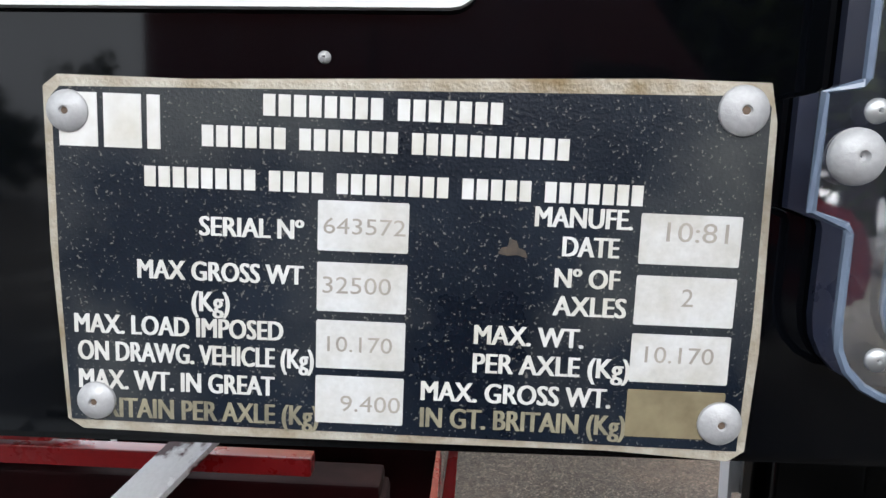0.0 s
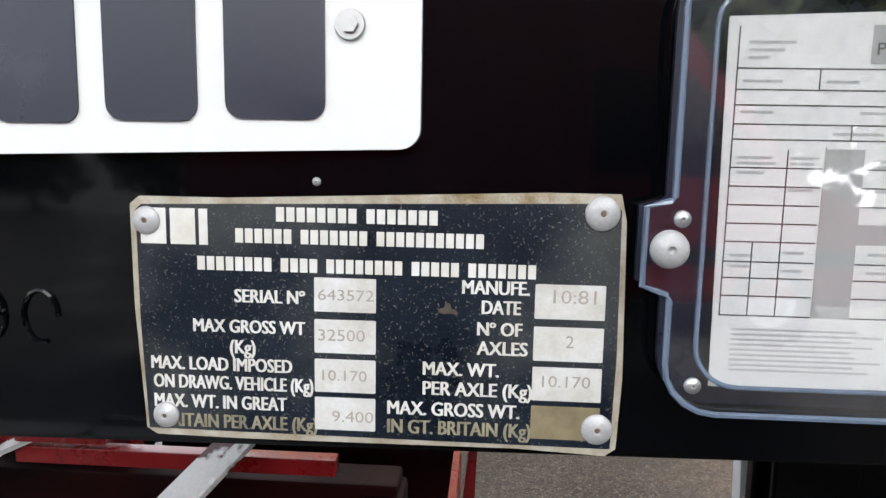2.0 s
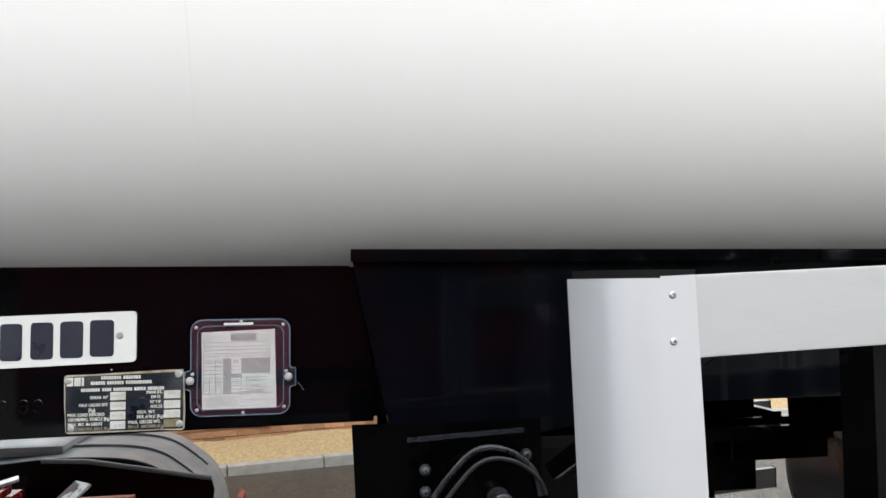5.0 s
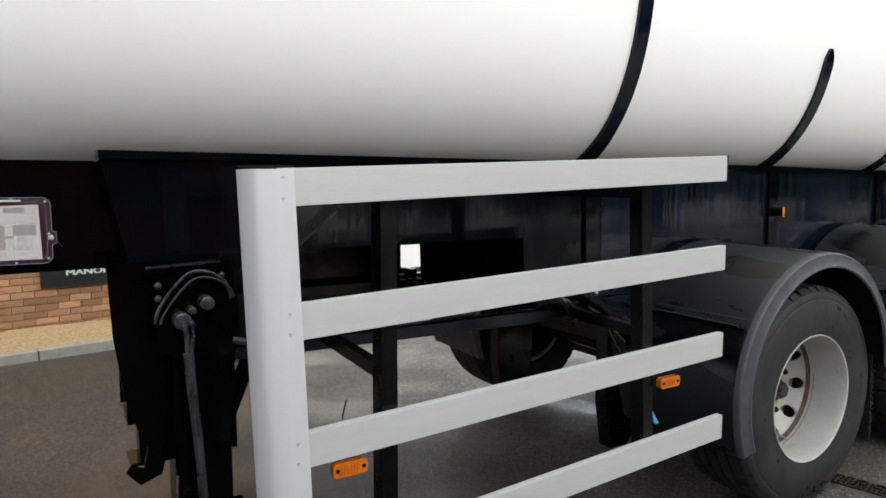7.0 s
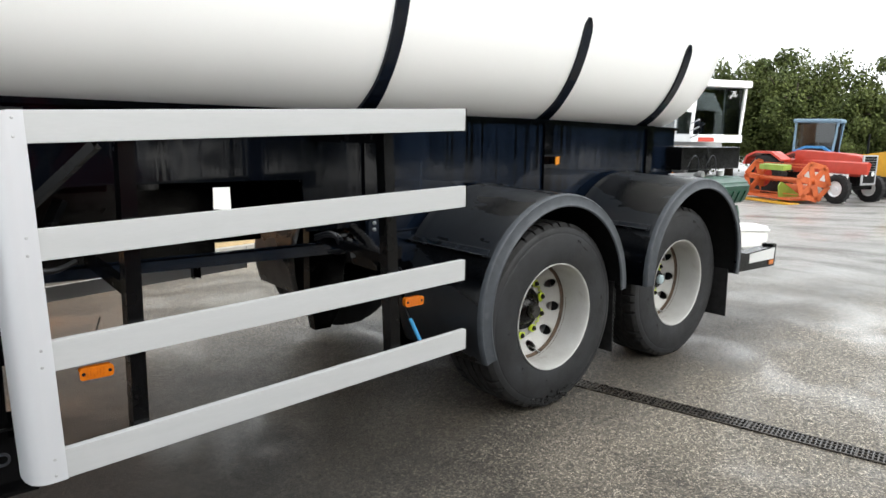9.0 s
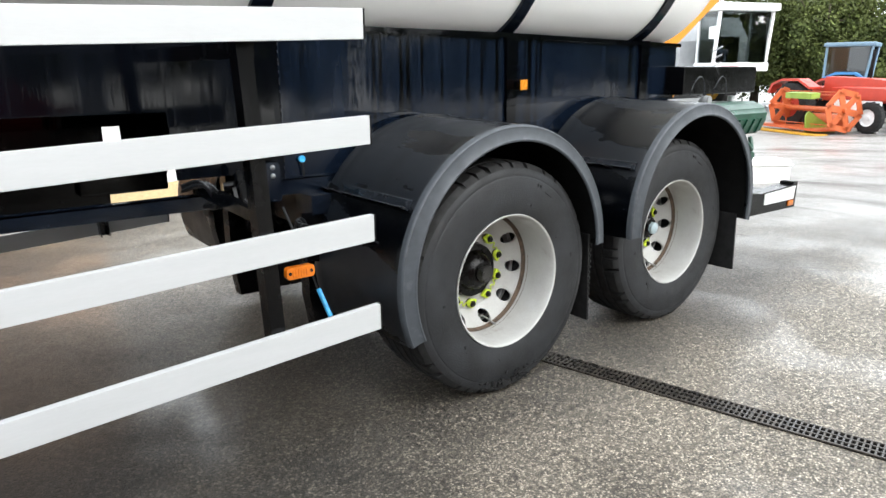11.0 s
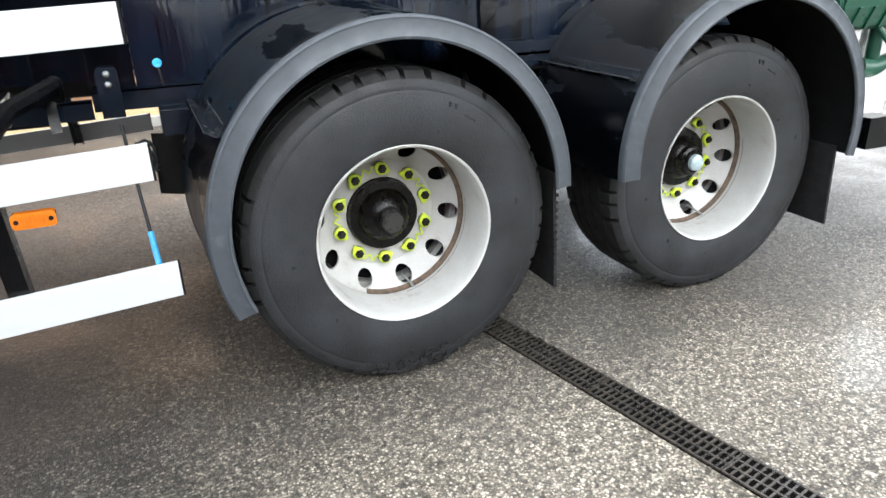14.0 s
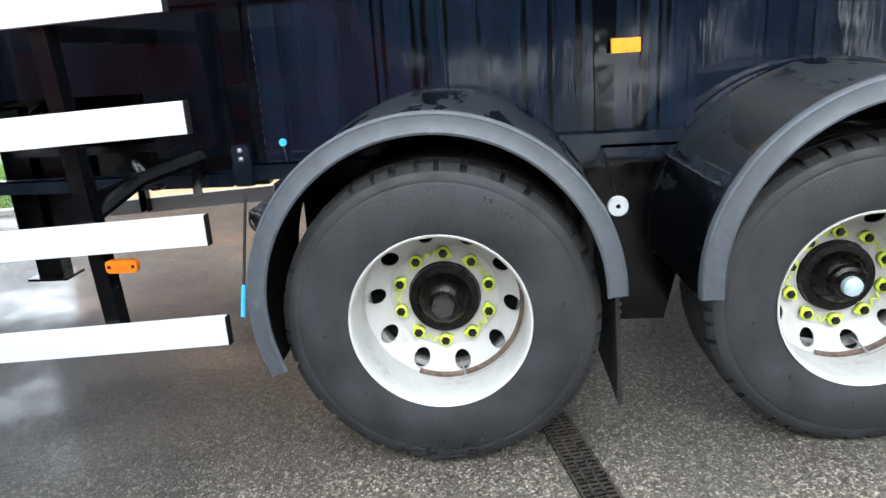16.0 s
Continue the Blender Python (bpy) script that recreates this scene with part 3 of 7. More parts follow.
def weigh_normals(me, limit):
    """Corner normals weighted by face area, so that flat faces beside a bevel stay flat."""
    nl, nf = len(me.loops), len(me.polygons)
    vert, face = np.empty(nl, np.int32), np.empty(nl, np.int32)
    me.loops.foreach_get("vertex_index", vert)
    size, area, norm = np.empty(nf, np.int32), np.empty(nf, np.float32), np.empty(nf * 3, np.float32)
    me.polygons.foreach_get("loop_total", size)
    me.polygons.foreach_get("area", area)
    me.polygons.foreach_get("normal", norm)
    norm = norm.reshape(-1, 3)
    face = np.repeat(np.arange(nf), size)
    order = np.argsort(vert, kind="stable")
    count = np.bincount(vert[order], minlength=len(me.vertices))
    start = np.concatenate(([0], np.cumsum(count)[:-1]))
    mine = np.repeat(order, count[vert[order]])
    first = np.repeat(start[vert[order]], count[vert[order]])
    step = np.arange(len(mine)) - np.repeat(np.concatenate(([0], np.cumsum(count[vert[order]])[:-1])), count[vert[order]])
    other = order[first + step]
    near = (norm[face[mine]] * norm[face[other]]).sum(1) >= limit
    total = np.zeros((nl, 3), np.float32)
    np.add.at(total, mine[near], norm[face[other[near]]] * area[face[other[near]]][:, None])
    length = np.linalg.norm(total, axis=1, keepdims=True)
    total = np.where(length > 1e-12, total / np.maximum(length, 1e-12), norm[face])
    me.normals_split_custom_set(total.tolist())


def mesh_of(name, bm, material, sharp=34):
    bmesh.ops.recalc_face_normals(bm, faces=bm.faces[:])
    me = bpy.data.meshes.new(name)
    bm.to_mesh(me)
    bm.free()
    me.materials.append(material)
    me.shade_smooth()
    me.set_sharp_from_angle(angle=radians(sharp))
    if len(me.polygons) < 12000:
        weigh_normals(me, math.cos(radians(sharp)))
    return me


def thing(name, label, category, m=None, group="", kind=""):
    ob = new(name)
    ob.empty_display_size = 0.2
    if m is not None:
        ob.matrix_basis = m
    return tagged(ob, label, category, group, kind)


def part(name, bm, material, parent, label="", m=None):
    """Links a bmesh, or a mesh made before, as one part of a thing."""
    me = bm if isinstance(bm, bpy.types.Mesh) else mesh_of(name, bm, material)
    ob = new(name, me)
    ob.parent = parent
    if m is not None:
        ob.matrix_basis = m
    return tagged(ob, label)


def solo(name, bm, material, label, category, kind="", m=None, group=""):
    ob = new(name, mesh_of(name, bm, material))
    if m is not None:
        ob.matrix_basis = m
    return tagged(ob, label, category, group, kind)


def B():
    return bmesh.new()


def letters(text, x0, x1, z, h, y, thick=0.0006):
    """Letters of the built-in font as a mesh that fills the given width and height, facing -y."""
    cu = bpy.data.curves.new("letters", "FONT")
    cu.body = text
    cu.extrude = thick
    cu.resolution_u = 3
    tmp = bpy.data.objects.new("letters", cu)
    scene.collection.objects.link(tmp)
    me = bpy.data.meshes.new_from_object(tmp.evaluated_get(bpy.context.evaluated_depsgraph_get()))
    bpy.data.objects.remove(tmp)
    bpy.data.curves.remove(cu)
    xs = [v.co.x for v in me.vertices]
    w = max(xs) - min(xs)
    lo = min(xs)
    for v in me.vertices:
        v.co = Vector((x0 + (v.co.x - lo) / w * (x1 - x0), y - v.co.z, z + v.co.y / 0.69 * h))
    return me


def bold(me, d):
    """Widens thin letters a little by a second, shifted copy of each."""
    bm = bmesh.new()
    bm.from_mesh(me)
    for dx, dz in ((d, 0), (-d, 0)):
        geo = bmesh.ops.duplicate(bm, geom=[f for f in bm.faces if f.index >= 0 and not f.tag])
        vs = [v for v in geo["geom"] if isinstance(v, bmesh.types.BMVert)]
        for f in geo["geom"]:
            if isinstance(f, bmesh.types.BMFace):
                f.tag = True
        for v in vs:
            v.co.x += dx
            v.co.y += 0.00004 if dx > 0 else 0.00008
    bm.to_mesh(me)
    bm.free()
    return me


def bars(bm, x0, x1, z, h, n, y, gap=0.3, thick=0.0008):
    """A row of n plain upright bars in place of characters."""
    w = (x1 - x0) / n
    for i in range(n):
        box(bm, x0 + i * w, x0 + (i + 1 - gap) * w, y - thick, y, z, z + h)
    return bm


def ground_z(x, y):
    return -0.055 * min(max(y - 1.2, 0.0), 5.2)


# ---- ground ----
def steps(near, far, fine, grow=1.35):
    out, s, v = [0.0], fine, 0.0
    while v < far:
        if v > near:
            s *= grow
        v += s
        out.append(v)
    return [-v for v in out[:0:-1]] + out


def build_ground():
    xs = steps(8, 900, 0.5)
    ys = steps(9, 900, 0.4)
    bm = B()
    grid = [[bm.verts.new((x, y, ground_z(x, y))) for x in xs] for y in ys]
    for r, q in zip(grid, grid[1:]):
        for i in range(len(xs) - 1):
            bm.faces.new((r[i], r[i + 1], q[i + 1], q[i]))
    solo("ground", bm, ASPHALT, "wet dark asphalt yard with exposed pale stones and puddled sheen", "ground", "structure")


build_ground()

KERB = Matrix.Translation((-3.05, 6.15, -0.272)) @ Matrix.Rotation(radians(12.5), 4, "Z")


def build_kerb():
    root = thing("kerb", "pale concrete kerb stones along the yard edge", "kerb", KERB, kind="structure")
    bm = B()
    box(bm, 0.004, 0.911, 0, 0.13, -0.1, 0.10, 0.012)
    me = mesh_of("kerb_stone", bm, KERBM)
    for i in range(-10, 8):
        part("kerb_stone", me, KERBM, root, m=Matrix.Translation((i * 0.915, 0, 0)))
    bm = B()
    n = 60
    rows = [[bm.verts.new((-2.4 + 9.7 * i / n, 0.13 + v, 0.088 + 0.15 * min(1, v / 0.46) ** 0.8 + (noise.noise((i * 0.55, v * 3, 0)) * 0.03 if 0 < v else 0)))
             for i in range(n + 1)] for v in (0, 0.08, 0.16, 0.25, 0.34, 0.46)]
    for r, q in zip(rows, rows[1:]):
        for i in range(n):
            bm.faces.new((r[i], r[i + 1], q[i + 1], q[i]))
    solo("gravel_verge", bm, GRAVEL, "straw-coloured gravel bank between the kerb and the wall", "gravel", "stuff", KERB)
    bm = B()
    rng = random.Random(4)
    for _ in range(14000):
        x, y = rng.uniform(-9.5, -2.45), rng.uniform(0.16, 4.5)
        a, hgt = rng.uniform(0, 6.3), rng.uniform(0.04, 0.10)
        w = 0.012
        v = [bm.verts.new((x - w * math.cos(a), y - w * math.sin(a), 0.08)), bm.verts.new((x + w * math.cos(a), y + w * math.sin(a), 0.08)),
             bm.verts.new((x + rng.uniform(-0.03, 0.03), y + rng.uniform(-0.03, 0.03), 0.08 + hgt))]
        bm.faces.new(v)
    solo("grass", bm, GRASSM, "short green lawn grass behind the kerb", "grass", "stuff", KERB)
    bm = B()
    box(bm, -19.5, -2.4, 0.135, 7, -0.15, 0.085, 0.02)
    solo("lawn_bed", bm, mat("lawn_soil", (0.07, 0.11, 0.03), 0.9, var=0.4, scale=20, bump=0.5), "green lawn ground behind the kerb", "lawn", "structure", KERB)


build_kerb()

WALL_Y = 0.58


def build_wall():
    bm = B()
    # the upper wall is unseen; its height is set to block sky light
    box(bm, -2.25, 3.2, WALL_Y + 0.012, WALL_Y + 0.3, -0.2, 4.6)
    wall = solo("wall_north", bm, BRICKWORK, "orange-brown brick building wall with pale mortar", "wall", "structure", KERB)
    bm = B()
    box(bm, 3.2, 9.5, WALL_Y + 0.05, WALL_Y + 0.3, -0.2, 2.0)
    solo("wall_cladding", bm, WHITEDOOR, "white sheet-metal clad end of the building", "wall", "structure", KERB)
    bm = B()
    box(bm, -0.107, 0.107, 0, 0.03, 0.005, 0.070, 0.004)
    me = mesh_of("brick", bm, BRICK)
    for row in range(14):
        for i in range(21):
            x = -2.13 + i * 0.225 + (0.1125 if row % 2 else 0)
            part("brick", me, BRICK, wall, m=Matrix.Translation((x, WALL_Y - 0.004 + 0.003 * random.random(), 0.03 + row * 0.075)))
    sign = thing("wall_sign", "black sign board with white lettering on the brick wall", "sign", KERB)
    bm = B()
    box(bm, 0.18, 1.35, WALL_Y - 0.05, WALL_Y - 0.015, 0.655, 0.985, 0.004)
    part("board", bm, SIGNM, sign)
    me = letters("MANOR", 0.43, 0.88, 0.775, 0.062, WALL_Y - 0.0505, 0.002)
    me.materials.append(NPWHITE)
    part("lettering", bold(me, 0.004), NPWHITE, sign, "white capital letters")
    bm = B()
    bars(bm, 0.50, 0.72, 0.905, 0.05, 3, WALL_Y - 0.052)
    part("lettering", bm, NPWHITE, sign, "white letter bars")


def build_orange_board():
    bm = B()
    prism(bm, [(-1.66, 0.452), (-0.435, 0.328), (-0.435, 0.60), (-1.66, 0.72)], "y", WALL_Y - 0.035, WALL_Y - 0.003)
    solo("orange_board", bm, ORANGE, "bright orange board fixed slightly askew to the brick wall", "board", "", KERB)


def build_drain():
    root = thing("drain_grating", "wet cast iron slotted channel drain set in the asphalt", "drain", pose(0.43, 0.16, 0, 0, 0, math.degrees(math.atan2(-1.32, 0.30))), kind="structure")
    # flat black sheet on the ground stands in for the dark of open slots
    bm = B()
    box(bm, -1.0, 9.0, -0.062, 0.062, 0.0005, 0.003)
    part("channel", bm, VOID, root)
    bm = B()
    L, pitch = 0.5, 0.5 / 22
    for y in (-0.060, -0.0225, 0.0155, 0.0535):
        box(bm, 0.002, L - 0.002, y, y + 0.0075, 0.003, 0.010, 0.001)
    for i in range(23):
        x = min(i * pitch, L - 0.006)
        box(bm, x, x + 0.0075, -0.056, 0.056, 0.003, 0.009)
    me = mesh_of("grating_panel", bm, IRON)
    for i in range(-2, 18):
        part("grating_panel", me, IRON, root, m=Matrix.Translation((i * L, 0, 0)))


build_drain()


def leaf_cloud(bm, centres, count, size, rng, squash=0.8):
    for _ in range(count):
        c, r = centres[rng.randrange(len(centres))]
        d = Vector((rng.gauss(0, 1), rng.gauss(0, 1), rng.gauss(0, squash)))
        d = d.normalized() * r * (rng.random() ** 0.33)
        p = Vector(c) + d
        n = Vector((rng.gauss(0, 1), rng.gauss(0, 1), rng.gauss(0.4, 1))).normalized()
        s = n.orthogonal().normalized()
        t = n.cross(s)
        a = rng.uniform(0, 6.28)
        s, t = s * math.cos(a) + t * math.sin(a), t * math.cos(a) - s * math.sin(a)
        w = size * rng.uniform(0.6, 1.4)
        v = [bm.verts.new(p + s * w * u + t * w * 0.55 * k + n * w * 0.18 * abs(u)) for u, k in ((-1, 0), (0, -1), (1, 0), (0, 1))]
        bm.faces.new(v)


def tree(m, height, spread, seed, leaves=30000, size=0.08):
    rng = random.Random(seed)
    root = thing("tree", "bushy green broadleaved tree at the yard edge", "tree", m, "trees round the yard")
    bm = B()
    centres = []
    tube(bm, [(0, 0, -0.1), (0.08, 0.03, height * 0.25), (0.0, 0.1, height * 0.55), (0.1, 0, height * 0.85)], [0.22, 0.17, 0.12, 0.03], 9)
    for k in range(11):
        z0 = height * rng.uniform(0.15, 0.7)
        a = rng.uniform(0, 6.28)
        r = spread * rng.uniform(0.45, 0.95)
        tip = Vector((r * math.cos(a), r * math.sin(a), min(z0 + height * rng.uniform(0.1, 0.3), height * 0.95)))
        tube(bm, [(0, 0.05, z0), tip * 0.5 + Vector((0, 0, z0 * 0.4)), tip], [0.07, 0.045, 0.012], 6)
        centres.append((tip, spread * rng.uniform(0.18, 0.34)))
        centres.append((tip * 0.6 + Vector((0, 0, z0 * 0.3)), spread * rng.uniform(0.25, 0.42)))
    for k in range(6):
        centres.append((Vector((rng.uniform(-0.6, 0.6) * spread, rng.uniform(-0.6, 0.6) * spread, height * rng.uniform(0.12, 0.5))), spread * 0.4))
    centres.append((Vector((0, 0, height * 0.78)), spread * 0.42))
    for k in range(46):
        a = rng.uniform(0, 6.28)
        r = spread * rng.uniform(0.2, 1.0)
        centres.append((Vector((r * math.cos(a), r * math.sin(a), height * (0.86 - 0.45 * (r / spread) ** 2) * rng.uniform(0.45, 1.08))), spread * rng.uniform(0.10, 0.24)))
    part("trunk", bm, BARK, root)
    bm = B()
    leaf_cloud(bm, centres, leaves, size, rng)
    for _ in range(30):
        a = rng.uniform(0, 6.28)
        c, r = centres[rng.randrange(len(centres))]
        p = Vector(c) + Vector((math.cos(a) * r * 0.5, math.sin(a) * r * 0.5, r * rng.uniform(0.7, 1.25)))
        leaf_cloud(bm, [(p, 0.16 * spread)], 50, size * 0.9, rng)
    part("crown", bm, LEAF, root)
    return root


FIRST = [tree(pose(30.0, 14.3, -0.28), 5.6, 2.4, 11), tree(pose(30.5, 8.6, -0.28, 0, 0, 80), 4.3, 2.3, 12), tree(pose(30.0, 11.4, -0.28, 0, 0, 20), 5.2, 2.5, 13)]
SPOTS = [(29.0, 16.4, 0.95, 40), (31.0, 10.0, 0.92, 150), (31.0, 12.9, 1.0, 230), (33.0, 7.0, 1.0, 300), (34.0, 5.0, 1.05, 10), (35.0, 3.0, 0.9, 95), (28.0, 18.6, 0.9, 200), (26.5, 20.5, 1.2, 320),
         (37.0, 0.2, 0.95, 15), (38.0, -3.0, 1.1, 130), (40.0, -7.5, 1.0, 210), (36.0, 15.0, 1.2, 70), (24.0, 22.0, 1.0, 33), (42.0, -12.0, 1.2, 160), (35.0, 11.5, 1.1, 120)]
for k, (x, y, s, a) in enumerate(SPOTS):
    t = copy_thing(FIRST[k % 3], pose(x, y, ground_z(x, y), 0, 0, a))
    t.scale = (s, s, s)
# unseen low hedge and trees across the yard, sized for what gloss paint mirrors
HEDGE = tree(pose(-26.0, -14.0, 0), 4.2, 2.4, 21, 3500, 0.16)
SPOTS = [(-22.9 + 3.1 * i, -14.5 + 1.2 * math.sin(i * 2.3), (0.62 if i < 6 else 1.1 if i < 7 else 1.9 if i < 10 else 0.7) + 0.12 * math.sin(i * 1.7), 47 * i) for i in range(13)]
# more unseen trees, most of them tall, added to darken what the rear web mirrors
SPOTS += [(-29.0, -9.0, 0.9, 160), (19.0, -10.0, 1.5, 60), (23.0, -12.0, 1.7, 200), (16.0, -13.5, 1.4, 100), (28.0, -12.0, 1.7, 10)]
for x, y, s, a in SPOTS:
    t = copy_thing(HEDGE, pose(x, y, ground_z(x, y), 0, 0, a))
    t.scale = (s, s, s)


# ---- tanker trailer ----
trailer = thing("tanker_trailer", "white tanker semi-trailer on a black chassis with two wheels a side", "trailer")
TANK_Y, TANK_Z, TANK_A, TANK_B = 1.25, 2.62, 0.88, 1.09


def section(a, off=0.0):
    """A point of the tank's flattened oval section: y and z."""
    c, d = math.cos(a), math.sin(a)
    k = 2 / 2.6
    return (TANK_Y + (TANK_A + off) * math.copysign(abs(c) ** k, c), TANK_Z + (TANK_B + off) * math.copysign(abs(d) ** k, d))


def build_tank():
    bm = B()
    n = 120
    ring_at = [(-8.6, 0.55), (-8.5, 0.82), (-8.3, 0.97), (-8.1, 1.0)] + [(-8.0 + 0.5 * i, 1.0) for i in range(21)] + [(2.1, 0.998), (2.2, 0.990), (2.31, 0.965), (2.42, 0.92), (2.52, 0.85), (2.60, 0.75), (2.66, 0.62), (2.70, 0.4), (2.72, 0.15)]
    rings = []
    for x, s in ring_at:
        ring = []
        for k in range(n):
            y, z = section(2 * math.pi * k / n)
            ring.append(bm.verts.new((x, TANK_Y + s * (y - TANK_Y), TANK_Z + s * (z - TANK_Z))))
        rings.append(ring)
    for p, q in zip(rings, rings[1:]):
        for k in range(n):
            bm.faces.new((p[k], p[(k + 1) % n], q[(k + 1) % n], q[k]))
    bm.faces.new(rings[0][::-1])
    bm.faces.new(rings[-1])
    tank = part("tank", bm, TANKW, trailer, "glossy white tank barrel with faint weld seams")

    def angle(z):
        d = (z - TANK_Z) / TANK_B
        return math.pi - math.asin(math.copysign(abs(d) ** 1.3, d))

    on = section
    for x, top, w in ((-0.79, 2.62, 0.075), (0.64, 2.25, 0.075), (1.83, 2.20, 0.075)):
        for side in (1, -1):
            bm = B()
            a0, a1 = angle(1.62), angle(top)
            rows = []
            m = 22
            for i in range(m + 1):
                f = i / m
                a = a0 + (a1 - a0) * f
                wid = w * (1 + 0.45 * max(0, 1 - f * 3.2)) * (1 if f < 0.9 else max(0.22, math.sqrt(max(0, 1 - ((f - 0.9) / 0.1) ** 2))))
                yo, zo = on(a, 0.016)
                yi, zi = on(a, -0.006)
                if side < 0:
                    yo, yi = 2 * TANK_Y - yo, 2 * TANK_Y - yi
                rows.append([bm.verts.new(c) for c in ((x - wid / 2, yi, zi), (x - wid / 2, yo, zo), (x + wid / 2, yo, zo), (x + wid / 2, yi, zi))])
            for p, q in zip(rows, rows[1:]):
                for k in range(3):
                    bm.faces.new((p[k], p[k + 1], q[k + 1], q[k]))
            bm.faces.new(rows[0])
            bm.faces.new(rows[-1])
            part("strap", bm, NAVY, tank, "black tapered support strap")
    for x in (-3.17,):
        bm = B()
        tube(bm, [(x, *on(math.pi * (1.06 + 0.27 * i / 14), -0.0015)) for i in range(15)], 0.0025, 6, False)
        part("weld_seam", bm, TANKW, tank)


build_tank()

WEB_Y = 0.69


def build_chassis():
    for side in (0, 1):
        def yy(y):
            return y if not side else 2.5 - y
        # front beam that carries the plates
        bm = B()
        prism(bm, [(-7.5, 1.19), (-2.83, 1.247), (-2.83, 1.61), (-7.5, 1.56)], "y", yy(0.822), yy(0.836))
        beam = part("chassis_beam", bm, BLACKGLOSS, trailer, "deep gloss black front chassis beam")
        bm = B()
        prism(bm, [(-7.5, 1.186), (-2.83, 1.243), (-2.83, 1.251), (-7.5, 1.194)], "y", yy(0.826), yy(0.93))
        part("flange", bm, BLACK, beam)
        bm = B()
        prism(bm, [(-7.5, 1.54), (-2.885, 1.59), (-2.885, 1.612), (-7.5, 1.562)], "y", yy(0.815), yy(1.05))
        part("flange", bm, BLACKGLOSS, beam)
        # rear web
        bm = B()
        foot = [(-2.3, 1.255), (-2.25, 1.285), (-1.19, 1.285), (-1.17, 1.02), (-0.862, 1.02), (-0.855, 0.93)] if not side else [(-2.3, 1.285), (-2.25, 1.165), (-1.09, 1.165), (-1.08, 0.93)]
        prism(bm, [(-2.79, 1.19)] + foot + [(-0.716, 0.93), (-0.716, 1.627), (-2.885, 1.628)], "y", yy(WEB_Y), yy(WEB_Y + 0.014))
        web = part("chassis_web", bm, WEBBLACK, trailer, "gloss black front side web with faint water streaks")
        bm = B()
        prism(bm, [(-0.713, 0.93), (2.06, 0.93), (2.20, 1.25), (2.20, 1.593), (0.6, 1.625), (-0.713, 1.627)], "y", yy(WEB_Y), yy(WEB_Y + 0.014))
        part("chassis_web", bm, NAVY, trailer, "gloss navy side web with dark water streaks")
        bm = B()
        prism(bm, [(-2.885, 1.606), (0.6, 1.604), (2.22, 1.582), (2.22, 1.605), (0.6, 1.629), (-2.885, 1.632)], "y", yy(WEB_Y - 0.022), yy(1.0))
        part("top_flange", bm, BLACKGLOSS, web)
        bm = B()
        prism(bm, [(-2.79, 1.24), (-2.885, 1.628), (-2.872, 1.628), (-2.777, 1.24)], "y", yy(WEB_Y + 0.014), yy(0.84))
        part("end_plate", bm, BLACKGLOSS, web)
        for x in (-0.79, 0.64, 1.83):
            bm = B()
            prism(bm, [(x - 0.045, 1.615), (x + 0.045, 1.615), (x + 0.03, 0.98), (x - 0.03, 0.98)], "y", yy(WEB_Y - 0.018), yy(WEB_Y))
            part("stiffener", bm, BLACKGLOSS, web)
        bm = B()
        for i in range(22):
            z = 0.99 + i * 0.027 + 0.006 * (i * 7 % 3)
            box(bm, -0.7150, -0.7135 + 0.0008 * (i % 3), yy(WEB_Y - 0.004 if not side else WEB_Y - 0.004), yy(WEB_Y), z, z + 0.013)
        tagged(part("weld_seam", bm, WIRE, web), kind="stuff")
        bm = B()
        prism(bm, [(-2.62, 0.910), (-0.862, 0.894), (-0.862, 0.957), (-2.62, 0.960)], "y", yy(0.66), yy(0.668))
        prism(bm, [(-2.62, 0.952), (-0.862, 0.950), (-0.862, 0.958), (-2.62, 0.961)], "y", yy(0.66), yy(0.70))
        part("lower_rail", bm, RAILNAVY, trailer, "navy angle iron rail under the web")
        bm = B()
        prism(bm, [(-0.858, 0.918), (0.72, 0.905), (0.72, 0.985), (-0.858, 0.985)], "y", yy(0.66), yy(0.668))
        prism(bm, [(-0.858, 0.978), (0.72, 0.978), (0.72, 0.986), (-0.858, 0.986)], "y", yy(0.66), yy(0.74))
        part("lower_rail", bm, RAILNAVY, trailer, "navy angle iron rail under the web")
        bm = B()
        prism(bm, [(0.45, 0.94), (2.4, 0.94), (2.4, 1.04), (0.45, 1.04)], "y", yy(0.63), yy(0.672))
        part("lower_rail", bm, RAILNAVY, trailer)
    bm = B()
    box(bm, 2.10, 3.05, 0.55, 1.95, 1.272, 1.458, 0.012)
    part("rear_crossmember", bm, BLACK, trailer, "black boxed rear crossmember")
    for x in (-5.6, -4.2, -2.8, -1.0, -0.2, 0.7, 1.6, 2.4):
        bm = B()
        box(bm, x - 0.04, x + 0.04, 0.84, 1.66, 1.25, 1.55, 0.006)
        part("crossmember", bm, BLACK, trailer)
    bm = B()
    box(bm, -2.40, -1.14, 1.95, 2.04, 0.66, 1.56, 0.012)
    box(bm, -1.30, -0.85, 1.88, 1.93, 0.80, 0.98, 0.01)
    part("valve_cabinet", bm, BLACK, trailer, "black boxed pipework cabinet between the beams")
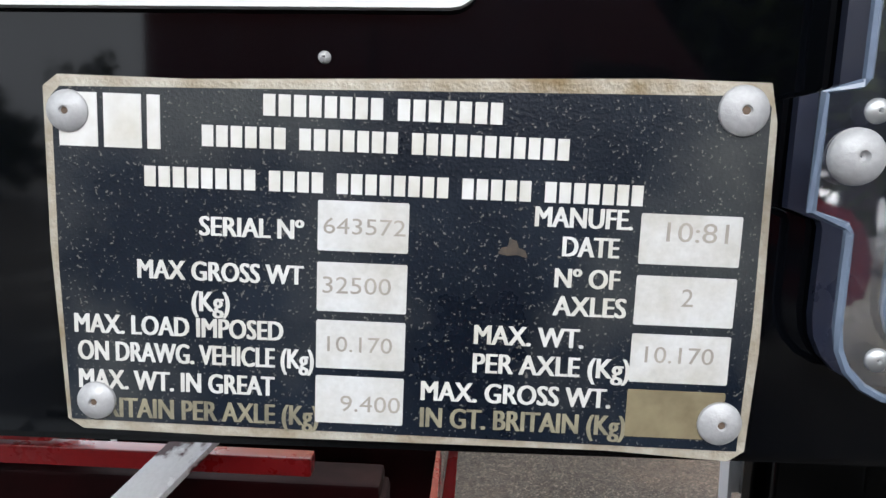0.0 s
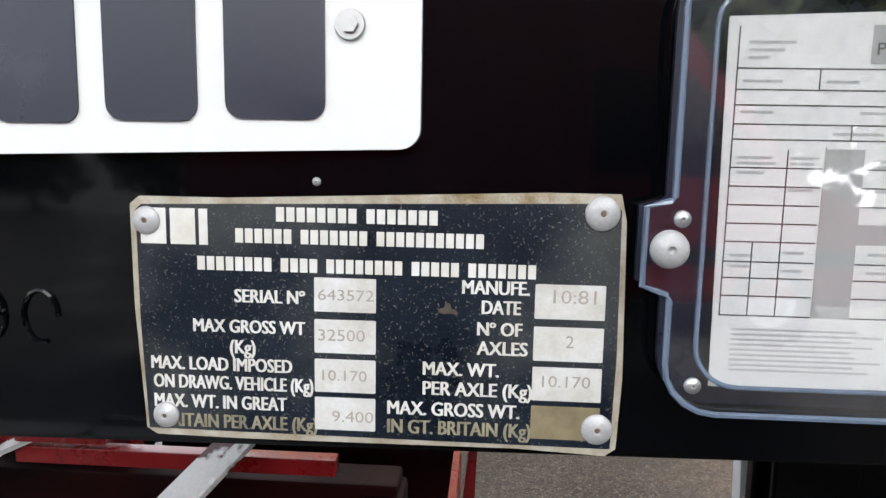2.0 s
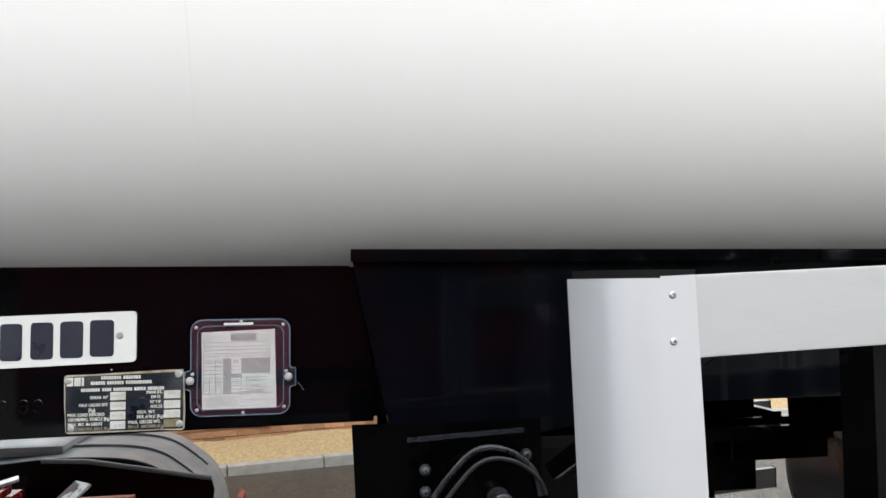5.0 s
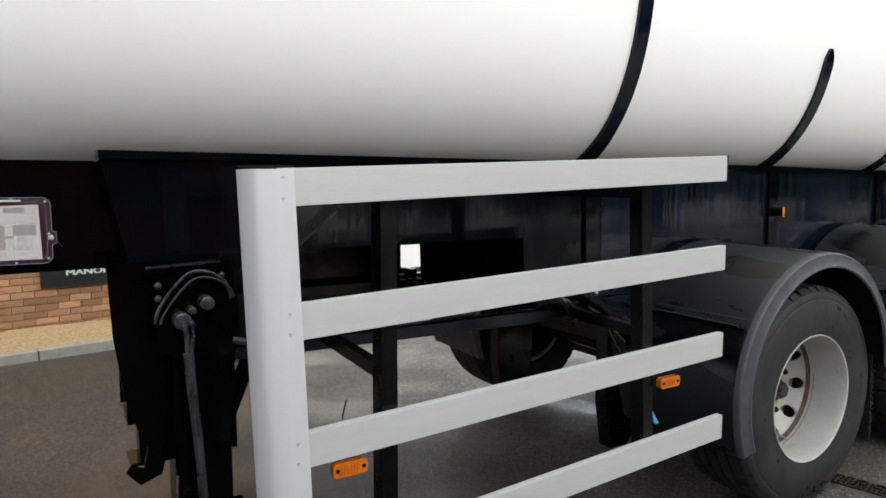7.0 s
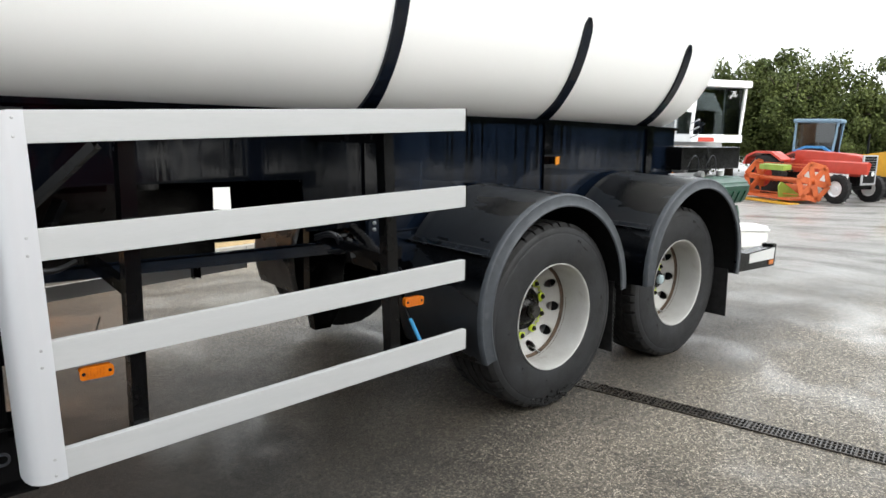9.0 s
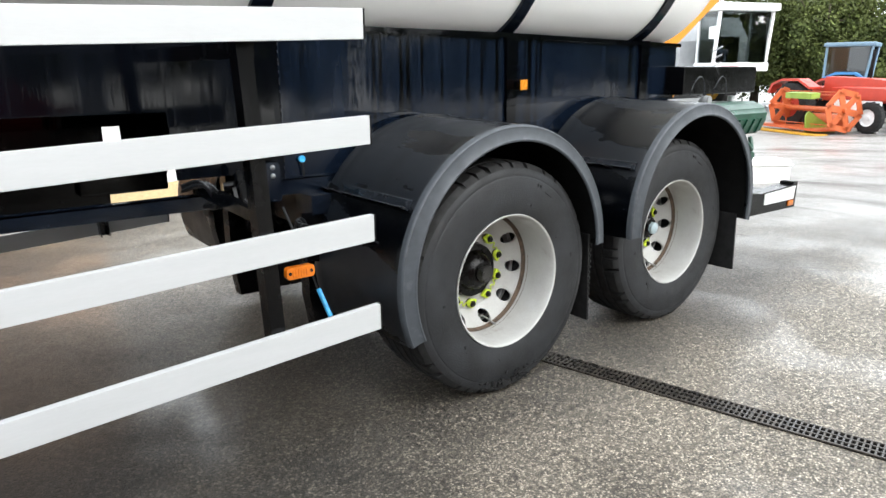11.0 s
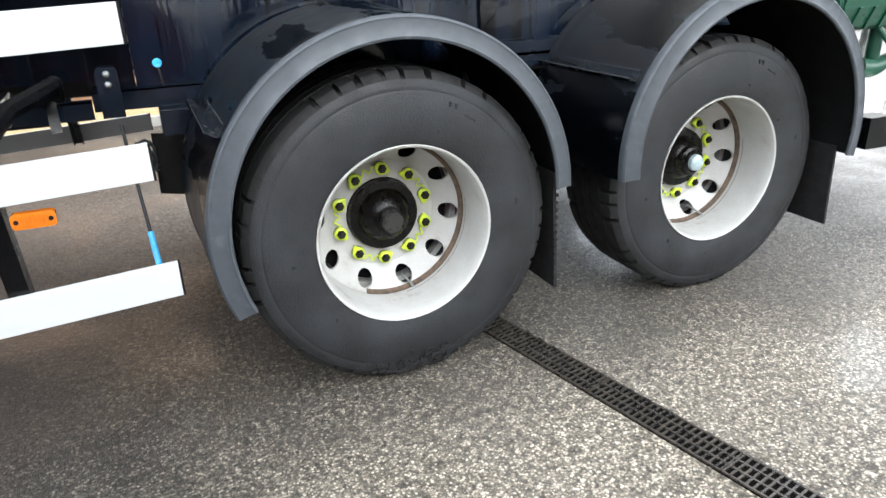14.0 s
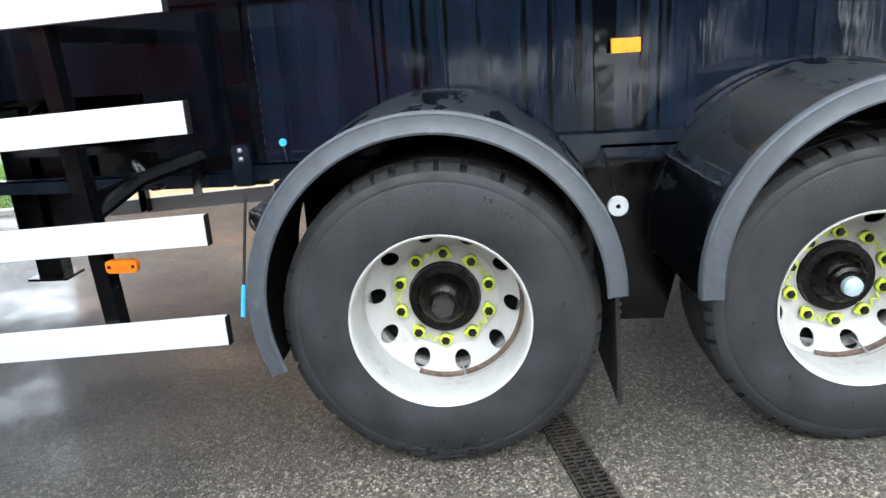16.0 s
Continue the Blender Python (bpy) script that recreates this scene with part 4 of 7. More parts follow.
    for x in (0.015, 1.395):
        bm = B()
        tube(bm, [(x, 0.4, 0.527), (x, 2.1, 0.527)], 0.068, 14)
        box(bm, x - 0.45, x + 0.45, 0.72, 0.80, 0.60, 0.66, 0.01)
        box(bm, x - 0.45, x + 0.45, 1.70, 1.78, 0.60, 0.66, 0.01)
        box(bm, x - 0.08, x + 0.08, 0.70, 0.84, 0.5, 0.95, 0.01)
        box(bm, x - 0.08, x + 0.08, 1.66, 1.80, 0.5, 0.95, 0.01)
        part("axle", bm, BLACK, trailer, "black axle beam with springs")
    # unseen block, added to keep light from passing under the trailer
    bm = B()
    box(bm, -0.45, 2.0, 0.86, 1.64, 0.66, 0.90, 0.02)
    part("suspension_frame", bm, BLACK, trailer, "black frame block added between the axles to stop light")
    # two unseen cylinders, added to stop light between the axles
    for x, y in ((0.70, 0.98), (0.70, 1.52)):
        bm = B()
        tube(bm, [(x - 0.42, y, 0.50), (x - 0.40, y, 0.50), (x + 0.40, y, 0.50), (x + 0.42, y, 0.50)], [0.10, 0.145, 0.145, 0.10], 20)
        part("air_tank", bm, BLACK, trailer, "black cylinder added between the axles to stop light")
    # plates of guessed shape, added to darken the gap between the wheels
    for y in (0.70, 1.72):
        bm = B()
        prism(bm, [(0.40, 0.96), (1.02, 0.96), (0.98, 0.60), (0.90, 0.24), (0.60, 0.24), (0.46, 0.60)], "y", y, y + 0.08)
        part("spring_hanger", bm, BLACK, trailer, "black plate added to darken the gap between the axles")


build_chassis()


def build_cables():
    """Brake hoses and cables tied behind the guard post."""
    rng = random.Random(8)
    for k in range(6):
        d = [rng.uniform(-0.012, 0.012) for _ in range(6)]
        bm = B()
        tube(bm, smooth_curve([(-1.19 + d[0], 0.56, 1.005 + d[1]), (-1.15 + d[2], 0.47, 1.035 + d[3]), (-1.112 + d[4], 0.45, 0.985 + d[5]), (-1.10 + d[1], 0.47, 0.945 + d[0]), (-1.11 + d[3], 0.56, 0.93)], 5), rng.choice((0.005, 0.007, 0.009)), 7)
        part("cable", bm, RUBBERHOSE, trailer, "black cable tied behind the guard post")


build_cables()

# ---- wheels ----
TYRE_R = 0.532


def tyre_mesh():
    bm = B()
    prof = [(0.190, 0.300), (0.03, 0.298), (0.012, 0.306), (0.004, 0.335), (0.0, 0.385), (0.002, 0.425), (0.008, 0.462), (0.013, 0.470), (0.012, 0.482), (0.020, 0.503), (0.031, 0.519),
            (0.040, 0.527), (0.07, 0.531), (0.098, TYRE_R), (0.1, 0.520), (0.108, 0.520), (0.11, TYRE_R), (0.155, TYRE_R), (0.157, 0.520), (0.167, 0.520), (0.169, TYRE_R),
            (0.215, TYRE_R), (0.217, 0.520), (0.227, 0.520), (0.229, TYRE_R), (0.272, TYRE_R), (0.274, 0.52), (0.282, 0.52), (0.284, TYRE_R), (0.312, 0.531), (0.345, 0.527), (0.354, 0.519),
            (0.365, 0.50), (0.378, 0.462), (0.385, 0.385), (0.38, 0.32), (0.35, 0.298), (0.19, 0.300)]
    lugs = 46
    rng = random.Random(3)
    turns = []
    for k in range(lugs):
        a, step, wd = 2 * math.pi * (k + rng.uniform(-0.2, 0.2)) / lugs, 2 * math.pi / lugs, rng.uniform(0.14, 0.32)
        deep = rng.choice((0.0, 0.5, 0.8, 1.0))
        turns += [(a, 0), (a + 0.03 * step, deep), (a + wd * step, deep), (a + (wd + 0.03) * step, 0), (a + 0.45 * step, 0), (a + 0.72 * step, 0.12 * rng.random())]
    n = len(turns)
    rings = []
    for a, cut in turns:
        ring = []
        for j, (y, r) in enumerate(prof):
            if 10 <= j <= 13 or 28 <= j <= 31:
                r -= cut * (0.011 if j in (10, 31) else 0.021)
            z = r * math.sin(a)
            x = r * math.cos(a)
            # flattened foot on the ground
            if z < -0.512:
                z = -0.512 - (abs(z) - 0.512) * 0.55
                y = y + (0.018 if y > 0.19 else -0.010) * 0.6
                if z < -0.5245:
                    z = -0.5245
            ring.append(bm.verts.new((x, y, z)))
        rings.append(ring)
    m = len(prof)
    for i in range(n):
        p, q = rings[i], rings[(i + 1) % n]
        for j in range(m - 1):
            f = bm.faces.new((p[j], q[j], q[j + 1], p[j + 1]))
            f.material_index = 1 if 9 <= j <= 30 else 0
    bmesh.ops.recalc_face_normals(bm, faces=bm.faces[:])
    me = mesh_of("tyre", bm, RUBBER, 28)
    me.materials.append(TREAD)
    return me


def marks_mesh():
    """Small worn sidewall marks and moulded writing that cannot be read."""
    bm = B()
    for a, r, w, h in ((186, 0.383, 0.018, 0.012), (10, 0.402, 0.012, 0.022), (224, 0.358, 0.009, 0.016), (228, 0.372, 0.006, 0.006), (72, 0.352, 0.006, 0.006), (262, 0.36, 0.006, 0.007), (30, 0.33, 0.005, 0.005)):
        c, s = math.cos(radians(a)), math.sin(radians(a))
        pts = [(r * c + w * 0.5 * u, r * s + h * 0.5 * v) for u, v in ((-0.6, -1), (0.5, -0.8), (1, 0.1), (0.2, 1), (-0.7, 0.7))]
        prism(bm, pts, "y", -0.0012, 0.004)
    return mesh_of("sidewall_mark", bm, TREAD)


def scuff_mesh():
    """Ragged black scuffs on the sidewall just above the ground."""
    bm = B()
    rng = random.Random(19)
    for k in range(70):
        a = rng.gauss(272, 9)
        r = 0.505 - abs(rng.gauss(0, 0.028))
        y = -0.004 + max(0.0, r - 0.46) * 0.30
        c, s = math.cos(radians(a)), math.sin(radians(a))
        w, h = rng.uniform(0.004, 0.02), rng.uniform(0.003, 0.011)
        pts = [(r * c + w * u * rng.uniform(0.6, 1), r * s + h * v * rng.uniform(0.6, 1)) for u, v in ((-1, -0.4), (-0.2, -1), (0.7, -0.7), (1, 0.3), (0.2, 1), (-0.7, 0.6))]
        if r * s > -0.508:
            prism(bm, pts, "y", y, y + 0.012)
    return mesh_of("scuff", bm, TREAD)


def writing_mesh():
    bm = B()
    for k in range(2):
        a = radians(70 - k * 2.6)
        box(bm, 0.445 * math.cos(a) - 0.004, 0.445 * math.cos(a) + 0.004, 0.002, 0.008, 0.445 * math.sin(a) - 0.008, 0.445 * math.sin(a) + 0.008)
    for k in range(4):
        a = radians(62 - k * 1.7)
        box(bm, 0.430 * math.cos(a) - 0.004, 0.430 * math.cos(a) + 0.004, 0.0, 0.006, 0.430 * math.sin(a) - 0.003, 0.430 * math.sin(a) + 0.003)
    return mesh_of("sidewall_writing", bm, TREAD)


HOLE_R, HOLE_C = 0.0300, 0.2425


def disc_y(r):
    return 0.275 - 0.075 * min(1, max(0, (r - 0.198) / 0.080))



def rim_mesh():
    bm = B()
    lathe(bm, [(0.03, 0.292), (0.020, 0.300), (0.010, 0.304), (0.007, 0.302), (0.010, 0.296), (0.022, 0.2905), (0.04, 0.2885), (0.06, 0.2865), (0.12, 0.285), (0.17, 0.284), (0.192, 0.2835), (0.200, 0.2815), (0.203, 0.278)], 72)
    # disc with ten round hand holes
    def ring(r, y, n):
        vs = [bm.verts.new((r * math.cos(2 * math.pi * i / n), y, r * math.sin(2 * math.pi * i / n))) for i in range(n)]
        return [bm.edges.new((vs[i], vs[(i + 1) % n])) for i in range(n)], vs
    edges = []
    e, outer = ring(0.278, 0.275, 72)
    edges += e
    e, middle = ring(0.196, 0.275, 60)
    edges += e
    inner = [bm.verts.new((0.132 * math.cos(2 * math.pi * i / 60), 0.275, 0.132 * math.sin(2 * math.pi * i / 60))) for i in range(60)]
    for i in range(60):
        j = (i + 1) % 60
        bm.faces.new((middle[i], middle[j], inner[j], inner[i]))
    holes = []
    for k in range(10):
        a = radians(36 * k)
        vs = [bm.verts.new((HOLE_C * math.cos(a) + HOLE_R * math.cos(2 * math.pi * i / 14), 0.275, HOLE_C * math.sin(a) + HOLE_R * math.sin(2 * math.pi * i / 14))) for i in range(14)]
        edges += [bm.edges.new((vs[i], vs[(i + 1) % 14])) for i in range(14)]
        holes.append(vs)
    bmesh.ops.triangle_fill(bm, use_beauty=True, use_dissolve=False, edges=edges)
    for v in outer + [w for h in holes for w in h]:
        v.co.y = disc_y(math.hypot(v.co.x, v.co.z))
    for vs in holes + [inner]:
        back = [bm.verts.new((v.co.x, v.co.y + 0.012, v.co.z)) for v in vs]
        for i in range(len(vs)):
            bm.faces.new((vs[i], vs[(i + 1) % len(vs)], back[(i + 1) % len(vs)], back[i]))
    lathe(bm, [(0.29, 0.30), (0.29, 0.279), (0.31, 0.279), (0.37, 0.29), (0.37, 0.30)], 48)
    bmesh.ops.remove_doubles(bm, verts=bm.verts[:], dist=0.0005)
    bmesh.ops.rotate(bm, verts=bm.verts[:], matrix=Matrix.Rotation(radians(4.7), 3, "Y"))
    return mesh_of("wheel", bm, RIM, 30)


def rust_mesh():
    bm = B()
    lathe(bm, [(0.187, 0.2830), (0.195, 0.2812), (0.1985, 0.2785), (0.2010, 0.2735), (0.2030, 0.2690)], 40, -110, 75)
    lathe(bm, [(0.170, 0.2833), (0.1725, 0.2832)], 40, -80, 10)
    return mesh_of("rust_line", bm, RUST)


def hub_mesh():
    bm = B()
    lathe(bm, [(0.31, 0.15), (0.31, 0.129), (0.262, 0.129), (0.246, 0.126), (0.244, 0.098), (0.228, 0.090), (0.212, 0.080), (0.200, 0.068), (0.19, 0.052), (0.186, 0.046), (0.186, 0.001)], 48)
    return mesh_of("hub", bm, HUB)


def drum_mesh():
    bm = B()
    lathe(bm, [(0.37, 0.268), (0.312, 0.268), (0.3115, 0.12)], 48)
    return mesh_of("brake_drum", bm, DIRT)


def hexnut_mesh():
    bm = B()
    prism(bm, circle(0, 0, 0.043, 6, 0.2), "y", 0.150, 0.188)
    bmesh.ops.bevel(bm, geom=bm.edges[:], offset=0.005, segments=2, affect="EDGES")
    return mesh_of("axle_nut", bm, AXLENUT)


def hubcap_mesh():
    bm = B()
    lathe(bm, [(0.19, 0.036), (0.155, 0.035), (0.140, 0.033), (0.134, 0.025), (0.132, 0.001)], 32)
    return mesh_of("hub_cap", bm, CAPBLUE)


def hubneck_mesh():
    bm = B()
    lathe(bm, [(0.21, 0.066), (0.175, 0.062), (0.168, 0.05), (0.158, 0.046), (0.158, 0.001)], 32)
    return mesh_of("hub_neck", bm, HUB)


NUT_R = 0.1675


def nut_mesh():
    bm = B()
    prism(bm, circle(0, 0, 0.0165, 6), "y", 0.222, 0.252)
    lathe(bm, [(0.2525, 0.0225), (0.247, 0.0225), (0.245, 0.017)], 16)
    lathe(bm, [(0.222, 0.0105), (0.214, 0.0105), (0.213, 0.001)], 12)
    return mesh_of("wheel_nut", bm, NUTM)


def indicator_mesh():
    """Two pointed rings joined by a wavy link, for nuts 36 degrees apart."""
    bm = B()
    ends = []
    for sgn in (-1, 1):
        a = radians(18 * sgn)
        cx, cz = NUT_R * math.cos(a), NUT_R * math.sin(a)
        outp, inp = [], []
        tip = radians(18 * sgn + 90 * sgn + 25 * sgn)
        for i in range(24):
            t = 2 * math.pi * i / 24
            d = abs((t - tip + math.pi) % (2 * math.pi) - math.pi)
            r = 0.0225 + 0.012 * max(0, 1 - d / 0.55)
            outp.append((cx + r * math.cos(t), cz + r * math.sin(t)))
            inp.append((cx + 0.0150 * math.cos(t), cz + 0.0150 * math.sin(t)))
        vo = [[bm.verts.new((u, y, v)) for u, v in outp] for y in (0.230, 0.243)]
        vi = [[bm.verts.new((u, y, v)) for u, v in inp] for y in (0.226, 0.243)]
        for i in range(24):
            j = (i + 1) % 24
            bm.faces.new((vo[0][i], vo[0][j], vo[1][j], vo[1][i]))
            bm.faces.new((vo[0][i], vi[0][i], vi[0][j], vo[0][j]))
            bm.faces.new((vi[0][i], vi[1][i], vi[1][j], vi[0][j]))
        ends.append(a)
    pts = []
    for i in range(25):
        f = i / 24
        a = ends[0] * (1 - f) + ends[1] * f
        a = a * 0.62
        r = NUT_R + 0.010 * math.sin(f * 4 * math.pi) + 0.002
        pts.append((r * math.cos(a), 0.238, r * math.sin(a)))
    tube(bm, pts, 0.003, 6)
    return mesh_of("nut_indicator", bm, LIME)


def valve_mesh():
    bm = B()
    tube(bm, [(0.055, 0.25, -0.236), (0.062, 0.205, -0.242), (0.070, 0.175, -0.256)], 0.004, 8)
    tube(bm, [(0.070, 0.175, -0.256), (0.0715, 0.164, -0.259)], 0.0052, 8)
    return mesh_of("valve", bm, STEEL)


def build_wheels():
    drum = drum_mesh()
    tyre, marks, writing, rim, rust, hub, axle_nut, cap, neck, nut, ind, valve = (tyre_mesh(), marks_mesh(), writing_mesh(), rim_mesh(), rust_mesh(), hub_mesh(), hexnut_mesh(), hubcap_mesh(), hubneck_mesh(), nut_mesh(), indicator_mesh(), valve_mesh())
    for x, inset, side, turn in ((0.010, 0.014, 0, 1.5), (1.412, 0.093, 0, -3), (0.010, 0.014, 1, 40), (1.412, 0.093, 1, 75)):
        m = Matrix.Translation((x, inset if not side else 2.5 - inset, 0.527))
        if side:
            m = m @ Matrix.Rotation(math.pi, 4, "Z")
        w = part("wheel", rim, RIM, trailer, "white steel wheel with ten hand holes and rust line", m)
        spin = Matrix.Rotation(radians(turn), 4, "Y")
        part("tyre", tyre, RUBBER, w, "worn grey-black single tyre with cracked shoulder")
        if not side:
            tagged(part("sidewall_mark", marks, TREAD, w, m=spin), kind="stuff")
            tagged(part("sidewall_writing", writing, TREAD, w, m=spin), kind="stuff")
        if x < 1 and not side:
            tagged(part("scuff", scuff_mesh(), TREAD, w), kind="stuff")
        part("rust_line", rust, RUST, w, m=spin)
        part("brake_drum", drum, DIRT, w, "dirty black brake drum")
        part("hub", hub, HUB, w, "greasy black hub")
        if x < 1:
            part("axle_nut", axle_nut, AXLENUT, w, "greasy steel axle nut")
        else:
            part("hub_neck", neck, HUB, w)
            part("hub_cap", cap, CAPBLUE, w, "pale blue hub cap")
        part("valve", valve, STEEL, w, m=spin)
        for k in range(10):
            a = radians(-18 + 36 * k)
            part("wheel_nut", nut, NUTM, w, m=spin @ Matrix.Translation((NUT_R * math.cos(a), 0.024, NUT_R * math.sin(a))))
        for k in range(5):
            part("nut_indicator", ind, LIME, w, "lime yellow pointed nut indicator", m=Matrix.Translation((0, 0.024, 0)) @ spin @ Matrix.Rotation(radians(-36 - 72 * k), 4, "Y"))


build_wheels()


# ---- mudguards ----
def build_mudguards():
    for cx, cz, R, a0, a1 in ((0.0, 0.610, 0.606, 1, 203), (1.435, 0.650, 0.610, -11, 185)):
        for side in (0, 1):
            def yy(y):
                return y if not side else 2.5 - y
            bm = B()
            prof = [(0.64, R + 0.013), (0.60, R + 0.021), (0.56, R + 0.021), (0.53, R + 0.013), (0.06, R + 0.003), (0.04, R + 0.005), (0.006, R + 0.002), (0.006, R - 0.004), (0.04, R - 0.003), (0.06, R - 0.004), (0.57, R + 0.007), (0.64, R + 0.007)]
            lathe(bm, [(yy(y), r) for y, r in prof], 60, a0, a1, cx, cz, True)
            g = part("mudguard", bm, PLASTIC, trailer, "black plastic half-round mudguard with damp streaks")
            bm = B()
            lathe(bm, [(yy(0.02), R - 0.0055), (yy(0.63), R + 0.0050), (yy(0.63), R + 0.002), (yy(0.02), R - 0.0085)], 60, a0 + 0.5, a1 - 0.5, cx, cz, True)
            part("dirt_lining", bm, DIRT, g, "dull black dirt inside the mudguard")
            bm = B()
            prof = [(0.008, R + 0.0025), (-0.012, R + 0.002), (-0.020, R - 0.001), (-0.024, R - 0.006), (-0.022, R - 0.012), (-0.026, R - 0.034), (-0.031, R - 0.052), (-0.036, R - 0.058), (-0.034, R - 0.065), (-0.026, R - 0.067), (-0.018, R - 0.050), (-0.012, R - 0.026), (-0.006, R - 0.006), (0.007, R - 0.0045)]
            lathe(bm, [(yy(y), r) for y, r in prof], 60, a0, a1, cx, cz, True)
            part("edge_lip", bm, LIP, g, "grey rolled outer edge of the mudguard")
            bm = B()
            x = cx + R * math.cos(radians(a0)) - 0.03
            z1 = cz + R * math.sin(radians(a0)) + 0.03
            prism(bm, [(x, z1), (x + 0.012, z1), (x + 0.03, 0.20), (x + 0.018, 0.20)], "y", yy(0.05), yy(0.52))
            for k in range(14 if cx < 1 else 0):
                z = 0.22 + k * (z1 - 0.25) / 14
                box(bm, x + 0.012, x + 0.021, yy(0.043) if not side else yy(0.051), yy(0.051) if not side else yy(0.043), z, z + 0.012)
            part("mud_flap", bm, TREAD, g, "ribbed black rubber mud flap")
            # angle iron bracket across the front of the guard
            bm = B()
            a = radians(148 if cx < 1 else 150)
            px, pz = cx + (R + 0.004) * math.cos(a), cz + (R + 0.004) * math.sin(a)
            tx, tz = -math.sin(a), math.cos(a)
            nx, nz = math.cos(a), math.sin(a)
            for u0, u1, v0, v1 in ((-0.022, 0.022, 0.0, 0.006), (0.016, 0.022, 0.0, 0.04)):
                prism(bm, [(px + tx * u + nx * v, pz + tz * u + nz * v) for u, v in ((u0, v0), (u1, v0), (u1, v1), (u0, v1))], "y", yy(0.03), yy(0.70))
            lathe(bm, [(yy(0.044), 0.001), (yy(0.044), 0.008), (yy(0.054), 0.008)], 8, 0, 360, px + nx * 0.01, pz + nz * 0.01)
            part("bracket", bm, ANGLE, g, "black angle iron mudguard bracket")
            if not side:
                bm = B()
                for u, v in ((0.022, 0.039), (-0.022, 0.006)):
                    prism(bm, [(px + tx * (u + i) + nx * (v + j), pz + tz * (u + i) + nz * (v + j)) for i, j in ((-0.0012, -0.001), (0.0012, -0.001), (0.0012, 0.0018), (-0.0012, 0.0018))], "y", 0.032, 0.60)
                lathe(bm, [(0.036, 0.001), (0.036, 0.006), (0.044, 0.007)], 8, 0, 360, px + nx * 0.02 + tx * 0.019, pz + nz * 0.02 + tz * 0.019)
                part("worn_edge", bm, WORNEDGE, g, "pale worn edges of the bracket")


build_mudguards()


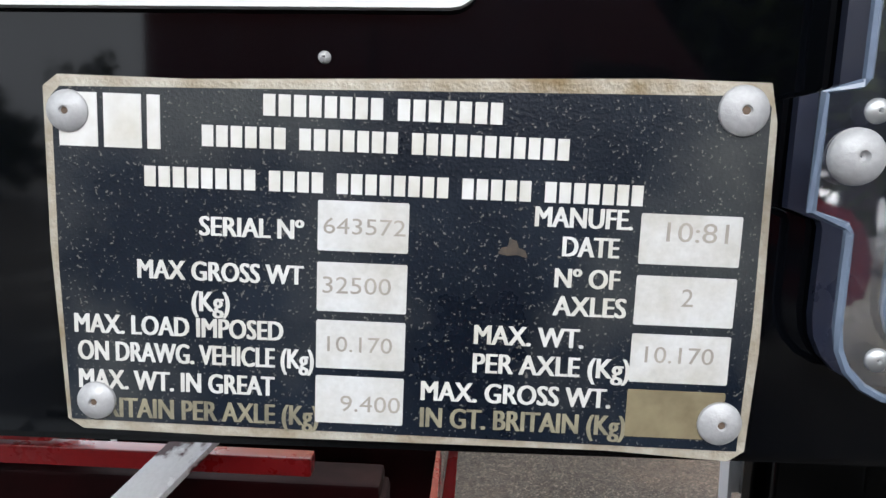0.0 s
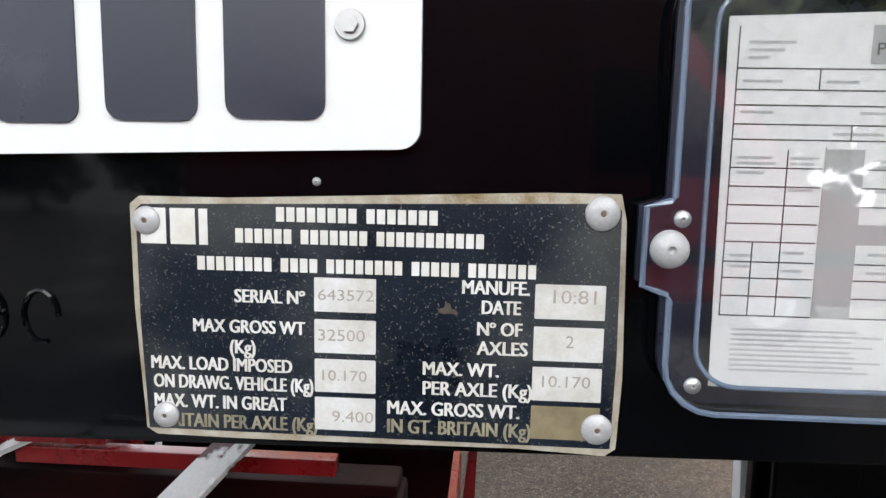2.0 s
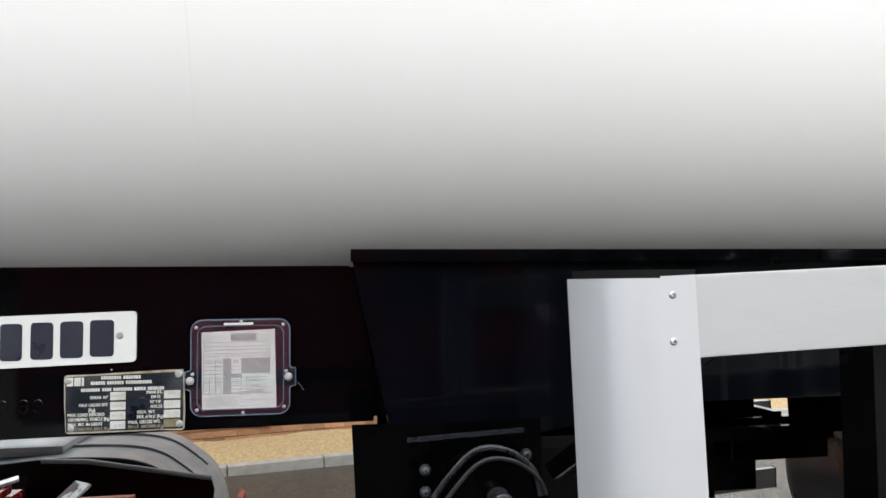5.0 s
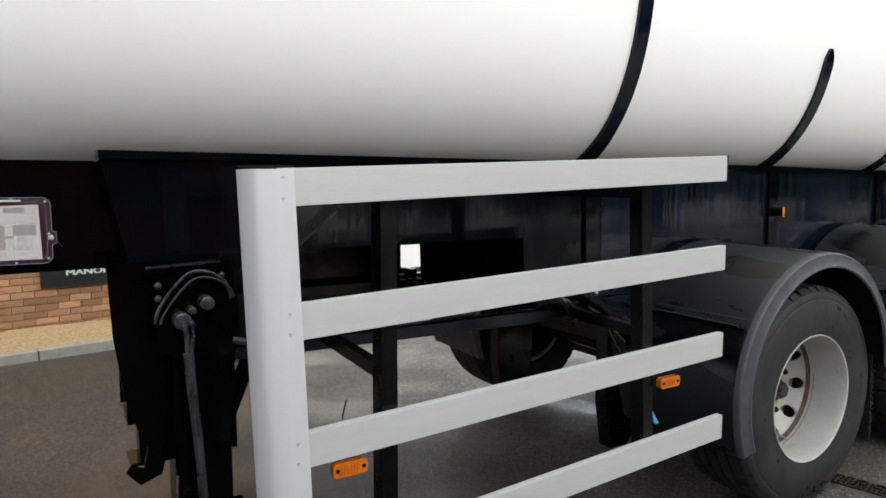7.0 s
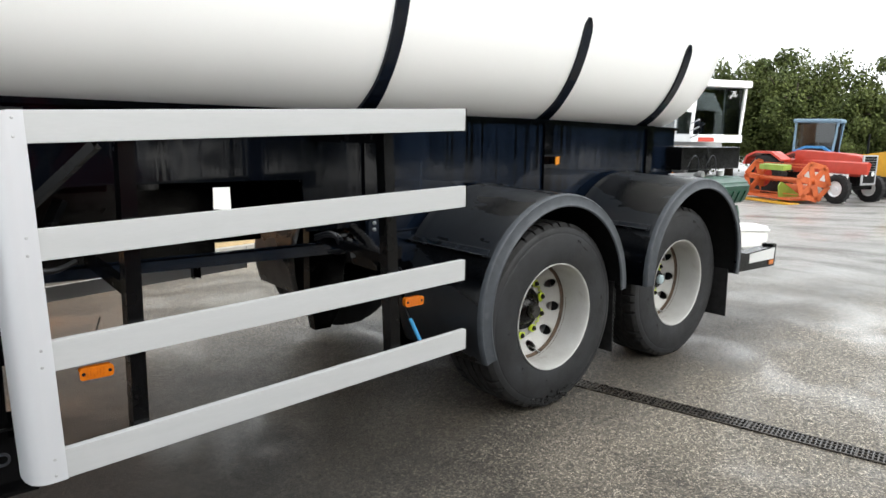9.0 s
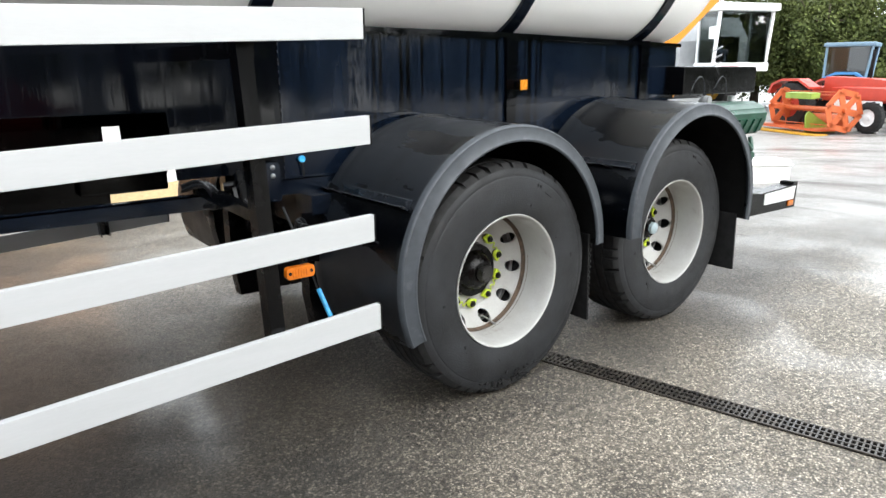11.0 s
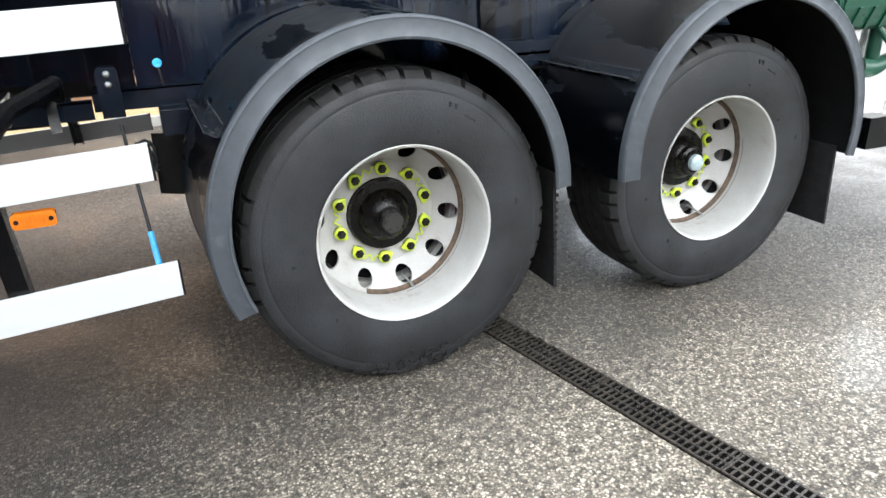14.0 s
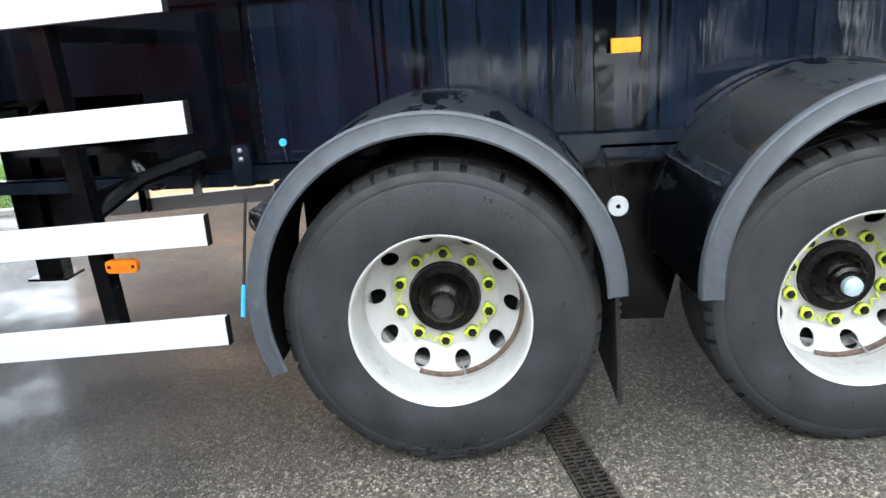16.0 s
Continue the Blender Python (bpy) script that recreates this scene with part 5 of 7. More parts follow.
# ---- side guard ----
def build_guard():
    guard = None
    for side in (0, 1):
        def yy(y):
            return y if not side else 2.5 - y
        bm = B()
        pts = [(-2.49, -0.011), (-2.535, -0.0122), (-2.548, -0.0108), (-2.560, -0.0070), (-2.570, -0.0010), (-2.579, 0.0070), (-2.586, 0.016), (-2.592, 0.028), (-2.600, 0.055), (-2.604, 0.10), (-2.604, 0.120), (-2.594, 0.120), (-2.594, 0.10),
               (-2.590, 0.06), (-2.582, 0.032), (-2.570, 0.014), (-2.55, 0.004), (-2.49, 0.0)]
        lo = [bm.verts.new((x + 0.042 + 0.022 * (x + 2.616), yy(y), 0.385 + (x + 2.616) * 0.04)) for x, y in pts]
        hi = [bm.verts.new((x, yy(y), 1.565 + (x + 2.616) * 0.04)) for x, y in pts]
        bm.faces.new(lo[::-1])
        bm.faces.new(hi)
        for i in range(len(pts)):
            bm.faces.new((lo[i], lo[(i + 1) % len(pts)], hi[(i + 1) % len(pts)], hi[i]))
        guard = part("side_guard", bm, ALUP, trailer, "satin white aluminium side guard with four rails")
        bm = B()
        prism(bm, [(x, yy(y)) for x, y in pts[:10]] + [(-2.59, yy(0.120)), (-2.49, yy(0.03))], "z", 1.566, 1.576)
        part("end_cap", bm, BLACKFRP, guard)
        for zl, zr, xl, xr in ((1.469, 1.539, -2.500, -0.728), (1.112, 1.186, -2.488, -0.714), (0.756, 0.833, -2.474, -0.708), (0.389, 0.488, -2.460, -0.691)):
            bm = B()
            y0, y1 = sorted((yy(-0.007), yy(0.022)))
            box(bm, xl - 0.02, xr - 0.003, y0, y1, zl, zl + 0.099, 0.003, zr - zl)
            rail = part("rail", bm, ALUW, guard, "white powder-coated guard rail")
            bm = B()
            box(bm, xr - 0.003, xr + 0.003, y0 - 0.001, y1 + 0.001, zr - 0.001, zr + 0.100, 0.002)
            part("rail_cap", bm, BLACKFRP, guard, "black rail end cap")
            for k in range(2):
                bm = B()
                lathe(bm, [(yy(-0.0105), 0.0008), (yy(-0.0135), 0.0025), (yy(-0.0125), 0.0046), (yy(-0.008), 0.005)], 12, 0, 360, xl - 0.02, zl + 0.022 + 0.055 * k)
                part("screw", bm, STEEL, guard)
        for x, z0, z1, lean in ((-2.20, 0.42, 1.58, 0.0), (-1.12, 0.46, 1.62, 0.05)):
            bm = B()
            y0, y1 = sorted((yy(0.024), yy(0.03)))
            prism(bm, [(x - 0.026, yy(0.024)), (x + 0.026, yy(0.024)), (x + 0.026, yy(0.085)), (x + 0.020, yy(0.085)), (x + 0.020, yy(0.03)), (x - 0.020, yy(0.03)), (x - 0.020, yy(0.085)), (x - 0.026, yy(0.085))], "z", z0, z1)
            for v in bm.verts:
                v.co.x += lean * ((z0 + z1) / 2 - v.co.z)
            part("upright", bm, BLACK, guard, "black channel upright behind the rails")
            bm = B()
            bar(bm, (x, yy(0.06), 0.970), (x + 0.01, yy(0.66), 0.99), 0.036, 0.042)
            part("arm", bm, BLACK, guard)
            bm = B()
            bar(bm, (x, yy(0.06), 1.50), (x, yy(0.70), 1.50), 0.05, 0.05)
            part("arm", bm, BLACK, guard)
            if x < -2:
                bm = B()
                bar(bm, (x - 0.25, yy(0.68), 1.15), (x, yy(0.40), 1.46), 0.035, 0.035)
                part("arm", bm, BLACK, guard)
        for x, z in ((-2.338, 0.728), (-1.012, 0.772)):
            bm = B()
            y0, y1 = sorted((yy(-0.004), yy(0.02)))
            prism(bm, round_rect(x - 0.052, x + 0.052, z - 0.021, z + 0.021, 0.012), "y", y0, y1)
            for k in range(6):
                ya, yb = sorted((yy(-0.0065), yy(-0.003)))
                box(bm, x - 0.03 + 0.010 * k, x - 0.026 + 0.010 * k, ya, yb, z - 0.013, z + 0.013)
            lamp = part("marker_lamp", bm, AMBER, guard, "amber side marker lamp")
            for dx in (-0.040, 0.040):
                bm = B()
                lathe(bm, [(yy(-0.0060), 0.0005), (yy(-0.0060), 0.0060), (yy(-0.002), 0.0065)], 10, 0, 360, x + dx, z)
                part("screw", bm, BLACKFRP, lamp)


build_guard()


# ---- plates on the front beam ----
FACE = 0.822


def dome(bm, x, z, r, y, h):
    lathe(bm, [(y, r), (y - h * 0.35, r * 0.97), (y - h * 0.75, r * 0.78), (y - h, r * 0.4), (y - h, r * 0.22), (y - h * 0.7, r * 0.14), (y - h * 0.6, 0.0003)], 24, 0, 360, x, z)
    return bm


def build_number_plate():
    bm = B()
    x0, x1, z0, z1, tilt = -3.859, -3.348, 1.386, 1.497, 0.015
    prism(bm, [(x, z + (x - x0) / 0.52 * tilt) for x, z in round_rect(x0, x1, z0 - tilt / 2, z1 - tilt / 2, 0.010)], "y", FACE - 0.006, FACE - 0.001)
    np_ = part("number_plate", bm, NPWHITE, trailer, "white rectangular number plate with dark characters shown as bars")
    for a, b in ((-3.813, -3.775), (-3.758, -3.717), (-3.700, -3.657), (-3.622, -3.579), (-3.562, -3.517), (-3.503, -3.457), (-3.443, -3.394)):
        bm = B()
        zz = (a - x0) / 0.52 * tilt - tilt / 2
        prism(bm, [(x, z + zz) for x, z in round_rect(a, b, 1.402, 1.481, 0.008)], "y", FACE - 0.0075, FACE - 0.006)
        part("character_bar", bm, NPBLACK, np_, "dark blue-black bar")
    for x, z in ((-3.832, 1.437), (-3.382, 1.451)):
        bm = B()
        prism(bm, circle(x, z, 0.0045, 6), "y", FACE - 0.0105, FACE - 0.006)
        lathe(bm, [(FACE - 0.0062, 0.0075), (FACE - 0.0085, 0.007), (FACE - 0.0085, 0.004)], 20, 0, 360, x, z)
        part("bolt", bm, STEEL, np_)


LINES = [("SERIAL Nº", -3.4420, -3.4060, 1.3145, 0.0070), ("MAX GROSS WT", -3.4640, -3.4060, 1.2985, 0.0070), ("(Kg)", -3.4450, -3.4320, 1.2875, 0.0074),
         ("MAX. LOAD IMPOSED", -3.4870, -3.4130, 1.2780, 0.0072), ("ON DRAWᴳ· VEHICLE (Kg)", -3.4860, -3.4020, 1.2680, 0.0074), ("MAX. WT. IN GREAT", -3.4860, -3.4160, 1.2575, 0.0074),
         ("BRITAIN PER AXLE (Kg)", -3.4810, -3.4000, 1.2470, 0.0076)]
LINES_2 = [("MANUFE.", -3.3260, -3.2930, 1.3225, 0.0072), ("DATE", -3.3160, -3.2970, 1.3125, 0.0072), ("Nº OF", -3.3180, -3.2960, 1.3015, 0.0070), ("AXLES", -3.3180, -3.2930, 1.2915, 0.0072),
           ("MAX. WT.", -3.3450, -3.3070, 1.2800, 0.0072), ("PER AXLE (Kg)", -3.3450, -3.2900, 1.2695, 0.0074), ("MAX. GROSS WT.", -3.3630, -3.2960, 1.2585, 0.0074), ("IN GT. BRITAIN (Kg)", -3.3630, -3.2900, 1.2485, 0.0076)]
VALUES = [("643572", -3.3990, -3.3705, 1.3165, 0.0066), ("32500", -3.3990, -3.3750, 1.2955, 0.0070), ("10.170", -3.3970, -3.3740, 1.2745, 0.0066), ("9.400", -3.3920, -3.3705, 1.2525, 0.0070),
          ("10:81", -3.2810, -3.2600, 1.3185, 0.0080), ("2", -3.2740, -3.2700, 1.2960, 0.0074), ("10.170", -3.2850, -3.2610, 1.2755, 0.0070)]


def build_maker_plate():
    x0, x1, z0, z1 = -3.4955, -3.2462, 1.2415, 1.3705
    bm = B()
    pts = [(x0 + 0.0045, z0 + 0.004), (x0 + 0.010, z0 + 0.0005), (x0 + 0.06, z0), (x1 - 0.05, z0 + 0.001), (x1 - 0.006, z0 - 0.001), (x1 - 0.0005, z0 + 0.003), (x1 + 0.001, z0 + 0.04), (x1 - 0.001, z1 - 0.01), (x1 - 0.004, z1 + 0.003), (x1 - 0.04, z1 + 0.003),
           (x0 + 0.05, z1 - 0.003), (x0 + 0.005, z1 - 0.003), (x0, z1 - 0.007), (x0 + 0.0005, z1 - 0.06)]
    prism(bm, pts, "y", FACE - 0.0022, FACE - 0.0004)
    plate = part("maker_plate", bm, PLATEEDGE, trailer, "weathered black and silver maker's plate riveted to the beam")
    bm = B()
    q = 0.0030
    prism(bm, [(x0 + q + 0.003, z0 + q + 0.001), (x1 - q - 0.0005, z0 + q), (x1 - q + 0.0006, z0 + 0.05), (x1 - q - 0.0006, z1 - 0.005), (x1 - q - 0.003, z1 - 0.0015), (x0 + q + 0.003, z1 - q - 0.004), (x0 + q, z1 - q - 0.007), (x0 + q + 0.0005, z0 + 0.06)], "y", FACE - 0.0026, FACE - 0.0018)
    part("enamel_field", bm, PLATEBLK, plate, "dark blue-black speckled enamel field")
    y = FACE - 0.0026
    for text, a, b, z, h in LINES + LINES_2:
        worn = LETTEROLD if z < 1.2500 else LETTER
        me = letters(text.replace("ᴳ·", "G."), a, b, z, h * 0.96, y, 0.00015)
        me.materials.append(worn)
        bold(me, 0.00032)
        part("lettering", me, worn, plate, "tarnished lettering" if worn is LETTEROLD else "")
    for x in (-3.4010, -3.2900):
        for i, z in enumerate((1.3110, 1.2895, 1.2688, 1.2485)):
            old = i == 3 and x > -3.3
            bm = B()
            prism(bm, round_rect(x, x + (0.0315 if x < -3.3 else 0.0345), z, z + 0.0175, 0.0006, 2), "y", y - 0.0002, y + 0.0003)
            part("value_field", bm, PLATEOLD if old else PLATEVAL, plate, "yellowed bare aluminium field" if old else "bare aluminium field")
    for text, a, b, z, h in VALUES:
        me = letters(text, a, b, z + h * 0.08, h * 0.84, y - 0.00025, 0.0001)
        me.materials.append(ENGRAVE)
        tagged(part("stamped_number", me, ENGRAVE, plate), kind="stuff")
    # maker's mark and address as plain shapes
    for a, b in ((-3.4900, -3.4768), (-3.4746, -3.4617), (-3.4597, -3.4553)):
        bm = B()
        box(bm, a, b, y - 0.0003, y, 1.3436, 1.3618)
        part("mark_bar", bm, LETTER, plate, "silver mark shape")
    for a, b, z, h, words in ((-3.4200, -3.3380, 1.3563, 0.0072, (8, 7)), (-3.4410, -3.3150, 1.3452, 0.0072, (6, 7, 11)), (-3.4610, -3.2890, 1.3308, 0.0070, (8, 4, 8, 5, 7))):
        pitch = (b - a) / (sum(words) + 0.75 * (len(words) - 1))
        at = a
        for n in words:
            bm = B()
            bars(bm, at, at + n * pitch, z, h, n, y, 0.22, 0.0003)
            part("lettering", bm, LETTER, plate, "row of silver letter bars")
            at += (n + 0.75) * pitch
    bm = B()
    prism(bm, [(-3.3385, 1.3125), (-3.3350, 1.3118), (-3.3318, 1.3122), (-3.3280, 1.3112), (-3.3290, 1.3140), (-3.3312, 1.3146), (-3.3322, 1.3172), (-3.3345, 1.3178), (-3.3352, 1.3150), (-3.3372, 1.3146)], "y", y - 0.0001, y + 0.0003)
    part("worn_patch", bm, WORNPATCH, plate)
    for x, z, r in ((-3.4868, 1.3553, 0.0073), (-3.2590, 1.3640, 0.0086), (-3.4800, 1.2530, 0.0070), (-3.2568, 1.2548, 0.0080)):
        bm = B()
        dome(bm, x, z, r, FACE - 0.0025, 0.0032)
        rivet = part("rivet", bm, RIVET, plate, "dull domed aluminium rivet")
        bm = B()
        prism(bm, circle(x, z, r * 0.17, 10), "y", FACE - 0.0025 - 0.0025, FACE - 0.0025 - 0.0019)
        part("mandrel", bm, RUST, rivet, "rusty rivet core")


def build_document_holder():
    """A clear box that holds a printed sheet."""
    x0, x1, z0, z1, y = -3.230, -3.018, 1.272, 1.482, 0.800
    out = [(x0, 1.3735), (x0 - 0.0015, 1.372), (x0 - 0.0125, 1.369), (x0 - 0.0125, 1.3325), (x0 - 0.001, 1.3285), (x0, 1.326)]
    right = [(x1, 1.326), (x1 + 0.001, 1.3315), (x1 + 0.0125, 1.3345), (x1 + 0.0125, 1.371), (x1 + 0.001, 1.374), (x1, 1.377)]
    rr = round_rect(x0, x1, z0, z1, 0.024)
    top = [p for p in rr if p[1] > 1.4]
    bot = [p for p in rr if p[1] < 1.4]
    tr = [p for p in top if p[0] > -3.12]
    tl = [p for p in top if p[0] <= -3.12]
    bl = [p for p in bot if p[0] <= -3.12]
    br = [p for p in bot if p[0] > -3.12]
    outline = tr + tl + out + bl + br + right
    bm = B()
    prism(bm, outline, "y", y + 0.0165, y + 0.0205)
    holder = part("document_holder", bm, NPBLACK, trailer, "clear acrylic document holder with a printed sheet inside")
    bm = B()
    prism(bm, outline, "y", y, y + 0.0035)
    lid = part("lid", bm, CLEARP, holder, "clear acrylic lid with screwed rim")
    lid.visible_shadow = False
    # frosted outer edge and inner step of the lid
    for name, grow, r in (("edge_band", 0.0, 0.0016), ("inner_rim", 0.0135, 0.0012)):
        bm = B()
        if grow:
            pts = round_rect(x0 + grow, x1 - grow, z0 + grow, z1 - grow, 0.02, 7)
        else:
            pts = outline
        ring = [(px, y + 0.001, pz) for px, pz in pts]
        tube(bm, ring + [ring[0]], r, 6, False)
        part(name, bm, ACRYL_EDGE, holder, "bluish frosted acrylic edge")
    bm = B()
    prism(bm, [(-3.2095, 1.4545), (-3.2070, 1.2835), (-3.0475, 1.2855), (-3.0515, 1.4600)], "y", y + 0.0080, y + 0.0086)
    part("sheet", bm, PAPER, holder, "white printed test certificate sheet")
    yy = y + 0.0079
    W, H, X, Z = 0.1585, 0.1705, -3.2080, 1.2850

    def rect(u0, u1, v0, v1, m, name="print_block", d=0.0):
        b2 = B()
        box(b2, X + u0 * W, X + u1 * W, yy - 0.0002 - d, yy, Z + v0 * H, Z + v1 * H)
        return part(name, b2, m, holder)
    rect(0.385, 0.735, 0.875, 0.975, INKGREY)
    rect(0.285, 0.395, 0.195, 0.655, INKGREY)
    rect(0.53, 0.92, 0.455, 0.655, INKGREY)
    rect(0.395, 0.53, 0.40, 0.455, INKGREY)
    rng = random.Random(8)
    b2 = B()
    for v in (0.86, 0.805, 0.765, 0.715, 0.675, 0.60, 0.55, 0.50, 0.45, 0.40, 0.345, 0.30, 0.25, 0.195):
        box(b2, X + 0.02 * W, X + 0.92 * W if v > 0.66 or v < 0.2 else X + 0.28 * W, yy - 0.0001, yy, Z + v * H, Z + (v + 0.004) * H)
    for v in (0.60, 0.55, 0.50, 0.345, 0.30, 0.25):
        box(b2, X + 0.395 * W, X + 0.53 * W, yy - 0.0001, yy, Z + v * H, Z + (v + 0.004) * H)
    for u, v0, v1 in ((0.25, 0.805, 0.86), (0.60, 0.805, 0.86), (0.35, 0.675, 0.715), (0.66, 0.675, 0.715), (0.10, 0.195, 0.40), (0.75, 0.92, 0.924), (0.02, 0.195, 0.97), (0.18, 0.195, 0.65), (0.92, 0.45, 0.97), (0.285, 0.195, 0.66), (0.53, 0.02, 0.45), (0.75, 0.86, 0.97)):
        box(b2, X + u * W, X + (u + 0.004) * W, yy - 0.0001, yy, Z + v0 * H, Z + v1 * H)
    for u0, u1, v0, v1 in ((0.60, 0.84, 0.40, 0.405), (0.60, 0.84, 0.235, 0.24), (0.60, 0.604, 0.235, 0.405), (0.836, 0.84, 0.235, 0.405)):
        box(b2, X + u0 * W, X + u1 * W, yy - 0.0001, yy, Z + v0 * H, Z + v1 * H)
    part("ruled_lines", b2, INKDARK, holder)
    b2 = B()
    for k in range(9):
        v = 0.155 - k * 0.0145
        box(b2, X + 0.06 * W, X + rng.uniform(0.40, 0.50) * W, yy - 0.0001, yy, Z + v * H, Z + (v + 0.006) * H)
    for u, v, w in ((0.05, 0.925, 0.13), (0.05, 0.905, 0.10), (0.05, 0.885, 0.06), (0.77, 0.945, 0.15), (0.80, 0.895, 0.10), (0.04, 0.825, 0.11), (0.27, 0.825, 0.09), (0.62, 0.83, 0.05), (0.04, 0.745, 0.09), (0.37, 0.745, 0.16),
                    (0.30, 0.69, 0.14), (0.47, 0.69, 0.10), (0.80, 0.69, 0.07), (0.04, 0.625, 0.10), (0.04, 0.61, 0.11), (0.04, 0.585, 0.08), (0.19, 0.625, 0.08), (0.19, 0.61, 0.07), (0.19, 0.54, 0.07), (0.42, 0.62, 0.07),
                    (0.42, 0.605, 0.07), (0.43, 0.54, 0.07), (0.19, 0.37, 0.06), (0.19, 0.32, 0.06), (0.43, 0.37, 0.07), (0.43, 0.32, 0.07), (0.04, 0.36, 0.07), (0.04, 0.33, 0.06), (0.62, 0.11, 0.16), (0.62, 0.09, 0.14), (0.68, 0.425, 0.1)):
        box(b2, X + u * W, X + (u + w) * W, yy - 0.0001, yy, Z + v * H, Z + (v + 0.008) * H)
    tagged(part("small_print", b2, INKLIGHT, holder), kind="stuff")
    for text, u0, u1, v, h in (("Plate", 0.40, 0.50, 0.900, 0.030), ("DEPARTMENT FOR", 0.62, 0.82, 0.355, 0.017), ("TRANSPORT", 0.655, 0.79, 0.290, 0.017), ("GREAT BRITAIN", 0.635, 0.81, 0.262, 0.017), ("REPLACEMENT", 0.575, 0.855, 0.203, 0.020)):
        me = letters(text, X + u0 * W, X + u1 * W, Z + v * H, h * H, yy - 0.0004, 0.00005)
        me.materials.append(INKDARK)
        part("lettering", me, INKDARK, holder)
    for x, z in ((-3.2195, 1.466), (-3.0325, 1.470), (-3.2170, 1.286), (-3.0305, 1.2875), (-3.124, 1.4775), (-3.119, 1.277), (-3.2265, 1.364), (-3.0260, 1.366)):
        bm = B()
        dome(bm, x, z, 0.0040, y - 0.0001, 0.002)
        part("screw", bm, STEEL, holder)
    for x, z in ((-3.2315, 1.3500), (-3.0210, 1.3535)):
        bm = B()
        dome(bm, x, z, 0.0090, y - 0.0002, 0.005)
        part("rivet", bm, RIVET, holder, "large dull aluminium rivet")
    bm = B()
    box(bm, -3.160, -3.098, y - 0.0008, y, 1.4705, 1.4755)
    part("bright_strip", bm, NPWHITE, holder)


def build_stamping():
    bm = B()
    xs = [-3.745, -3.716, -3.680, -3.653, -3.627, -3.585, -3.556]
    for k, x in enumerate(xs):
        wide = 0.006 if k == 1 else 0.0095
        tube(bm, [(x + 0.009 + wide * math.cos(radians(24 * i)), FACE - 0.0006, 1.303 + 0.014 * math.sin(radians(24 * i))) for i in range(0, 16 if k % 3 else 13)], 0.0013, 5, False)
        if k in (0, 5):
            tube(bm, [(x + 0.002, FACE - 0.0006, 1.303), (x + 0.017, FACE - 0.0006, 1.304)], 0.0012, 5, False)
    tagged(part("stamped_number", bm, BLACKGLOSS, trailer, "row of stamped marks under the gloss paint"), kind="stuff")
    bm = B()
    for k in range(4):
        lathe(bm, [(FACE - 0.002, 0.0003), (FACE - 0.0015, 0.0010), (FACE, 0.0012)], 8, 0, 360, -3.000 + 0.0035 * k, 1.336 - 0.005 * k)
    tagged(part("drips", bm, RIVET, trailer), kind="stuff")
    for x, z in ((-3.400, 1.3765), (-2.86, 1.56)):
        bm = B()
        dome(bm, x, z, 0.0022, FACE, 0.002)
        part("paint_drop", bm, RIVET, trailer)


build_number_plate()
build_maker_plate()
build_document_holder()
build_stamping()


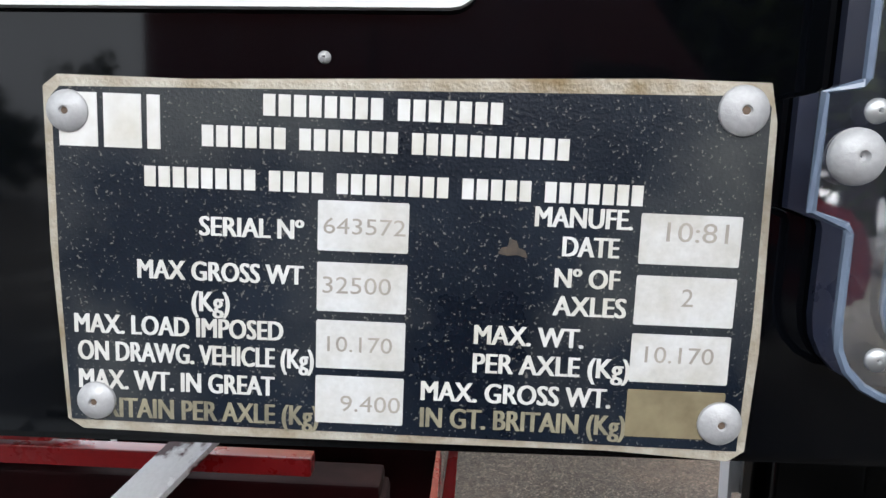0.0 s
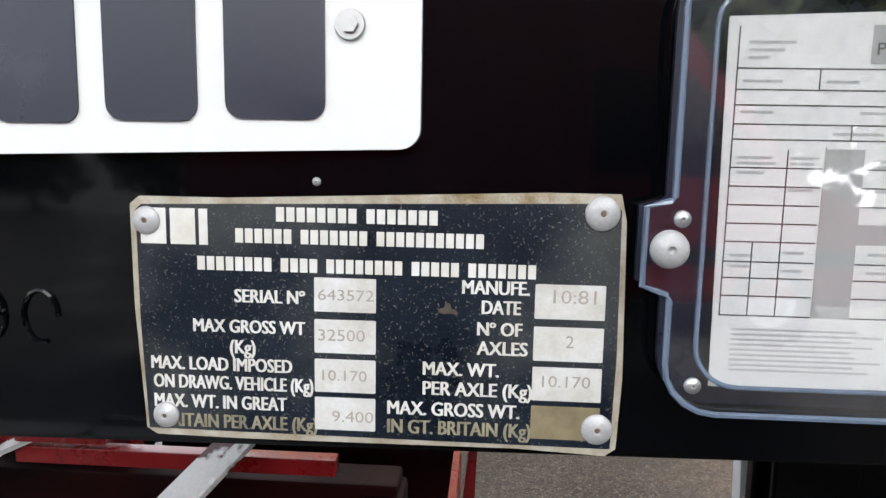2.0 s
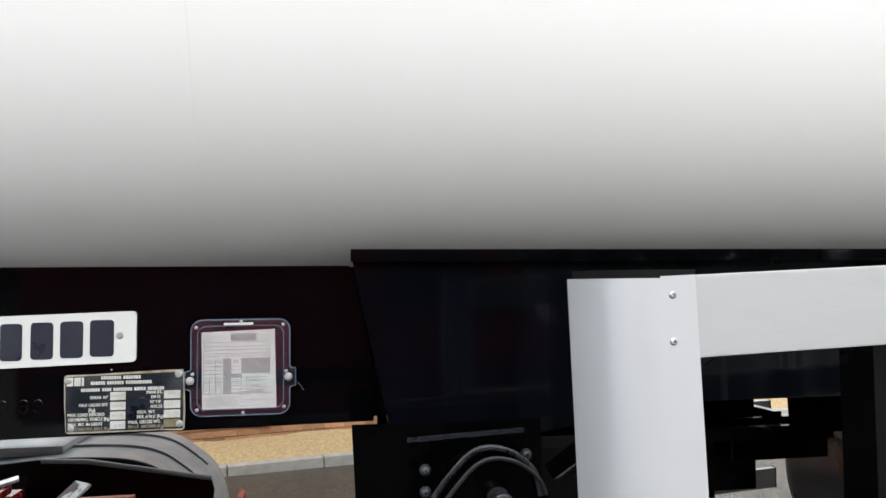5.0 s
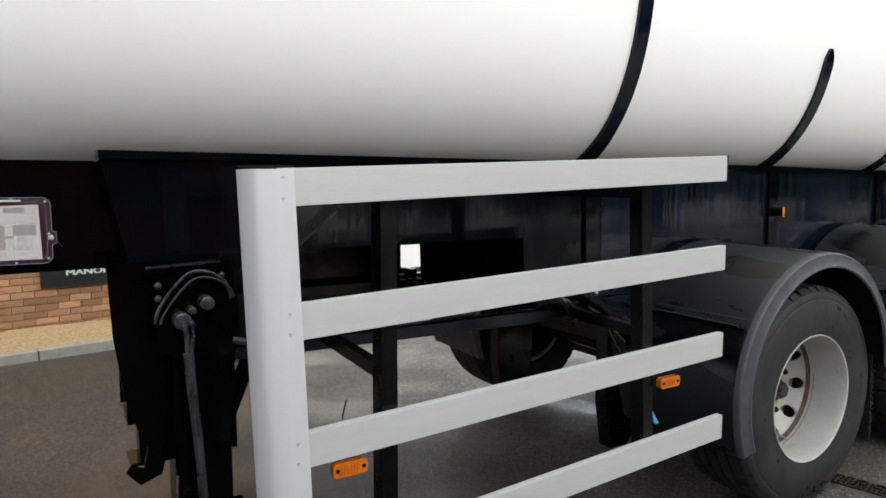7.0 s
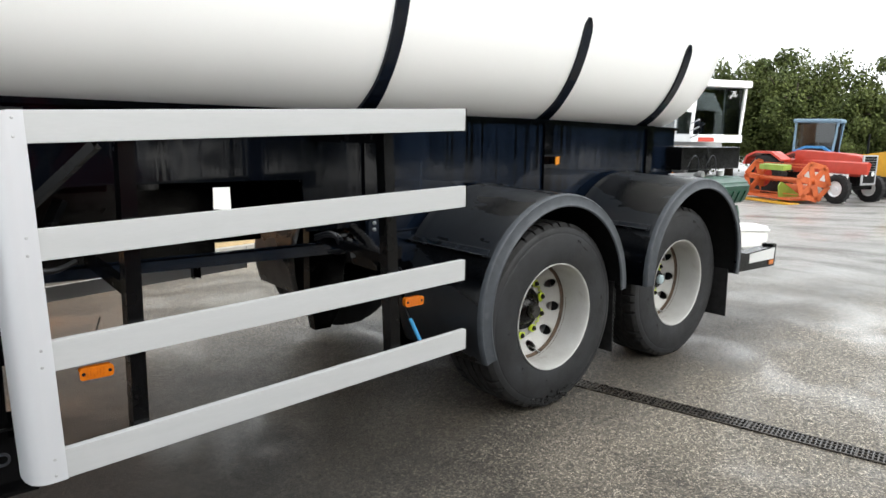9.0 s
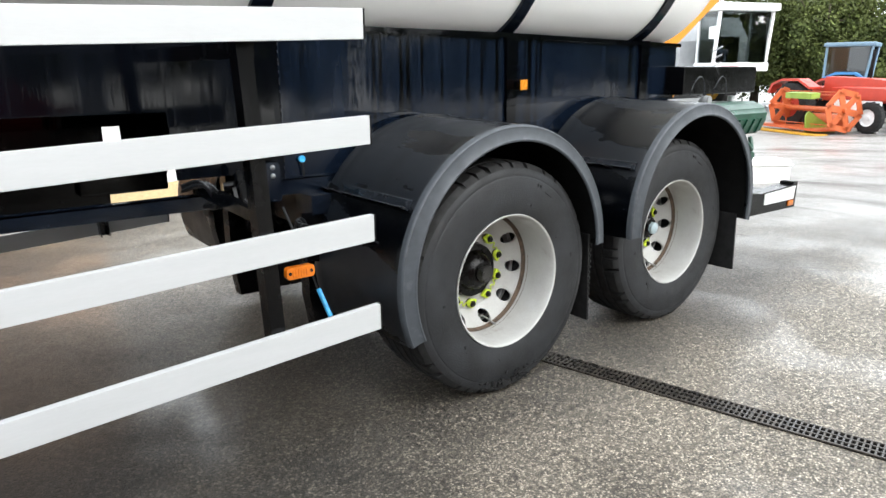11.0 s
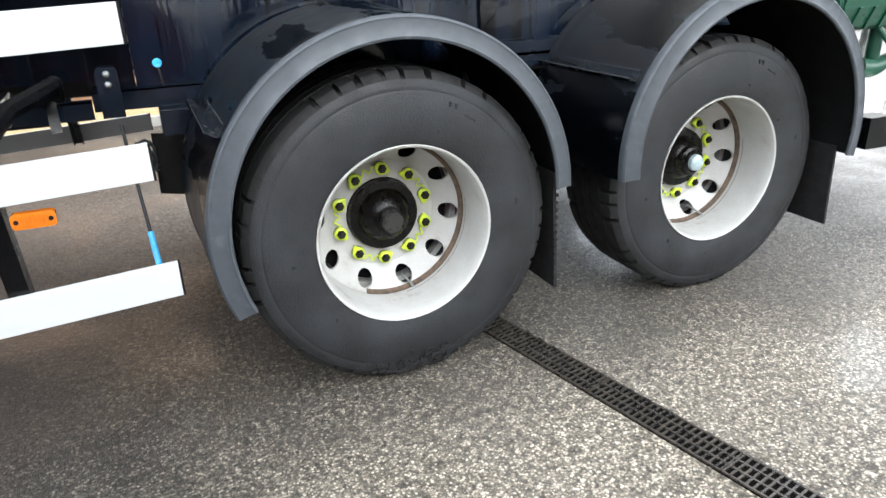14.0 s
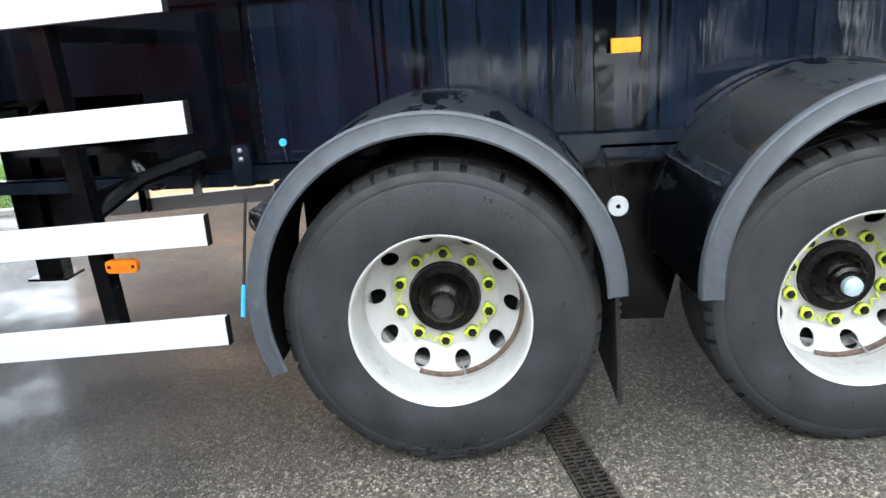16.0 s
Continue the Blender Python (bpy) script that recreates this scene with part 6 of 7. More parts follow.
# ---- landing leg ----
def build_legs():
    for side in (0, 1):
        def yy(y):
            return y if not side else 2.5 - y
        bm = B()
        y0, y1 = sorted((yy(0.52), yy(0.66)))
        box(bm, -2.715, -2.535, y0, y1, 0.34, 1.20, 0.012)
        leg = part("landing_leg", bm, BLACKDEEP, trailer, "black landing leg with a crank handle")
        bm = B()
        y2, y3 = sorted((yy(0.535), yy(0.645)))
        box(bm, -2.665, -2.500, y2, y3, 0.15, 0.36, 0.008)
        part("inner_tube", bm, BLACK, leg)
        bm = B()
        box(bm, -2.72, -2.47, *sorted((yy(0.50), yy(0.68))), 0.395, 0.408, 0.003)
        part("flange", bm, BLACK, leg)
        bm = B()
        box(bm, -2.71, -2.455, *sorted((yy(0.49), yy(0.69))), 0.14, 0.158, 0.004)
        part("foot_plate", bm, BLACK, leg)
        bm = B()
        lathe(bm, [(yy(0.536), 0.027), (yy(0.526), 0.027), (yy(0.526), 0.018), (yy(0.56), 0.018)], 20, 0, 360, -2.562, 0.276)
        part("pin_ring", bm, PEWTER, leg)
        bm = B()
        prism(bm, [(-2.76, 1.02), (-2.755, 1.12), (-2.735, 1.19), (-2.69, 1.235), (-2.63, 1.25), (-2.575, 1.24), (-2.53, 1.20), (-2.51, 1.14), (-2.505, 1.02), (-2.55, 0.97), (-2.70, 0.97)], "y", *sorted((yy(0.50), yy(0.522))))
        part("gear_cover", bm, BLACKDEEP, leg)
        bm = B()
        prism(bm, [(-2.785, 1.268), (-2.565, 1.278), (-2.565, 1.285), (-2.785, 1.275)], "y", *sorted((yy(0.492), yy(0.503))))
        part("cap_plate", bm, ANGLE, leg, "thin black plate over the gear cover")
        for x, z in ((-2.752, 1.215), (-2.752, 1.175), (-2.56, 1.235)):
            bm = B()
            dome(bm, x, z, 0.011, yy(0.50), 0.012 if not side else -0.012)
            part("bolt", bm, PEWTER, leg)
        bm = B()
        arc = smooth_curve([(-2.765, yy(0.49), 1.10), (-2.755, yy(0.488), 1.14), (-2.715, yy(0.485), 1.20), (-2.66, yy(0.485), 1.25), (-2.60, yy(0.485), 1.248), (-2.55, yy(0.487), 1.21), (-2.535, yy(0.49), 1.16)], 6)
        tube(bm, arc, 0.0055, 8)
        part("cover_rim", bm, PEWTER, leg, "worn bright rim over the gear cover")
        bm = B()
        tube(bm, [(p[0] + 0.012, p[1] - (0.004 if not side else -0.004), p[2] - 0.02) for p in arc[3:-3]], 0.0045, 8)
        part("air_hose", bm, WIRE, leg)
        bm = B()
        for x, z, r in ((-2.69, 1.105, 0.026), (-2.615, 1.155, 0.022), (-2.66, 1.135, 0.012)):
            lathe(bm, [(yy(0.50), r), (yy(0.455), r), (yy(0.452), r * 0.7), (yy(0.452), 0.001)], 18, 0, 360, x, z)
        part("gear_shaft", bm, PEWTER, leg, "scuffed steel gear shaft ends")
        # gusset plate beside the leg, with its hooked foot
        bm = B()
        shape = [(-2.885, 1.28), (-2.50, 1.28), (-2.50, 0.62), (-2.735, 0.62), (-2.745, 0.578), (-2.812, 0.553), (-2.852, 0.600), (-2.838, 0.622), (-2.800, 0.605), (-2.785, 0.675), (-2.811, 0.729), (-2.848, 0.848), (-2.873, 1.045)]
        if side:
            shape = [(-2.737, 1.28), (-2.22, 1.28), (-2.22, 0.60), (-2.30, 0.45), (-2.737, 0.45)]
        prism(bm, shape, "y", *sorted((yy(0.60), yy(0.612))))
        part("gusset", bm, BLACKDEEP, leg, "black gusset plate with a hooked foot")
        if side:
            continue
        bm = B()
        tube(bm, [(-2.688, yy(0.455), 1.10), (-2.688, yy(0.435), 1.095), (-2.684, yy(0.432), 1.06), (-2.683, yy(0.43), 1.00)], 0.009, 8)
        tube(bm, [(-2.665, yy(0.455), 1.10), (-2.664, yy(0.435), 1.095), (-2.667, yy(0.432), 1.06), (-2.676, yy(0.43), 1.00)], 0.007, 8)
        part("shackle", bm, PEWTER, leg)
        bm = B()
        tube(bm, [(-2.682, yy(0.43), 1.01), (-2.676, yy(0.43), 0.90), (-2.660, yy(0.43), 0.70), (-2.652, yy(0.432), 0.55), (-2.650, yy(0.44), 0.46)], [0.017, 0.015, 0.0145, 0.0145, 0.012], 12)
        part("crank_handle", bm, PEWTER, leg, "scuffed folded crank handle tube")
        bm = B()
        tube(bm, smooth_curve([(-2.70, yy(0.46), 0.47), (-2.675, yy(0.45), 0.50), (-2.655, yy(0.44), 0.485), (-2.655, yy(0.44), 0.42)], 5), 0.010, 8)
        part("latch", bm, STEEL, leg)
        bm = B()
        tube(bm, [(-2.690, yy(0.46), 0.385), (-2.688, yy(0.46), 0.37), (-2.676, yy(0.46), 0.19), (-2.675, yy(0.46), 0.175)], [0.013, 0.0165, 0.0165, 0.013], 12)
        part("grip", bm, BLUESTRAP, leg, "worn blue crank handle grip")
        bm = B()
        tube(bm, smooth_curve([(-2.715, yy(0.50), 0.60), (-2.722, yy(0.48), 0.5), (-2.718, yy(0.48), 0.38), (-2.70, yy(0.49), 0.32)], 5), 0.004, 6)
        part("chain", bm, PEWTER, leg)
        bm = B()
        bar(bm, (-2.54, yy(0.60), 0.72), (-2.25, yy(0.80), 1.22), 0.05, 0.03)
        part("brace", bm, BLACK, leg)
        bm = B()
        tube(bm, smooth_curve([(-2.53, yy(0.50), 1.02), (-2.45, yy(0.48), 1.0), (-2.35, yy(0.5), 0.985), (-2.25, yy(0.62), 0.99)], 5), 0.012, 8)
        part("hose", bm, WIRE, leg)
    bm = B()
    tube(bm, [(-2.62, 0.66, 1.06), (-2.62, 1.84, 1.06)], 0.022, 12)
    part("cross_shaft", bm, BLACK, trailer)
    bm = B()
    prism(bm, [(-2.80, 1.24), (-2.45, 1.24), (-2.45, 0.90), (-2.80, 1.0)], "y", 1.22, 1.24)
    part("brace_plate", bm, BLACK, trailer)


build_legs()


# ---- small fittings on the web ----
def build_fittings():
    bm = B()
    box(bm, -0.070, 0.070, -0.005, 0.005, -0.0265, 0.0265, 0.003)
    part("reflector", bm, REFLM, trailer, "orange rectangular side reflector", pose(0.715, 0.655, 1.36, 0, 0, 32))
    bm = B()
    box(bm, 0.665, 0.70, 0.662, WEB_Y, 1.345, 1.375)
    part("reflector_bracket", bm, BLACK, trailer)
    bm = B()
    lathe(bm, [(WEB_Y, 0.010), (WEB_Y - 0.012, 0.010), (WEB_Y - 0.013, 0.0155), (WEB_Y - 0.020, 0.0155), (WEB_Y - 0.022, 0.013), (WEB_Y - 0.020, 0.005), (WEB_Y - 0.021, 0.001)], 20, 0, 360, -0.636, 1.063)
    part("air_knob", bm, BLUEKNOB, trailer, "bright blue round air valve knob")
    bm = B()
    tube(bm, smooth_curve([(-0.636, WEB_Y - 0.02, 1.05), (-0.632, WEB_Y - 0.018, 1.02), (-0.628, WEB_Y - 0.012, 0.98)], 4), 0.004, 6)
    part("hose", bm, WIRE, trailer)
    # bolted hanger
    bm = B()
    prism(bm, [(-0.835, 0.90), (-0.765, 0.90), (-0.765, 1.05), (-0.775, 1.065), (-0.825, 1.065), (-0.835, 1.05)], "y", 0.625, 0.66)
    hang = part("hanger", bm, RAILNAVY, trailer, "bolted black hanger plate")
    for z in (1.045, 1.01):
        bm = B()
        dome(bm, -0.80, z, 0.011, 0.625, 0.012)
        part("bolt", bm, STEEL, hang)
    # levers and clamps on the lower rail
    bm = B()
    tube(bm, [(-1.02, 0.62, 0.985), (-0.94, 0.60, 0.99)], 0.02, 10)
    bar(bm, (-0.98, 0.60, 0.985), (-0.975, 0.57, 0.88), 0.032, 0.02)
    part("lever", bm, BLACK, trailer, "black folding lever on the rail")
    bm = B()
    tube(bm, [(-1.12, 0.1, 0.93), (-1.06, 0.30, 1.00), (-0.95, 0.60, 1.03)], 0.028, 8)
    part("stay", bm, BLACK, trailer)
    bm = B()
    tube(bm, smooth_curve([(-1.14, 0.12, 1.02), (-1.10, 0.06, 0.95), (-1.11, 0.05, 0.86), (-1.10, 0.07, 0.80)], 6), 0.005, 6)
    part("cable", bm, WIRE, trailer)
    bm = B()
    tube(bm, smooth_curve([(-2.28, 0.16, 0.87), (-2.30, 0.14, 0.80), (-2.24, 0.13, 0.785), (-2.19, 0.10, 0.82), (-2.19, 0.09, 0.76)], 6), 0.003, 6)
    part("cable", bm, WIRE, trailer)
    # rod with a blue sleeve in front of the first mudguard
    bm = B()
    tube(bm, [(-0.785, 0.58, 0.88), (-0.758, 0.355, 0.57)], 0.006, 8)
    part("rod", bm, BLACK, trailer)
    bm = B()
    tube(bm, [(-0.758, 0.355, 0.57), (-0.749, 0.282, 0.469)], 0.010, 10)
    part("rod_sleeve", bm, BLUEKNOB, trailer, "blue plastic sleeve on a rod")
    # gear between the two guards
    bm = B()
    lathe(bm, [(0.30, 0.036), (0.285, 0.034), (0.285, 0.009), (0.30, 0.009)], 24, 0, 360, 0.628, 0.832)
    part("washer", bm, GREYP, trailer, "pale round plastic washer")
    bm = B()
    bar(bm, (0.62, 0.64, 0.99), (0.92, 0.64, 0.99), 0.02, 0.012)
    bar(bm, (0.62, 0.60, 0.935), (0.92, 0.60, 0.935), 0.02, 0.012)
    bar(bm, (0.628, 0.31, 0.85), (0.628, 0.62, 0.98), 0.01, 0.01)
    part("stay", bm, BLACK, trailer)
    bm = B()
    prism(bm, [(-0.705, 0.63), (-0.60, 0.61), (-0.60, 0.83), (-0.70, 0.84)], "y", 0.58, 0.60)
    mount = part("guard_mount", bm, BLACK, trailer, "black bolted plate that holds the mudguard")
    bm = B()
    box(bm, -0.66, -0.56, 0.56, 0.66, 0.83, 0.92, 0.006)
    part("bracket", bm, RAILNAVY, mount)
    bm = B()
    for k in range(5):
        tube(bm, [(-0.725 + 0.03 * math.cos(0.5 * i + k), 0.55 - 0.012 * k, 0.775 + (0.055 - 0.004 * k) * math.sin(0.5 * i + 0.3 * k)) for i in range(14)], 0.0055, 6)
    part("hose_coil", bm, RUBBERHOSE, mount, "tangled black hose ends")
    # plates added ahead of the first axle to darken the gap inside the mudguard
    for y in (0.74, 1.68):
        bm = B()
        prism(bm, [(-0.60, 0.95), (-0.30, 0.95), (-0.34, 0.30), (-0.44, 0.16), (-0.56, 0.16), (-0.60, 0.40)], "y", y, y + 0.08)
        part("spring_hanger", bm, BLACK, trailer, "black plate added to darken the gap ahead of the front axle")


build_fittings()


# ---- rear end of the trailer ----
def build_rear():
    bm = B()
    box(bm, 2.30, 3.10, 0.30, 2.20, 0.45, 0.56, 0.01)
    bump = part("rear_bumper", bm, BLACK, trailer, "black underrun bar with lamp box")
    bm = B()
    prism(bm, [(2.42, 0.46), (3.14, 0.445), (3.15, 0.635), (3.09, 0.635), (3.085, 0.615), (2.60, 0.60), (2.56, 0.61), (2.42, 0.61)], "y", 0.20, 0.30)
    part("lamp_bracket", bm, BLACK, bump)
    bm = B()
    prism(bm, [(2.66, 0.515), (3.10, 0.51), (3.115, 0.605), (2.66, 0.592)], "y", 0.194, 0.20)
    part("reflective_panel", bm, NPWHITE, bump, "white reflective panel")
    bm = B()
    box(bm, 3.02, 3.10, 0.190, 0.2, 0.465, 0.505, 0.006)
    part("marker_lamp", bm, AMBER, bump, "small amber lamp")
    bm = B()
    box(bm, 2.30, 2.44, 0.36, 0.42, 0.56, 0.76, 0.01)
    part("bumper_stay", bm, GREYP, bump)
    bm = B()
    box(bm, 2.49, 2.70, 0.34, 0.60, 0.53, 0.745, 0.012)
    part("stay_box", bm, CREAM, trailer, "pale grey box stay above the rear bar")
    bm = B()
    prism(bm, [(0.40, 0.99), (0.80, 0.99), (0.82, 1.10), (0.82, 1.205), (0.44, 1.215), (0.36, 1.16), (0.35, 1.11)], "x", 2.29, 2.90)
    bmesh.ops.bevel(bm, geom=bm.edges[:], offset=0.02, segments=3, affect="EDGES")
    for k in range(5):
        prism(bm, [(0.345, 1.10), (0.37, 1.10), (0.40, 1.00), (0.385, 1.00)], "x", 2.40 + 0.10 * k, 2.425 + 0.10 * k)
    part("valve_box", bm, GREENB, trailer, "dark green ribbed plastic valve box")
    bm = B()
    tube(bm, [(2.70, 0.46, 1.0), (2.70, 0.46, 0.80)], [0.035, 0.035], 12)
    tube(bm, smooth_curve([(2.66, 0.42, 0.99), (2.70, 0.38, 0.92), (2.80, 0.40, 0.88), (2.84, 0.44, 0.96)], 6), 0.016, 10)
    tube(bm, smooth_curve([(2.62, 0.46, 0.80), (2.70, 0.44, 0.795), (2.80, 0.44, 0.83), (2.88, 0.44, 0.83)], 6), [0.05 - 0.0012 * i for i in range(19)], 12)
    lathe(bm, [(0.39, 0.001), (0.39, 0.03), (0.41, 0.035), (0.46, 0.03)], 16, 0, 360, 2.80, 0.83)
    part("valve", bm, GREENB, trailer, "dark green cast valve under the box")
    bm = B()
    box(bm, 2.0, 2.42, 0.58, 0.60, 1.13, 1.248, 0.004)
    part("tray", bm, GREYP, trailer, "light grey sheet under the rear crossmember")
    bm = B()
    tube(bm, [(2.86, 0.62, 1.25), (2.86, 0.62, 0.80)], 0.032, 12)
    part("drain_pipe", bm, WHITEP, trailer, "white upright pipe behind the valve box")
    for x in (2.22, 2.50):
        bm = B()
        tube(bm, smooth_curve([(x - 0.10, 0.515, 1.262), (x - 0.07, 0.510, 1.33), (x, 0.512, 1.39), (x + 0.06, 0.512, 1.36), (x + 0.08, 0.515, 1.262)], 6), 0.0035, 6)
        part("wire", bm, PEWTER, trailer)
    bm = B()
    box(bm, 3.06, 3.14, 0.60, 0.80, 1.27, 1.42, 0.01)
    part("end_block", bm, BLACK, trailer)
    bm = B()
    tube(bm, smooth_curve([(2.30, 0.55, 1.24), (2.32, 0.50, 1.20), (2.29, 0.50, 1.14), (2.31, 0.52, 1.08)], 6), 0.014, 8)
    lathe(bm, [(0.47, 0.001), (0.47, 0.03), (0.50, 0.035), (0.53, 0.02)], 14, 0, 360, 2.30, 1.235)
    part("coupling", bm, STEEL, trailer, "silver hose coupling")


build_rear()


# ---- truck under the front of the trailer ----
def build_truck():
    truck = thing("truck", "red tractor truck coupled under the tanker front", "truck", pose(-4.0, 1.25, 0))
    T = Matrix.Translation((4.0, -1.25, 0))

    def add(name, bm, m, label=""):
        bmesh.ops.transform(bm, matrix=T, verts=bm.verts[:])
        return part(name, bm, m, truck, label)
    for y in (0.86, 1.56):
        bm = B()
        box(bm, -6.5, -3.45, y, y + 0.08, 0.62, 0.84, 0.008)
        add("chassis_rail", bm, REDSHADE, "red chassis rail with the trailer's shade in its colour")
    bm = B()
    box(bm, -3.52, -3.44, 0.86, 1.64, 0.60, 0.82, 0.01)
    add("rear_crossmember", bm, REDSHADE)
    bm = B()
    box(bm, -4.10, -3.55, 1.535, 1.565, 0.862, 0.892, 0.004)
    add("cross_tube", bm, REDP, "red square tube")
    bm = B()
    box(bm, -4.50, -4.14, 1.64, 1.74, 0.80, 0.892, 0.006)
    for k in range(8):
        box(bm, -4.48 + 0.042 * k, -4.455 + 0.042 * k, 1.636, 1.645, 0.845, 0.856, 0.002)
    add("slotted_beam", bm, REDP, "red slotted beam")
    bm = B()
    prism(bm, [(-4.50, 0.86), (-4.42, 0.86), (-4.42, 0.96), (-4.47, 1.00), (-4.52, 0.95)], "y", 1.66, 1.76)
    add("bracket", bm, REDP)
    bm = B()
    box(bm, -4.16, -3.93, 1.60, 1.68, 0.855, 0.895, 0.006)
    box(bm, -4.09, -3.93, 1.52, 1.60, 0.905, 0.93, 0.006)
    add("bolt_plate", bm, REDP, "red bolted plate")
    for x in (-4.03, -3.99):
        bm = B()
        tube(bm, [(x, 1.56, 0.93), (x, 1.56, 0.965)], 0.007, 8)
        prism(bm, circle(x, 1.56, 0.012, 6), "z", 0.94, 0.955)
        add("bolt", bm, BLACK)
    bm = B()
    pts = [Vector(p) for p in ((-4.46, 1.40, 0.66), (-4.30, 1.47, 0.77), (-4.12, 1.54, 0.885), (-4.05, 1.56, 0.915), (-3.92, 1.62, 0.945))]
    for a, b in zip(pts, pts[1:]):
        bar(bm, a, b, 0.05, 0.008)
    add("flat_bar", bm, STEELGLARE, "wet steel bar coloured white for its sky glare")
    bm = B()
    bar(bm, (-3.86, 1.28, 0.775), (-3.685, 1.50, 0.952), 0.075, 0.008)
    add("flat_bar", bm, STEELGLARE, "wet steel plate coloured white for its sky glare")
    bm = B()
    prism(bm, [(-3.95, 0.88), (-3.92, 0.925), (-3.86, 0.935), (-3.80, 0.915), (-3.74, 0.87), (-3.74, 0.80), (-3.97, 0.80)], "y", 1.12, 1.26)
    add("air_bellows", bm, BLACKFRP, "black rubber bellows")
    bm = B()
    box(bm, -3.98, -3.60, 1.02, 1.30, 0.72, 0.86, 0.02)
    add("bellows_seat", bm, REDP)
    # far mudguard: a moulded cover over the rear wheel
    prof = [(-4.72, 0.62), (-4.566, 0.80), (-4.30, 0.893), (-4.075, 0.922), (-3.85, 0.932), (-3.65, 0.912), (-3.53, 0.85), (-3.42, 0.73), (-3.365, 0.50)]
    soft = [(p.x, p.z) for p in smooth_curve([(x, 0, z) for x, z in prof], 5)]
    for y0, y1 in ((1.92, 2.40), (0.10, 0.58)):
        bm = B()
        inner = [(x * 0.985 - 4.05 * 0.015, z - 0.012) for x, z in soft]
        prism(bm, soft + inner[::-1], "y", y0, y1)
        box(bm, -4.30, -3.92, y0 + 0.06, y1 - 0.10, 0.925, 0.965, 0.02)
        for k in (0, 1):
            yb = y0 + 0.16 + 0.2 * k
            prism(bm, [(x, z + 0.010) for x, z in soft[18:34]] + [(x, z) for x, z in soft[18:34]][::-1], "y", yb, yb + 0.03)
        g = add("mudguard", bm, GREYFRP, "grey moulded plastic rear mudguard")
        bm = B()
        prism(bm, soft[12:-6] + [(x, z - 0.05) for x, z in soft[12:-6]][::-1], "y", y0 - 0.012, y0 + 0.004)
        add("mudguard_edge", bm, BLACKFRP)
        # panel in the red that carries the shade under the trailer
        bm = B()
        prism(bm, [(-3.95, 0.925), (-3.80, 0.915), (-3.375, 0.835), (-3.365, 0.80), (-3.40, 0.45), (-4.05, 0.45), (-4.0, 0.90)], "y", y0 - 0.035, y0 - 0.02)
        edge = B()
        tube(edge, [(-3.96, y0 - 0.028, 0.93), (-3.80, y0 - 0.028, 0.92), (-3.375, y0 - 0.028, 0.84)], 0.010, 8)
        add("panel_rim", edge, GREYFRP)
        add("inner_panel", bm, REDSHADE, "dark red inner arch panel")
        bm = B()
        lathe(bm, [(y0 + 0.10, 0.27), (y0 + 0.06, 0.30), (y0 + 0.05, 0.38), (y0 + 0.08, 0.45), (y0 + 0.12, 0.475), (y0 + 0.46, 0.475), (y0 + 0.50, 0.45), (y0 + 0.52, 0.38), (y0 + 0.50, 0.27)], 48, 0, 360, -4.05, 0.475 + ground_z(-4, (y0 + y1) / 2))
        add("wheel", bm, RUBBER, "black rear truck tyre")
        bm = B()
        prism(bm, [(-3.36, 0.42), (-3.325, 0.42), (-3.318, 0.64), (-3.338, 0.65)], "y", y0 + 0.30, y1)
        add("tail_board", bm, REDP, "red tail lamp board")
        bm = B()
        box(bm, -3.62, -3.36, y0 - 0.02, y0 + 0.30, 0.36, 0.62, 0.02)
        add("end_panel", bm, REDP, "red painted end panel")
    bm = B()
    box(bm, -5.6, -4.66, 1.70, 2.30, 0.45, 1.02, 0.02)
    add("battery_box", bm, BLACKFRP, "black box beside the chassis rail")
    # white moulded cover, almost level, ahead of the mudguard
    bm = B()
    quad = [Vector(p) for p in ((-4.62, 1.72, 0.868), (-4.31, 1.72, 0.882), (-4.45, 2.22, 0.850), (-4.80, 2.22, 0.836))]
    low = [bm.verts.new(p - Vector((0, 0, 0.012))) for p in quad]
    top = [bm.verts.new(p) for p in quad]
    bm.faces.new(low[::-1])
    bm.faces.new(top)
    for i in range(4):
        bm.faces.new((low[i], low[(i + 1) % 4], top[(i + 1) % 4], top[i]))
    add("battery_cover", bm, WHITEP, "white moulded battery cover with dark decal")

    def on_cover(u, v):
        p = quad[0].lerp(quad[1], u).lerp(quad[3].lerp(quad[2], u), v)
        return p + Vector((0, 0, 0.0035))
    bm = B()
    for u0, v0, u1, v1, w in ((0.55, 0.75, 0.95, 0.72, 0.05), (0.35, 0.22, 0.62, 0.20, 0.04), (0.6, 0.86, 0.98, 0.84, 0.02)):
        bm.faces.new([bm.verts.new(on_cover(u, v)) for u, v in ((u0, v0), (u1, v1), (u1, v1 + w), (u0, v0 + w))])
    for u, v in ((0.72, 0.42), (0.86, 0.58)):
        bm.faces.new([bm.verts.new(on_cover(u + 0.03 * math.cos(i * 0.7), v + 0.04 * math.sin(i * 0.7))) for i in range(9)])
    add("decal", bm, BLACKFRP)


build_truck()


